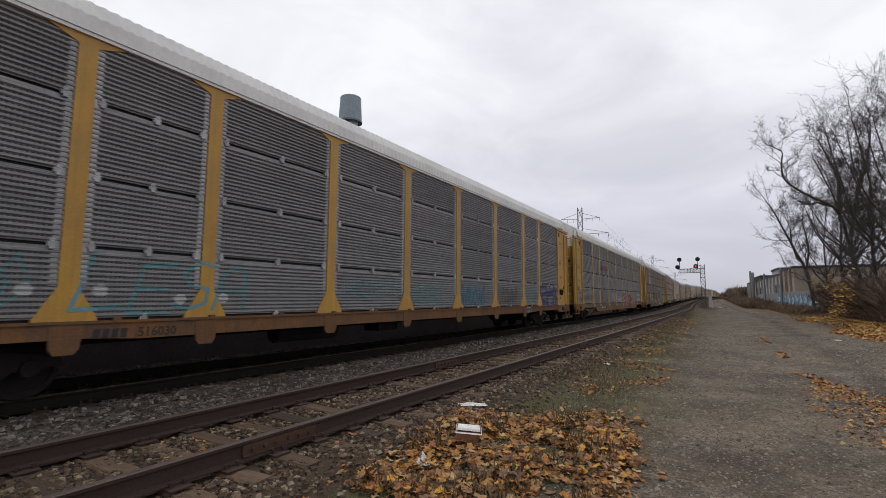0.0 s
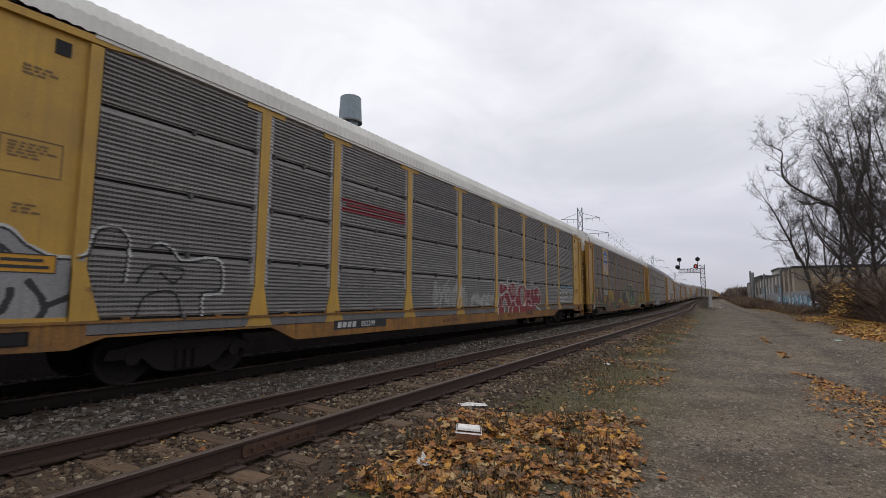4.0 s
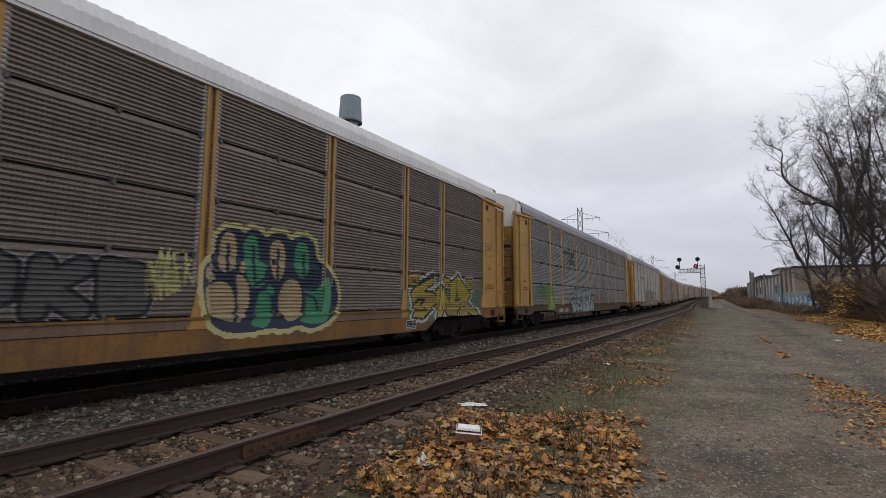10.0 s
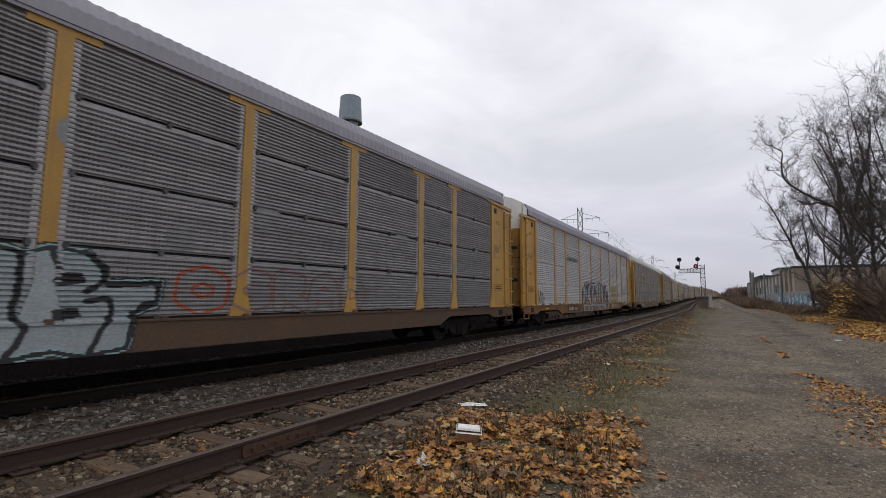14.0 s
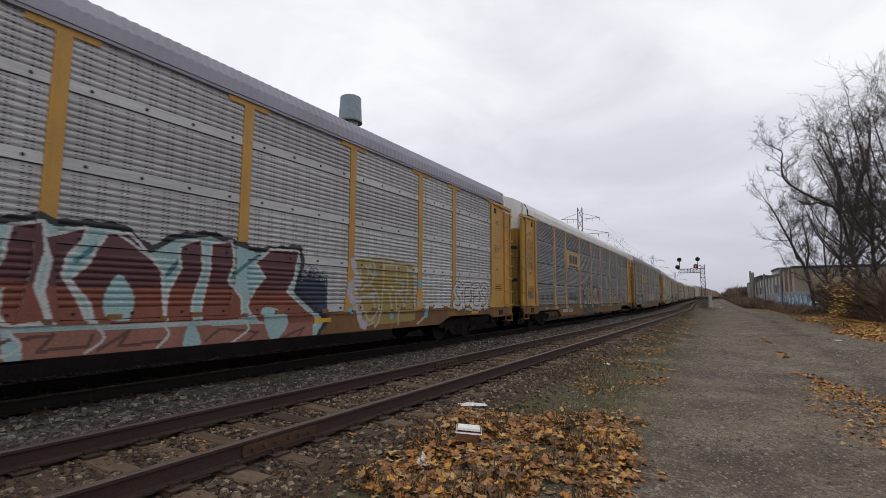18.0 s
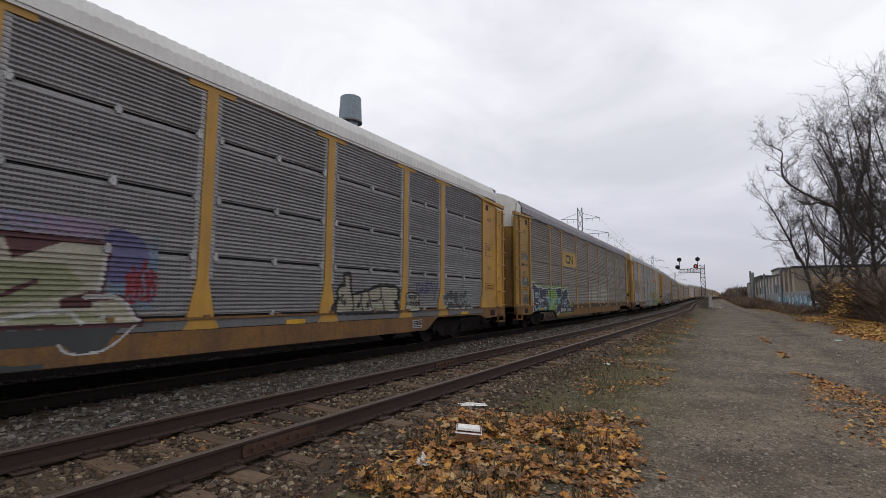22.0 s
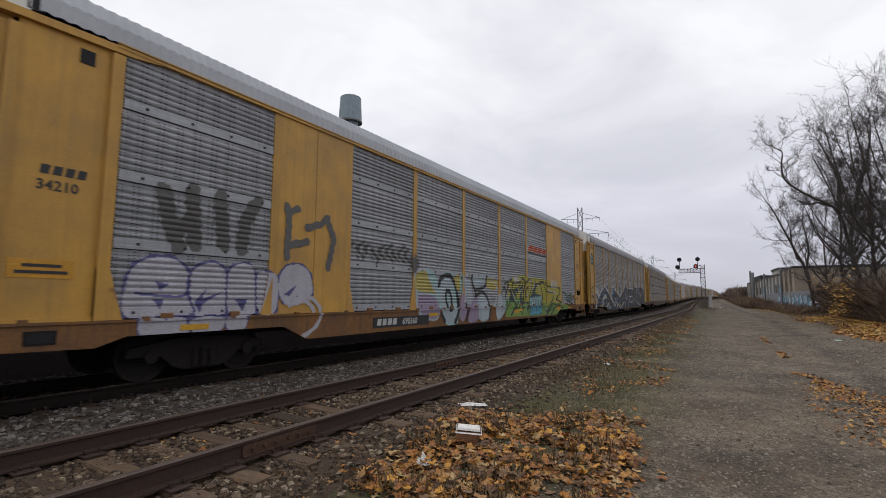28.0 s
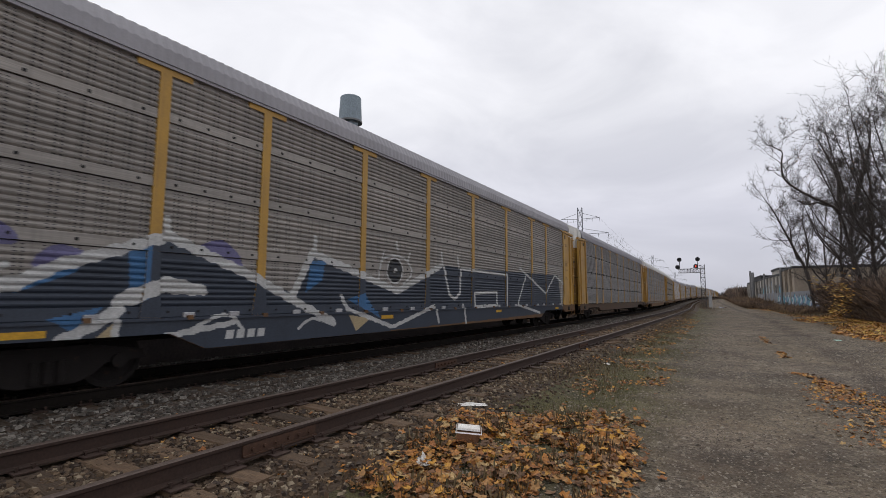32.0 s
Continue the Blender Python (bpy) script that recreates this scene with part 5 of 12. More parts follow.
def tree(x, y, height, seed, lean=(0, 0), spread=0.5, depth=6, limbs=None, r0=None, rusty=0, label="bare leafless tree with dark branching limbs"):
    """A leafless tree: trunk, limbs and a crown of fine twigs grown by repeated forking."""
    r = random.Random(seed)
    t = thing("bare_tree", label, "tree", pose(x, y, ground_z(x, y) - 0.1), "bare trees")
    trunk, crown, last = Shape(), Shape(), []
    r0 = r0 or height * 0.0125

    def grow(p, d, length, rad, lev):
        sh = trunk if lev < 2 else crown
        n = 6 if lev < 2 else 4 if lev < 4 else 3
        cuts = 4 if lev < 3 else 3 if lev < 5 else 2
        for i in range(cuts):
            w = 0.1 + 0.06 * lev
            nd = (d + Vector((r.uniform(-w, w), r.uniform(-w, w), r.uniform(-w, w) + 0.06))).normalized()
            q = p + nd * (length / cuts)
            ra = max(0.008, rad * (1 - 0.45 * i / cuts))
            rb = max(0.007, rad * (1 - 0.45 * (i + 1) / cuts))
            sh.tube(p, q, ra, rb, n, 0, False)
            for _ in range(r.choice((1, 1, 1, 2)) if 1 <= lev < depth else 0):
                side = Vector((r.uniform(-1, 1), r.uniform(-1, 1), r.uniform(-0.2, 0.8))).normalized()
                grow(q, (nd * 0.5 + side * 0.7).normalized(), length * r.uniform(0.4, 0.7), rb * 0.5, lev + 2)
            p, d = q, nd
        if lev >= depth:
            last.append(p)
            return
        for _ in range(2 if lev > 1 or r.random() < 0.6 else 3):
            side = Vector((r.uniform(-1, 1), r.uniform(-1, 1), r.uniform(-0.15, 0.5))).normalized()
            k = spread * r.uniform(0.7, 1.4)
            grow(p, (d + side * k).normalized(), length * r.uniform(0.62, 0.86), rad * 0.55 * r.uniform(0.8, 1.15), lev + 1)
    grow(Vector((0, 0, 0)), Vector((lean[0], lean[1], 1)).normalized(), height * 0.27, r0, 0)
    part("trunk", trunk.mesh("trunk", BARK, smooth=True), t)
    part("crown", crown.mesh("crown", TWIG), t)
    if rusty and last:
        spots = [(*(q + Vector((0, 0, -0.05))), r.uniform(0.04, 0.09)) for q in r.sample(last, min(rusty, len(last)))]
        part("dead_leaves", scatter_mesh("dead_leaves", spots, LEAF_V, LEAF_F, LEAF, 0.3, seed), t, "few dry brown leaves", kind="stuff")
    return t




def grown(x, y, paths, seed, rusty=0, label="bare leafless tree with dark crooked limbs"):
    """A leafless tree from its main limbs, each (radius, points of side and height), clothed in forking branches and upturned twigs."""
    r = random.Random(seed)
    t = thing("bare_tree", label, "tree", pose(x, y, ground_z(x, y) - 0.1), "bare trees")
    trunk, crown, last = Shape(), Shape(), []

    def branch(p, d, length, rad, lev):
        cuts = (6, 5, 4, 3)[lev]
        for i in range(cuts):
            w = 0.34
            d = (d + Vector((r.uniform(-w, w), r.uniform(-w, w), r.uniform(-w, w) + 0.1))).normalized()
            q = p + d * (length / cuts)
            crown.tube(p, q, max(0.0065, rad * (1 - 0.7 * i / cuts)), max(0.006, rad * (1 - 0.7 * (i + 1) / cuts)), 4 if lev < 1 else 3, 0, False)
            p = q
            if lev < 3 and i:
                for _ in range(r.choice((1, 2, 2)) if lev < 2 else r.choice((1, 2))):
                    side = Vector((r.uniform(-1, 1), r.uniform(-1, 1), r.uniform(-0.5, 0.7))).normalized()
                    branch(p, (d * 0.55 + side * 0.8).normalized(), length * r.uniform(0.3, 0.55), rad * 0.5, lev + 1)
        last.append(p)

    for rad, pts in paths:
        side = r.uniform(-0.5, 0.5)
        line3 = [Vector((side * h * 0.08 + r.uniform(-0.15, 0.15), a, h)) for a, h in curved(pts, False, 4)]
        n = len(line3) - 1
        total = sum((b - a).length for a, b in zip(line3, line3[1:]))
        for i, (a, b) in enumerate(zip(line3, line3[1:])):
            ra, rb = rad * (1 - 0.8 * i / n), rad * (1 - 0.8 * (i + 1) / n)
            trunk.tube(a, b, ra, rb, 7, 0, False)
            if b.z > 3.5 and i > n * 0.25:
                for _ in range(max(1, round((b - a).length * 2.2))):
                    o = Vector((r.uniform(-1, 1), r.uniform(-1, 1), r.uniform(-0.1, 0.7))).normalized()
                    branch(a.lerp(b, r.random()), ((b - a).normalized() * 0.5 + o).normalized(), min(4.2, total * r.uniform(0.12, 0.3)), max(0.02, rb * 0.45), 1 if r.random() < 0.8 else 0)
        branch(line3[-1], (line3[-1] - line3[-2]).normalized(), min(3.5, total * 0.2), rad * 0.2, 1)
    part("trunk", trunk.mesh("trunk", BARK, smooth=True), t)
    part("crown", crown.mesh("crown", TWIG), t)
    if rusty:
        spots = [(*(q + Vector((0, 0, -0.05))), r.uniform(0.035, 0.08)) for q in r.sample(last, min(rusty, len(last)))]
        part("dead_leaves", scatter_mesh("dead_leaves", spots, LEAF_V, LEAF_F, LEAF, 0.3, seed), t, "few dry brown leaves", kind="stuff")
    return t


def upright(h, lean, seed):
    """Limbs of a plain tall tree: a trunk that forks into four or five rising limbs."""
    r = random.Random(seed)
    f = h * r.uniform(0.3, 0.42)
    res = [(h * 0.0125, [(0, 0), (lean * 0.3, f * 0.5), (lean * 0.6, f), (lean * 0.9 + r.uniform(-0.5, 0.5), h * 0.66), (lean * 1.2 + r.uniform(-0.8, 0.8), h)])]
    for k in range(4):
        e = (-1) ** k * r.uniform(0.6, 1.2)
        z = f * r.uniform(0.75, 1.2)
        top = h * r.uniform(0.72, 0.98)
        res.append((h * 0.0075, [(lean * 0.6, z), (lean * 0.6 + e * 1.2, z + 1.6), (lean * 0.7 + e * 2.2, (z + top) / 2), (lean * 0.8 + e * 2.7 + r.uniform(-0.8, 0.8), top)]))
    return res


grown(56, -9.5, [(0.36, [(-1.8, 0), (-0.7, 3), (-0.2, 6.5), (0.4, 10)]), (0.16, [(0.4, 9.6), (0.8, 10.3), (2.6, 11.6), (4.3, 13.3), (4.5, 14.9), (4.4, 16.2), (5.4, 17.0)]),
                 (0.22, [(0.4, 10), (0.3, 12.6), (0.9, 14.8), (1.5, 16.6)]), (0.2, [(-0.2, 7.5), (-1.0, 11.5), (-1.8, 14.5), (-2.2, 17)]), (0.13, [(1.0, 10.4), (2.0, 10.8), (2.8, 10.7), (3.6, 11.3)])], 5, 160, "bare tree with a long limb leaning over the lane")
grown(72, -8.8, [(0.2, [(0, 0), (0.7, 5.1), (1.6, 7.6), (2.7, 10.6), (3.7, 13.2), (4.3, 14.2)]), (0.13, [(1.4, 6.5), (1.9, 8.5), (2.0, 10.5), (2.6, 12.5)]), (0.13, [(0.7, 5), (0.3, 8), (0.7, 11), (0.5, 13)])], 11, 60, "slim bare tree leaning over the lane")
for k, (tx, ty, th, tl) in enumerate(((50, -10.1, 16.5, 0.2), (60, -10.8, 15.2, 0.4), (66, -10.8, 15.2, 0.5), (45, -10.9, 15.5, -0.3), (70, -10.0, 12.8, 0.4), (76, -9.5, 9, 0.4), (53, -12.0, 16, -0.3), (41, -11.2, 15, -0.4))):
    grown(tx, ty, upright(th, tl, 400 + k), 430 + k, 110)
tree(88, 18.6, 15.5, 53, (0, 0), 0.5, 5, label="bare tree behind the train")
tree(118, 21.0, 16, 59, (0, 0), 0.5, 5, label="bare tree behind the train")
tree(104, 18.4, 14.5, 61, (0, 0), 0.5, 5, label="bare tree behind the train")

rs = random.Random(101)
for k in range(8):
    tree(rs.uniform(33, 60), -9.4 - abs(rs.gauss(0, 1.8)), rs.uniform(6, 11), 200 + k, (rs.uniform(-0.12, 0.12), rs.uniform(-0.12, 0.1)), 0.6, 5, r0=rs.uniform(0.05, 0.09), label="slim bare sapling in the thicket beside the lane")

# brush under the trees
DRY_BRUSH = island_ramp("dry_brush", [(0.2, 0.135, 0.085), (0.15, 0.1, 0.07), (0.26, 0.18, 0.11), (0.1, 0.07, 0.055)], 0.95, 20)
BRUSH = island_ramp("brush_twigs", [(0.12, 0.085, 0.068), (0.15, 0.108, 0.082), (0.08, 0.06, 0.05), (0.2, 0.145, 0.105)], 0.95, 20)
TWIG_V = [(-0.004, 0, 0), (0.004, 0, 0), (0.02, 0.02, 0.35), (0.07, 0.03, 1.0), (0.026, 0.02, 0.36), (0.3, 0.02, 0.78), (0.015, 0.027, 0.36), (0.05, 0.3, 0.85), (-0.25, -0.06, 0.7), (0.0, -0.24, 0.62), (0.04, 0.025, 0.62), (0.045, 0.025, 0.63), (-0.1, 0.1, 1.02), (0.22, -0.12, 0.95)]
TWIG_F = [(0, 1, 3), (2, 4, 5), (2, 6, 7), (2, 4, 8), (2, 6, 9), (10, 11, 12), (10, 11, 13)]


def brush(n, pick, h0, h1, seed):
    r = random.Random(seed)
    out = []
    for _ in range(n):
        x, y = pick(r)
        out.append((x, y, ground_z(x, y) - 0.05, r.uniform(h0, h1)))
    return out


def thicket(r, a, b):
    """A spot in the thicket, which draws back from the lane with distance."""
    x = r.uniform(a, b)
    return x, min(-8.6, -0.13 * x - 0.4) - abs(r.gauss(0, 2.2))


bush = brush(15000, lambda r: thicket(r, 27, 62), 0.3, 1.2, 1)


def along(a, b, spread, off=0.0):
    def go(r):
        x = r.uniform(a, b)
        return x, verge(x) - off - abs(r.gauss(0, spread))
    return go


tan_bush = brush(5000, along(66, 104, 1.9, 0.9), 0.2, 0.9, 2) + brush(9000, along(98, 160, 1.6, 0.1), 0.5, 1.7, 14)
tan_bush += brush(6500, along(120, 420, 2.0, 0.2), 0.5, 1.5, 3)
bush += brush(3500, along(165, 270, 2.6, 1.5), 1.6, 4.2, 15)
bush += brush(2000, along(300, 420, 2.0, 1.5), 0.8, 2.2, 12)
bush += brush(4000, lambda r: thicket(r, 46, 76), 0.6, 1.5, 13)
# made-up strip behind the main track, added to darken the gaps under the cars
bush += brush(2500, lambda r: (r.uniform(36, 130), r.gauss(14.5, 0.8)), 0.6, 1.3, 16)


def beside(r):
    x = r.uniform(85, 300)
    return x, bend(x) + 2.0 + r.gauss(0, 0.6)


bush += brush(2000, beside, 0.15, 0.5, 4)
part("brush", scatter_mesh("brush", bush, TWIG_V, TWIG_F, BRUSH, 0.5), label="dense leafless brown brush beside the lane, and an added strip behind the train", kind="stuff")
part("dry_brush", scatter_mesh("dry_brush", tan_bush, TWIG_V, TWIG_F, DRY_BRUSH, 0.5), label="tan dry brush and weeds along the lane", kind="stuff")


def shrub(seed):
    """One many-stemmed leafless shrub of unit height."""
    r = random.Random(seed)
    sh = Shape()

    def grow(p, d, length, rad, lev):
        q = p + d * length
        sh.tube(p, q, rad, rad * 0.6, 3, 0, False)
        if lev < 3:
            for _ in range(3 if lev < 2 else 2):
                side = Vector((r.uniform(-1, 1), r.uniform(-1, 1), r.uniform(-0.3, 0.7)))
                grow(p + d * length * r.uniform(0.4, 1.0), (d + side * 0.6).normalized(), length * r.uniform(0.5, 0.8), rad * 0.6, lev + 1)
    for _ in range(4):
        grow(Vector((r.uniform(-0.06, 0.06), r.uniform(-0.06, 0.06), 0)), Vector((r.uniform(-0.4, 0.4), r.uniform(-0.4, 0.4), 1)).normalized(), 0.36, 0.0042, 0)
    return sh.v, sh.f


for k in range(3):
    sv, sf = shrub(300 + k)
    spots = brush(60, lambda r: thicket(r, 27, 62), 1.6, 3.6, 310 + k) + brush(26, along(84, 130, 1.4, 0.8), 0.9, 1.7, 320 + k) + brush(40, along(165, 260, 2.0, 2.0), 2.0, 4.5, 325 + k) + brush(26, along(260, 400, 2.0, 1.2), 0.8, 1.8, 330 + k) + brush(230, lambda r: thicket(r, 36, 76), 1.8, 4.6, 350 + k)
    part("shrubs", scatter_mesh("shrubs", spots, sv, sf, BRUSH, 0.05, 340 + k, 0.12), label="tangled leafless shrubs along the verge", kind="stuff")
YLEAF = island_ramp("yellow_leaf", [(0.5, 0.29, 0.045), (0.4, 0.21, 0.035), (0.5, 0.35, 0.07), (0.26, 0.14, 0.04)], 0.7, 25)
ry = random.Random(77)
yl = []
clumps = [(ry.uniform(44, 56), ry.gauss(-7.5, 0.5), 0.5 + 2.9 * ry.random() ** 2) for _ in range(22)]
for _ in range(480):
    x, y, z = ry.choice(clumps)
    x, y = x + ry.gauss(0, 0.3), y + ry.gauss(0, 0.3)
    yl.append((x, y, ground_z(x, y) + max(0.1, z + ry.gauss(0, 0.3)), ry.uniform(0.07, 0.14)))
yl += leaf_spots(3400, strip(30, 56, lambda x: verge(x) - 3.6, lambda x: verge(x) - 0.2 - 0.6 * math.sin(x * 0.5), -0.1, 0.3), 0.06, 0.12, 0.07, 41)
part("yellow_leaves", scatter_mesh("yellow_leaves", yl, LEAF_V, LEAF_F, YLEAF, 0.3), label="golden yellow leaves on the brush and below it", kind="stuff")

# ---------- buildings ----------
BRICK_DARK = mat("dark_brick", (0.06, 0.045, 0.042), 0.9, dark=(0.03, 0.025, 0.025), scale=1.2, amount=0.7, fine=14, bump=0.4)
WALL_GREY = mat("stained_block", (0.46, 0.43, 0.385), 0.9, dark=(0.2, 0.185, 0.165), scale=0.25, amount=0.8, fine=6, streak=0.7, bump=0.2, coord="Object")
WALL_TAN = mat("tan_block", (0.36, 0.3, 0.23), 0.9, dark=(0.18, 0.15, 0.12), scale=0.3, amount=0.7, fine=6, streak=0.6, bump=0.2)
ROOF_DARK = mat("tar_roof", (0.04, 0.04, 0.042), 0.9)
GLASS_DARK = mat("dark_window", (0.02, 0.022, 0.025), 0.15, bump=0.0)
PIPE = mat("grey_pipe", (0.2, 0.2, 0.2), 0.6, 0.3)


def block(name, label, category, x0, x1, y, depth_y, h, wall, roof=0.35, windows=0, pilasters=0, base=-0.5, turn=0.0):
    """A long low industrial building whose face looks to -y or +y (depth_y < 0: it looks to +y)."""
    b = thing(name, label, category, pose(x0, y, base, 0, 0, turn))
    w = x1 - x0
    s = Shape()
    s.box(0, w, min(0, depth_y), max(0, depth_y), 0, h)
    body = part("wall", s.mesh("wall", wall), b)
    s = Shape()
    e = 0.12
    s.box(-e, w + e, min(0, depth_y) - e, max(0, depth_y) + e, h + 0.003, h + roof)
    part("roof", s.mesh("roof", ROOF_DARK), b, "dark flat roof edge")
    out = 1 if depth_y < 0 else -1
    for i in range(pilasters):
        x = w * (i + 0.5) / pilasters
        s = Shape()
        s.box(-0.16, 0.16, out * 0.002, out * 0.3, 0, h - 0.02)
        part("pilaster", s.mesh("pilaster", wall), b, m=pose(x, 0, 0))
    for i in range(windows):
        x = w * (i + 0.5) / windows
        win = Shape()
        win.box(-1.2, 1.2, out * 0.003, out * 0.05, h * 0.45, h * 0.75)
        wob = part("window", win.mesh("window", PIPE), b, m=pose(x + 0.8, 0, 0))
        for j in range(3):
            g = Shape()
            g.box(-1.1 + j * 0.75, -0.42 + j * 0.75, out * 0.051, out * 0.06, h * 0.47, h * 0.73)
            part("pane", g.mesh("pane", GLASS_DARK), wob)
    return b


LANE_TURN = 3.4


def lane_wall(x, off=0.0):
    """Where the long factory front stands at x; off is towards the lane."""
    return -8.2 + (x - 86) * math.tan(math.radians(LANE_TURN)) + off


block("factory_building", "tan block factory end partly behind bare trees", "building", 86, 97.9, lane_wall(86), -25, 6.45, WALL_TAN, pilasters=3, windows=1, turn=LANE_TURN)
block("factory_building", "long stained grey block factory with a flat roof", "building", 98, 127.9, lane_wall(98), -25, 5.95, WALL_GREY, pilasters=7, windows=4, turn=LANE_TURN)
block("factory_building", "pale grey factory hall with a dark roof edge", "building", 128, 157, lane_wall(128) - 0.4, -25, 6.0, WALL_GREY, pilasters=6, windows=3, turn=LANE_TURN)
block("factory_building", "low brick building farther along the lane", "building", 162, 196, lane_wall(162) - 1.5, -20, 5.3, WALL_TAN, pilasters=6, turn=LANE_TURN)
block("factory_building", "dark brick building at the far end of the lane", "building", 205, 260, lane_wall(205) - 3.0, -20, 5.9, BRICK_DARK, pilasters=6, turn=LANE_TURN)
block("roof_house", "small penthouse with a metal roof on the factory", "building", 108, 117, lane_wall(108) - 1.2, -6, 1.1, WALL_GREY, 0.4, base=5.82, turn=LANE_TURN)
block("roof_house", "dark rooftop unit on the factory", "building", 133, 146, lane_wall(133) - 1.0, -6, 0.9, ROOF_DARK, 0.2, base=5.87, turn=LANE_TURN)
for i, (x, h) in enumerate(((134, 7.7), (139, 8.3))):
    s = Shape()
    y = lane_wall(x, 0.5)
    s.tube((x, y, ground_z(x, y) - 0.2), (x, y, h), 0.34 - 0.14 * i, n=10)
    part("chimney_pipe", s.mesh("chimney_pipe", PIPE), None, "grey metal pipe standing beside the factory")["category"] = "chimney"
for x in (92.5, 112):
    s = Shape()
    y = lane_wall(x, 0.7)
    s.tube((x, y, ground_z(x, y) - 0.2), (x, y, 6.4), 0.14, n=8)
    part("utility_pole", s.mesh("utility_pole", PIPE), None, "weathered grey utility pole beside the factory wall")["category"] = "pole"
# low wall with graffiti in front of the factory
YARD = mat("yard_wall", (0.22, 0.23, 0.25), 0.85, dark=(0.12, 0.12, 0.13), scale=0.5, fine=8, streak=0.5)
YARD_AT = pose(70, -8.9, -0.4, 0, 0, LANE_TURN)
s = Shape()
s.box(0, 58, -0.3, 0, -0.3, 2.9, c=0.02)
yard = part("yard_wall", s.mesh("yard_wall", YARD), None, "low block wall covered in faded blue graffiti", kind="structure", m=YARD_AT)
FADED = [mat("faded_blue", (0.17, 0.25, 0.38), 0.8, amount=0.2), mat("faded_white", (0.5, 0.52, 0.53), 0.8, amount=0.3), mat("faded_teal", (0.1, 0.3, 0.36), 0.8, amount=0.3), mat("faded_black", (0.035, 0.04, 0.06), 0.8)]


def faded_piece(s, r, x, z, w, h, y):
    """A squat letter of old graffiti, wavy round its rim."""
    k = r.uniform(0, 6)
    rim = [(x + w * math.cos(a) * (1 + 0.25 * math.sin(3 * a + k)), z + h * math.sin(a) * (1 + 0.2 * math.cos(4 * a + k))) for a in (j * math.pi / 9 for j in range(18))]
    s.plate(rim, y, y + 0.012)


rw = random.Random(4)
for i in range(30):
    x = 0.7 + i * 1.0 + rw.uniform(-0.2, 0.2)
    z, h = rw.uniform(1.5, 1.9), rw.uniform(0.6, 0.85)
    for k, (m, e) in enumerate(((3, 1.0), (i % 3, 0.84), ((i + 1) % 3, 0.4))):
        s = Shape()
        faded_piece(s, rw, x + k * 0.05, z + k * 0.04, 0.62 * e, h * e, 0.003 + 0.014 * k)
        part("graffiti", s.mesh("graffiti", FADED[m]), yard)
front = thing("wall_graffiti", "faded blue, white and black graffiti on the factory wall", "graffiti", pose(98, lane_wall(98), 0.0, 0, 0, LANE_TURN))
for i in range(24):
    x, z = 1.0 + i * 1.2 + rw.uniform(-0.4, 0.4), rw.uniform(2.2, 3.6)
    h = rw.uniform(0.8, 1.5)
    for k, (m, e) in enumerate(((i * 3 % 4, 1.0), ((i + 2) % 3, 0.7))):
        s = Shape()
        faded_piece(s, rw, x, z, 0.75 * e, h * e, 0.003 + 0.014 * k)
        part("graffiti", s.mesh("graffiti", FADED[m]), front)

# dark brick building close behind the main track, and the vent stack past it
block("brick_building", "long dark brick building close behind the main track", "building", -30, 34, 13.2, 14, 7.25, BRICK_DARK, 0.1, base=-0.6, pilasters=0)
STACK = mat("pale_stack", (0.27, 0.33, 0.37), 0.6, dark=(0.17, 0.21, 0.24), scale=1.5, fine=12, streak=0.4, bump=0.05)
st = thing("vent_stack", "tapered pale blue-grey ventilation stack head above the roofs", "vent", pose(23.6, 22.0, 6.4))
s = Shape()
s.lathe([(0.55, 0.0), (0.55, 7.3)], 24)
part("neck", s.mesh("neck", STACK, smooth=True), st)
s = Shape()
s.lathe([(0.0, 7.1), (0.79, 7.1), (0.8, 7.16), (0.79, 7.3), (0.72, 8.82), (0.69, 8.86), (0.0, 8.9)], 28)
part("head", s.mesh("head", STACK), st)
s = Shape()
s.lathe([(0.7, 7.04), (0.83, 7.04), (0.83, 7.14), (0.7, 7.14)], 28)
part("ring", s.mesh("ring", PIPE), st, "dark lower ring")

# ---------- pylons, wires, cabinet, far woods ----------
PYLON = mat("pylon_steel", (0.25, 0.26, 0.28), 0.6, 0.4)


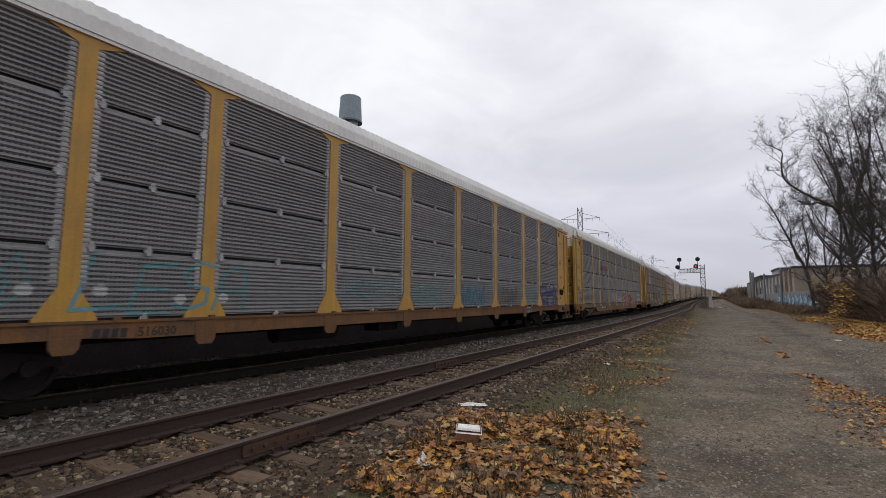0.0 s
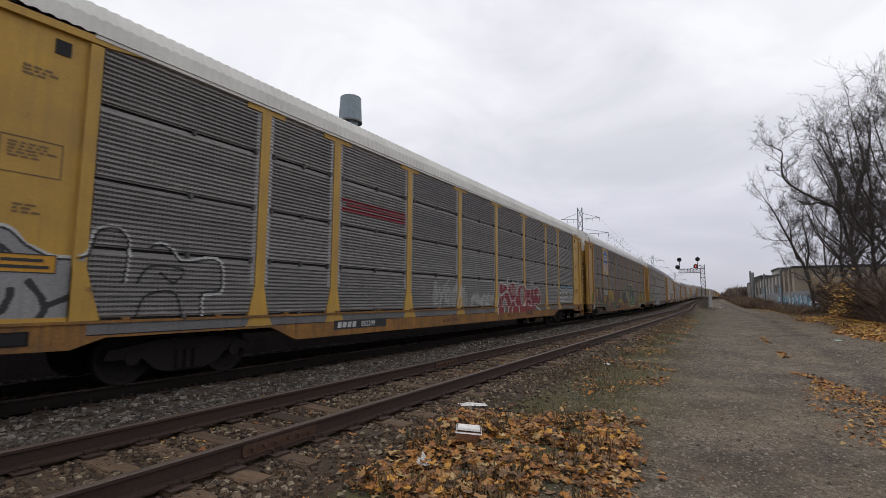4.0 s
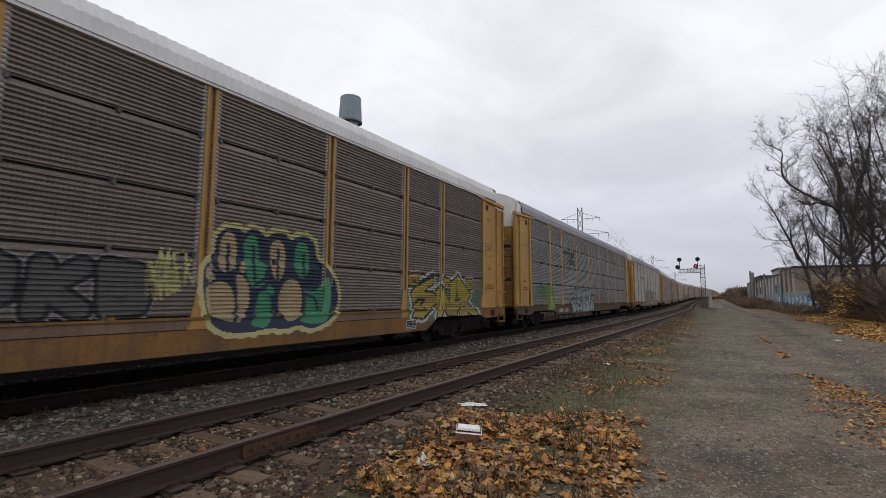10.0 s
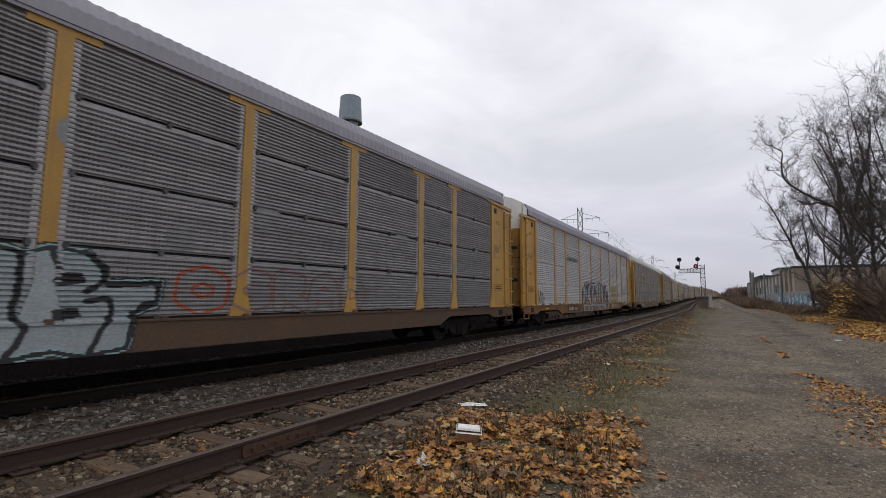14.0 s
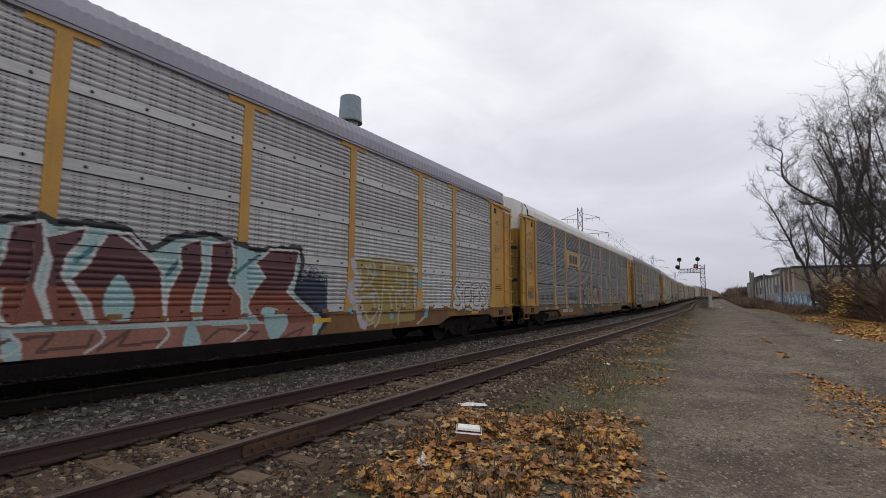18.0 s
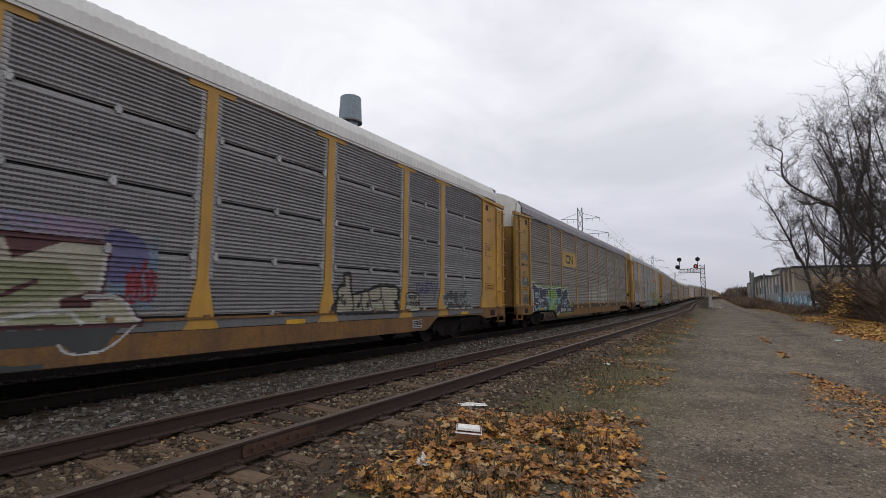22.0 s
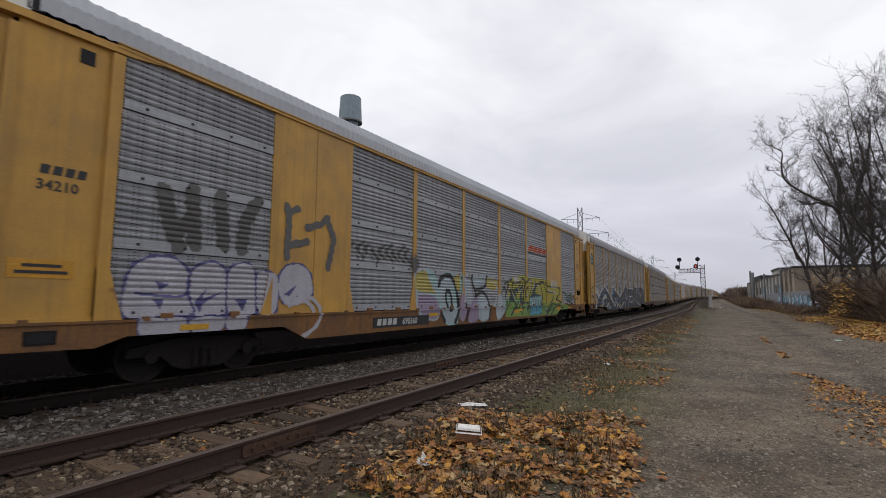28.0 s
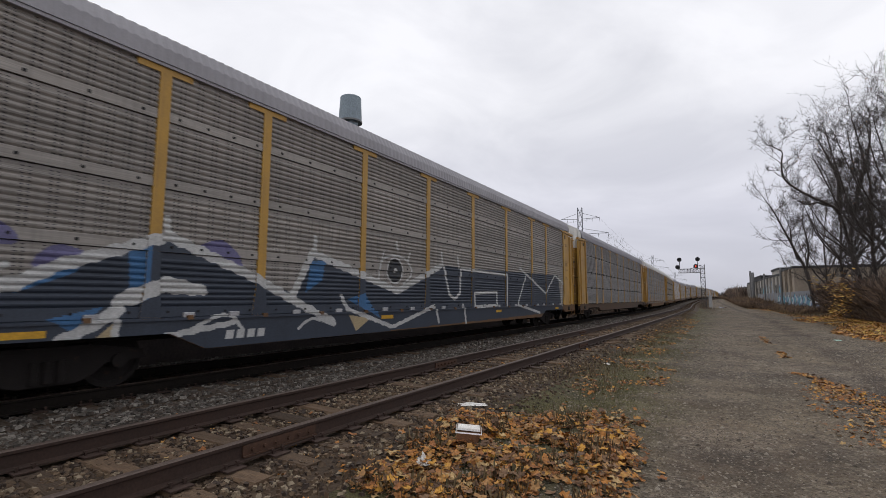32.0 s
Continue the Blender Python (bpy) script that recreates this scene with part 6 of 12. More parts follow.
def pylon(x, y, h, turn):
    p = thing("pylon", "grey lattice power pylon with wide cross arms", "pylon", pose(x, y, -0.5, 0, 0, turn), "power pylons")
    s = Shape()
    wb, wt = h * 0.09, h * 0.022
    lv = [0, 0.3, 0.52, 0.68, 0.78, 0.88, 1.0]
    for i in range(len(lv) - 1):
        a, b = lv[i], lv[i + 1]
        for sx, sy in ((1, 1), (1, -1), (-1, -1), (-1, 1)):
            wa = wb + (wt - wb) * min(1, a / 0.68)
            wc = wb + (wt - wb) * min(1, b / 0.68)
            s.tube((sx * wa, sy * wa, a * h), (sx * wc, sy * wc, b * h), 0.1, n=4)
            s.tube((sx * wa, sy * wa, a * h), (-sy * wc, sx * wc, b * h), 0.06, n=3, caps=False)
            s.tube((-sy * wa, sx * wa, a * h), (sx * wc, sy * wc, b * h), 0.06, n=3, caps=False)
    part("tower", s.mesh("tower", PYLON), p)
    for z, w in ((0.72, 8.5), (0.88, 6.0)):
        s = Shape()
        for e in (-1, 1):
            s.tube((0, e * wt, z * h), (0, e * w, z * h + 0.2), 0.09, n=4)
            s.tube((0, e * wt, (z + 0.06) * h), (0, e * w, z * h + 0.2), 0.07, n=4)
            for k in (0.35, 0.65, 1.0):
                s.tube((0, e * w * k, z * h + 0.15), (0, e * w * k, z * h - 1.0), 0.07, n=4)
        part("cross_arm", s.mesh("cross_arm", PYLON), p)
    return p


pylon(150, 39.9, 30.9, 8)
pylon(300, 38.0, 27.4, 8)
pylon(430, 38.0, 24.0, 8)
WIRE = mat("wire", (0.1, 0.1, 0.11), 0.5, 0.5, bump=0)
for z, w in ((27.4, 6.0), (22.4, 8.5)):
    for e in (-1, 1):
        s = Shape()
        pts = []
        ends = ((128, 150 + e * w, z - 1.5), (150, 39.9 + e * w, z - 0.8), (300, 38 + e * w, z * 0.86), (430, 38 + e * w, z * 0.74))
        for a, b in zip(ends, ends[1:]):
            pts += [(a[0] + (b[0] - a[0]) * t / 10, a[1] + (b[1] - a[1]) * t / 10, a[2] + (b[2] - a[2]) * t / 10 - 14 * t / 10 * (1 - t / 10)) for t in range(10)]
        s.pipe(pts, 0.02, 3)
        part("power_line", s.mesh("power_line", WIRE), None, "thin overhead power line between pylons")["category"] = "cable"
CAB_GREY = mat("cabinet_grey", (0.42, 0.42, 0.42), 0.5, streak=0.4, scale=2, fine=20)
cab = thing("signal_cabinet", "pale grey metal signal cabinet beside the gantry", "cabinet", pose(100, 3.1, ground_z(100, 3.1)))
s = Shape()
s.box(-0.3, 0.3, -0.26, 0.26, 0.2, 2.3, c=0.03)
part("body", s.mesh("body", CAB_GREY), cab)
s = Shape()
s.box(-0.35, 0.35, -0.3, 0.3, 2.3, 2.38)
part("lid", s.mesh("lid", GALV), cab)
s = Shape()
s.box(-0.36, 0.36, -0.32, 0.32, -0.2, 0.2)
part("plinth", s.mesh("plinth", WALL_GREY), cab)
FAR_WOOD = island_ramp("far_wood", [(0.1, 0.092, 0.09), (0.075, 0.07, 0.07), (0.13, 0.115, 0.105)], 0.95, 8)
far = brush(5200, lambda r: (r.uniform(330, 700), 30 + abs(r.gauss(0, 26))), 3, 8.5, 6)
far += brush(5000, lambda r: (r.uniform(420, 900), -20 - abs(r.gauss(0, 60))), 4, 9, 7)
far += brush(4500, lambda r: (r.uniform(60, 330), 19 + abs(r.gauss(0, 9))), 2, 5.5, 9)
far += brush(2500, lambda r: (r.uniform(700, 1000), r.uniform(-60, 60)), 3, 7, 10)
part("far_woods", scatter_mesh("far_woods", far, TWIG_V, TWIG_F, FAR_WOOD, 0.5), label="distant leafless woods along the line", kind="stuff")


# ---------- signal gantry ----------
GANTRY_STEEL = mat("gantry_steel", (0.09, 0.085, 0.085), 0.7, 0.3, dark=(0.05, 0.045, 0.045), rust=(0.12, 0.06, 0.035), rust_at=0.62)
SIGNAL_BLACK = mat("signal_black", (0.012, 0.012, 0.013), 0.6)


def glow(name, color, strength):
    m = bpy.data.materials.new(name)
    m.use_nodes = True
    b = m.node_tree.nodes["Principled BSDF"]
    b.inputs["Base Color"].default_value = (*color, 1)
    b.inputs["Emission Color"].default_value = (*color, 1)
    b.inputs["Emission Strength"].default_value = strength
    return m


def lattice(s, p, q, w, n, r, up):
    """A square lattice girder from p to q."""
    p, q, up = Vector(p), Vector(q), Vector(up)
    d = (q - p).normalized()
    sx = d.cross(up).normalized() * w / 2
    sy = up.normalized() * w / 2
    cs = [sx + sy, sx - sy, -sx - sy, -sx + sy]
    for c in cs:
        s.tube(p + c, q + c, r, n=4)
    for i in range(n):
        a, b = p + (q - p) * (i / n), p + (q - p) * ((i + 1) / n)
        for j in range(4):
            c1, c2 = cs[j], cs[(j + 1) % 4]
            if i % 2:
                c1, c2 = c2, c1
            s.tube(a + c1, b + c2, r * 0.7, n=4, caps=False)
            s.tube(a + c1, a + c2, r * 0.7, n=4, caps=False)


def gantry(x, y, arm):
    g = thing("signal_gantry", "dark steel cantilever gantry with round signal heads over the tracks", "railway signal", pose(x, y, ground_z(x, y) - 0.02))
    s = Shape()
    lattice(s, (0, 0, 0), (0, 0, 8.3), 0.75, 10, 0.06, (1, 0, 0))
    part("mast", s.mesh("mast", GANTRY_STEEL), g)
    s = Shape()
    lattice(s, (0, 0.4, 7.15), (0, arm, 7.15), 0.75, 7, 0.05, (0, 0, 1))
    s.tube((0, 0, 8.3), (0, 2.2, 7.55), 0.05, n=4)
    part("arm", s.mesh("arm", GANTRY_STEEL), g)
    s = Shape()
    s.box(-0.4, 0.4, -0.3, arm + 0.2, 7.55, 7.58)
    part("walkway", s.mesh("walkway", GANTRY_STEEL), g)
    for yy, heights in ((arm - 0.35, (7.95, 9.4)), (0.75, (8.05, 9.4))):
        s = Shape()
        s.tube((0, yy, 7.5), (0, yy, heights[-1] + 0.1), 0.06, n=6)
        part("signal_pole", s.mesh("signal_pole", GANTRY_STEEL), g)
        for i, z in enumerate(heights):
            off = 0.36 if i == 0 else 0.0
            s = Shape()
            s.lathe([(0.0, -0.05), (0.42, -0.05), (0.42, -0.02), (0.15, 0.02), (0.15, 0.35), (0.0, 0.35)], 20, "X", (-0.1, yy + off, z))
            s.lathe([(0.14, -0.3), (0.15, -0.05)], 12, "X", (-0.1, yy + off, z))
            h = part("signal_head", s.mesh("signal_head", SIGNAL_BLACK), g, "round black signal head")
            s = Shape()
            s.lathe([(0.0, -0.09), (0.08, -0.085), (0.12, -0.06)], 12, "X", (-0.1, yy + off, z))
            lit = i == 0 and yy < 2
            part("lens", s.mesh("lens", glow("red_lens", (1.0, 0.1, 0.06), 1.5) if lit else SIGNAL_BLACK), h, "red signal lens" if lit else "")
    return g


gantry(104.0, 4.3, 4.3)


# ---------- paint on the cars: graffiti, signs and lettering ----------
PAINTS = {}


def paint(name, color, rough=0.6):
    if name not in PAINTS:
        PAINTS[name] = mat("paint_" + name, color, rough, dark=tuple(c * 0.65 for c in color), scale=1.4, amount=0.6, fine=40, streak=0.4, bump=0.03)
    return PAINTS[name]


SMUDGE_P = paint("smudge", (0.1, 0.098, 0.095))
FAINT_P = paint("faint", (0.16, 0.158, 0.155))
JADE_P = paint("jade", (0.06, 0.27, 0.14))
PALE_Y = paint("pale_yellow", (0.5, 0.47, 0.22))
SKY_P = paint("sky_blue", (0.1, 0.33, 0.45))
WHITE_P = paint("white", (0.5, 0.5, 0.49))
BLACK_P = paint("black", (0.02, 0.02, 0.022))
RED_P = paint("red", (0.26, 0.035, 0.045))
TEAL_P = paint("teal", (0.14, 0.3, 0.32))
TEAL_DK = paint("dark_teal", (0.05, 0.16, 0.18))
NAVY_P = paint("navy", (0.025, 0.035, 0.07))
BLUE_P = paint("blue", (0.04, 0.13, 0.28))
GREEN_P = paint("green", (0.17, 0.3, 0.06))
GREEN_DK = paint("leaf_green", (0.06, 0.18, 0.06))
YELLOW_P = paint("yellow", (0.42, 0.33, 0.06))
BROWN_P = paint("brown", (0.1, 0.045, 0.03))
RUST_P = paint("rust_red", (0.2, 0.06, 0.035))
SILVER_P = paint("silver", (0.34, 0.38, 0.39))
PURPLE_P = paint("purple", (0.13, 0.12, 0.24))
LILAC_P = paint("lilac", (0.3, 0.24, 0.33))
AQUA_P = paint("aqua", (0.3, 0.45, 0.45))
SIGN_Y = paint("sign_yellow", (0.46, 0.31, 0.08))
SIGN_O = paint("sign_orange", (0.55, 0.27, 0.02))
ORANGE_P = paint("orange", (0.5, 0.09, 0.02))
MAROON_P = paint("maroon", (0.09, 0.03, 0.035))
OLIVE_P = paint("olive", (0.3, 0.22, 0.07))
DULL_RED = paint("dull_red", (0.25, 0.15, 0.13))
GREY_P = paint("grey", (0.25, 0.25, 0.255))
DKGREEN_P = paint("deep_green", (0.03, 0.06, 0.06))
CREAM_P = paint("cream", (0.4, 0.38, 0.3))
BUFF_P = paint("buff", (0.42, 0.33, 0.19))
VIOLET_P = paint("violet", (0.075, 0.075, 0.2))
CAMO_BR = paint("camo_brown", (0.15, 0.092, 0.075))
CAMO_GR = paint("camo_green", (0.055, 0.16, 0.06))
CAMO_YE = paint("camo_yellow", (0.4, 0.28, 0.05))
CAMO_WH = paint("camo_white", (0.4, 0.39, 0.38))
HAZE_G = paint("haze_green", (0.11, 0.19, 0.12))
CLAY_P = paint("clay", (0.27, 0.115, 0.08))
LILAC_W = paint("lilac_white", (0.42, 0.39, 0.43))
SPOT_P = paint("spot_blue", (0.15, 0.38, 0.45))
SKYHAZE_P = paint("haze_blue", (0.17, 0.24, 0.33))
MOSSY_P = paint("moss_cream", (0.27, 0.28, 0.17))
SPILL_P = paint("spilt_dark", (0.045, 0.05, 0.05))
GHOST_P = paint("ghost_white", (0.42, 0.41, 0.45))
PASTEL_P = paint("pastel_blue", (0.36, 0.42, 0.45))
PYEL_P = paint("pastel_yellow", (0.42, 0.35, 0.1))
LIME_P = paint("lime_yellow", (0.36, 0.33, 0.04))
SLATE_P = paint("slate_navy", (0.03, 0.04, 0.06))


def line(pts, w):
    """Mask of a stroke along points."""
    def f(X, Z):
        m = np.zeros(X.shape, bool)
        for (xa, za), (xb, zb) in zip(pts, pts[1:]):
            dx, dz = xb - xa, zb - za
            t = np.clip(((X - xa) * dx + (Z - za) * dz) / (dx * dx + dz * dz + 1e-9), 0, 1)
            m |= (X - xa - t * dx) ** 2 + (Z - za - t * dz) ** 2 < w * w
        return m
    return f


def area(pts):
    """Mask of a filled outline."""
    def f(X, Z):
        m = np.zeros(X.shape, bool)
        n = len(pts)
        for i in range(n):
            (xa, za), (xb, zb) = pts[i], pts[(i + 1) % n]
            if za == zb:
                continue
            m ^= ((Z < za) != (Z < zb)) & (X < xa + (Z - za) * (xb - xa) / (zb - za))
        return m
    return f


def within(X, Z, pts, pad):
    """The cells round a stroke, to save work."""
    xs, zs = [p[0] for p in pts], [p[1] for p in pts]
    return (X > min(xs) - pad) & (X < max(xs) + pad) & (Z > min(zs) - pad) & (Z < max(zs) + pad)


def pen(w, *strokes, bent=True):
    """Mask of hand-drawn strokes of half-width w, with slightly uneven rims."""
    runs = [curved(q) if bent else q for q in strokes]

    def f(X, Z):
        m = np.zeros(X.shape, bool)
        for q in runs:
            b = within(X, Z, q, w)
            m[b] |= line(q, w)(X[b] + 0.15 * w * np.sin(Z[b] * 31), Z[b] + 0.15 * w * np.sin(X[b] * 23))
        return m
    return f


def fill(*outlines, bent=False):
    """Mask of filled hand-drawn outlines."""
    runs = [curved(q, True) if bent else q for q in outlines]

    def f(X, Z):
        m = np.zeros(X.shape, bool)
        for q in runs:
            b = within(X, Z, q, 0.05)
            m[b] |= area(q)(X[b], Z[b])
        return m
    return f


def disc(x, z, r, sx=1.0):
    return lambda X, Z: ((X - x) / sx) ** 2 + (Z - z) ** 2 < r * r


def cloud(x0, x1, z0, z1, seed, rough=0.5):
    """Ragged filled patch."""
    r = np.random.RandomState(seed)
    bl = [(r.uniform(x0, x1), r.uniform(z0 + 0.2, z1 - 0.2), r.uniform(0.18, 0.42)) for _ in range(int((x1 - x0) * 5))]

    def f(X, Z):
        m = np.zeros(X.shape, bool)
        for x, z, q in bl:
            m |= (X - x) ** 2 / 1.6 + (Z - z) ** 2 < q * q
        return m & (Z > z0) & (Z < z1)
    return f


def spray(x, z, rx, rz, solid=0.35):
    """Soft sprayed patch that breaks up towards its rim."""
    def f(X, Z):
        d = ((X - x) / rx) ** 2 + ((Z - z) / rz) ** 2
        h = np.sin(np.floor(X * 36) * 12.99 + np.floor(Z * 40) * 78.23) * 43758.5
        return d + (1 - solid) * (h - np.floor(h)) < 1
    return f


def swirl(r):
    """A random hooked or looping stroke in a unit box, standing for no letter."""
    k = r.choice((0, 1, 2, 3))
    if k == 0:
        a0, turn = r.uniform(0, 6.28), r.uniform(3.2, 5.2)
        return [(0.5 + 0.42 * math.cos(a0 + turn * u / 10) * (1 - 0.03 * u), 0.5 + 0.46 * math.sin(a0 + turn * u / 10)) for u in range(11)]
    if k == 1:
        x = r.uniform(0.1, 0.3)
        return [(x, r.uniform(0, 0.1)), (x + r.uniform(-0.1, 0.2), 0.55), (r.uniform(0.6, 0.95), 1.0), (r.uniform(0.7, 1.1), r.uniform(0.4, 0.7))]
    if k == 2:
        return [(r.uniform(-0.1, 0.2), r.uniform(0.6, 1)), (0.35, r.uniform(0, 0.3)), (0.65, r.uniform(0.6, 0.9)), (r.uniform(0.9, 1.15), r.uniform(0, 0.2))]
    return [(r.uniform(-0.1, 0.1), r.uniform(0, 0.3)), (r.uniform(0.2, 0.5), r.uniform(0.8, 1)), (r.uniform(0.5, 0.8), r.uniform(0.3, 0.6)), (r.uniform(0.3, 0.6), r.uniform(0, 0.15)), (1.0, r.uniform(0.1, 0.4))]


def forms(x0, x1, z0, z1, n, w, seed, slant=0.0, wave=0.06):
    """A row of n interlocked hooked shapes, as strokes of half-width w."""
    r = random.Random(seed)
    cell = (x1 - x0) / n
    out = []
    for i in range(n):
        for _ in range(2):
            dz, k, sc = r.uniform(-wave, wave), r.uniform(0.85, 1.15), r.uniform(0.8, 1.0)
            out.append([(min(max(x0 + cell * (i + 0.5 + (u - 0.5) * k) + slant * (v - 0.5), x0), x1), z0 + w + dz + v * (z1 - z0 - 2 * w) * sc) for u, v in swirl(r)])

    def f(width):
        ms = [line(st, width) for st in out]
        return lambda X, Z: np.logical_or.reduce([m(X, Z) for m in ms])
    return f


GLYPH = dict(
    A=[[(0, 0), (0.15, 0.8), (0.5, 1), (0.85, 0.8), (1, 0)], [(0.15, 0.4), (0.85, 0.4)]], B=[[(0.1, 0), (0.1, 1), (0.8, 0.9), (0.75, 0.6), (0.15, 0.5), (0.95, 0.4), (0.85, 0.05), (0.1, 0)]],
    C=[[(0.95, 0.85), (0.5, 1), (0.1, 0.75), (0.05, 0.3), (0.4, 0), (1, 0.1)]], D=[[(0.1, 0), (0.1, 1), (0.75, 0.85), (0.95, 0.5), (0.75, 0.1), (0.1, 0)]], E=[[(0.95, 1), (0.15, 0.95), (0.05, 0.05), (1, 0)], [(0.1, 0.5), (0.85, 0.52)]],
    G=[[(0.95, 0.9), (0.5, 1), (0.08, 0.7), (0.08, 0.25), (0.5, 0), (0.95, 0.2), (0.95, 0.5), (0.6, 0.5)]], H=[[(0.05, 0), (0.1, 1)], [(0.95, 1), (0.9, 0)], [(0.1, 0.45), (0.9, 0.55)]], I=[[(0.5, 0), (0.5, 1)]],
    J=[[(0.2, 1), (1, 1)], [(0.7, 1), (0.65, 0.2), (0.3, 0), (0, 0.25)]], L=[[(0.1, 1), (0.05, 0), (1, 0.05)]],
    K=[[(0.1, 0), (0.15, 1)], [(0.95, 1), (0.2, 0.5), (1, 0)]], M=[[(0, 0), (0.12, 1), (0.5, 0.35), (0.88, 1), (1, 0)]], N=[[(0.05, 0), (0.1, 1), (0.9, 0.02), (0.95, 1)]],
    O=[[(0.5, 1), (0.08, 0.8), (0.03, 0.3), (0.45, 0), (0.92, 0.2), (0.97, 0.75), (0.5, 1)]], P=[[(0.1, 0), (0.1, 1), (0.85, 0.9), (0.9, 0.6), (0.15, 0.45)]], Q=[[(0.5, 1), (0.08, 0.8), (0.03, 0.3), (0.45, 0), (0.92, 0.2), (0.97, 0.75), (0.5, 1)], [(0.55, 0.4), (1, -0.05)]],
    R=[[(0.1, 0), (0.1, 1), (0.85, 0.92), (0.85, 0.62), (0.2, 0.5), (1, 0)]], S=[[(0.95, 0.9), (0.45, 1), (0.05, 0.75), (0.3, 0.52), (0.85, 0.42), (0.9, 0.12), (0.4, 0), (0, 0.1)]], T=[[(0, 0.95), (1, 1)], [(0.5, 0.97), (0.45, 0)]],
    U=[[(0.05, 1), (0.05, 0.25), (0.45, 0), (0.9, 0.25), (0.95, 1)]], V=[[(0, 1), (0.5, 0), (1, 1)]], W=[[(0, 1), (0.2, 0), (0.5, 0.65), (0.78, 0), (1, 1)]], Y=[[(0, 1), (0.5, 0.5), (1, 1)], [(0.5, 0.5), (0.4, 0)]], Z=[[(0, 0.95), (0.95, 1), (0.05, 0.05), (1, 0)]])


def fat(body, x0, x1, z0, z1, w, seed=1, slant=0.0, wave=0.05):
    """Fat hand-sprayed letters between x0 and x1, as strokes of half-width w; call it with a width to get a mask."""
    r = random.Random(seed)
    cell = (x1 - x0) / len(body)
    per = []
    for i, ch in enumerate(body):
        dz, tip = r.uniform(-wave, wave), r.uniform(-0.06, 0.06)
        a, b = x0 + cell * i + w * 0.92, x0 + cell * (i + 1) - w * 0.92
        per.append([[(a + (b - a) * (u + tip * (v - 0.5)) + slant * (v - 0.5), z0 + w + dz + v * (z1 - z0 - 2 * w)) for u, v in st] for st in GLYPH[ch]])

    def f(width, only=None):
        ms = [line(st, width) for i, sts in enumerate(per) for st in sts if only is None or i in only]
        return lambda X, Z: np.logical_or.reduce([m(X, Z) for m in ms])
    return f


SPEC = [dict(step=0.07, depth=0.034, bands=False, pw=0.24, low=0.76), dict(step=0.07, depth=0.034, bands=False, pw=0.2, low=0.53), dict(step=0.07, depth=0.034, bands=False, pw=0.15, low=0.45),
        dict(step=0.07, depth=0.034, bands=False, pw=0.2, low=0.56), dict(step=0.094, depth=0.026, bands=True, pw=0.2, low=0.58), dict(step=0.07, depth=0.034, bands=False, pw=0.2, low=0.45),
        dict(step=0.094, depth=0.026, bands=True, pw=0.18, low=0.45), dict(step=0.094, depth=0.026, bands=True, pw=0.18, low=0.52), dict(step=0.094, depth=0.026, bands=True, pw=0.18, low=0.52)]


FEET = ((0.72, 0.42), (0.42, 0.5), (0.34, 0.5), (0.44, 0.45), (0.42, 0.65), (0.46, 0.6), (0.3, 0.5), (0.46, 0.6), (0.3, 0.5))


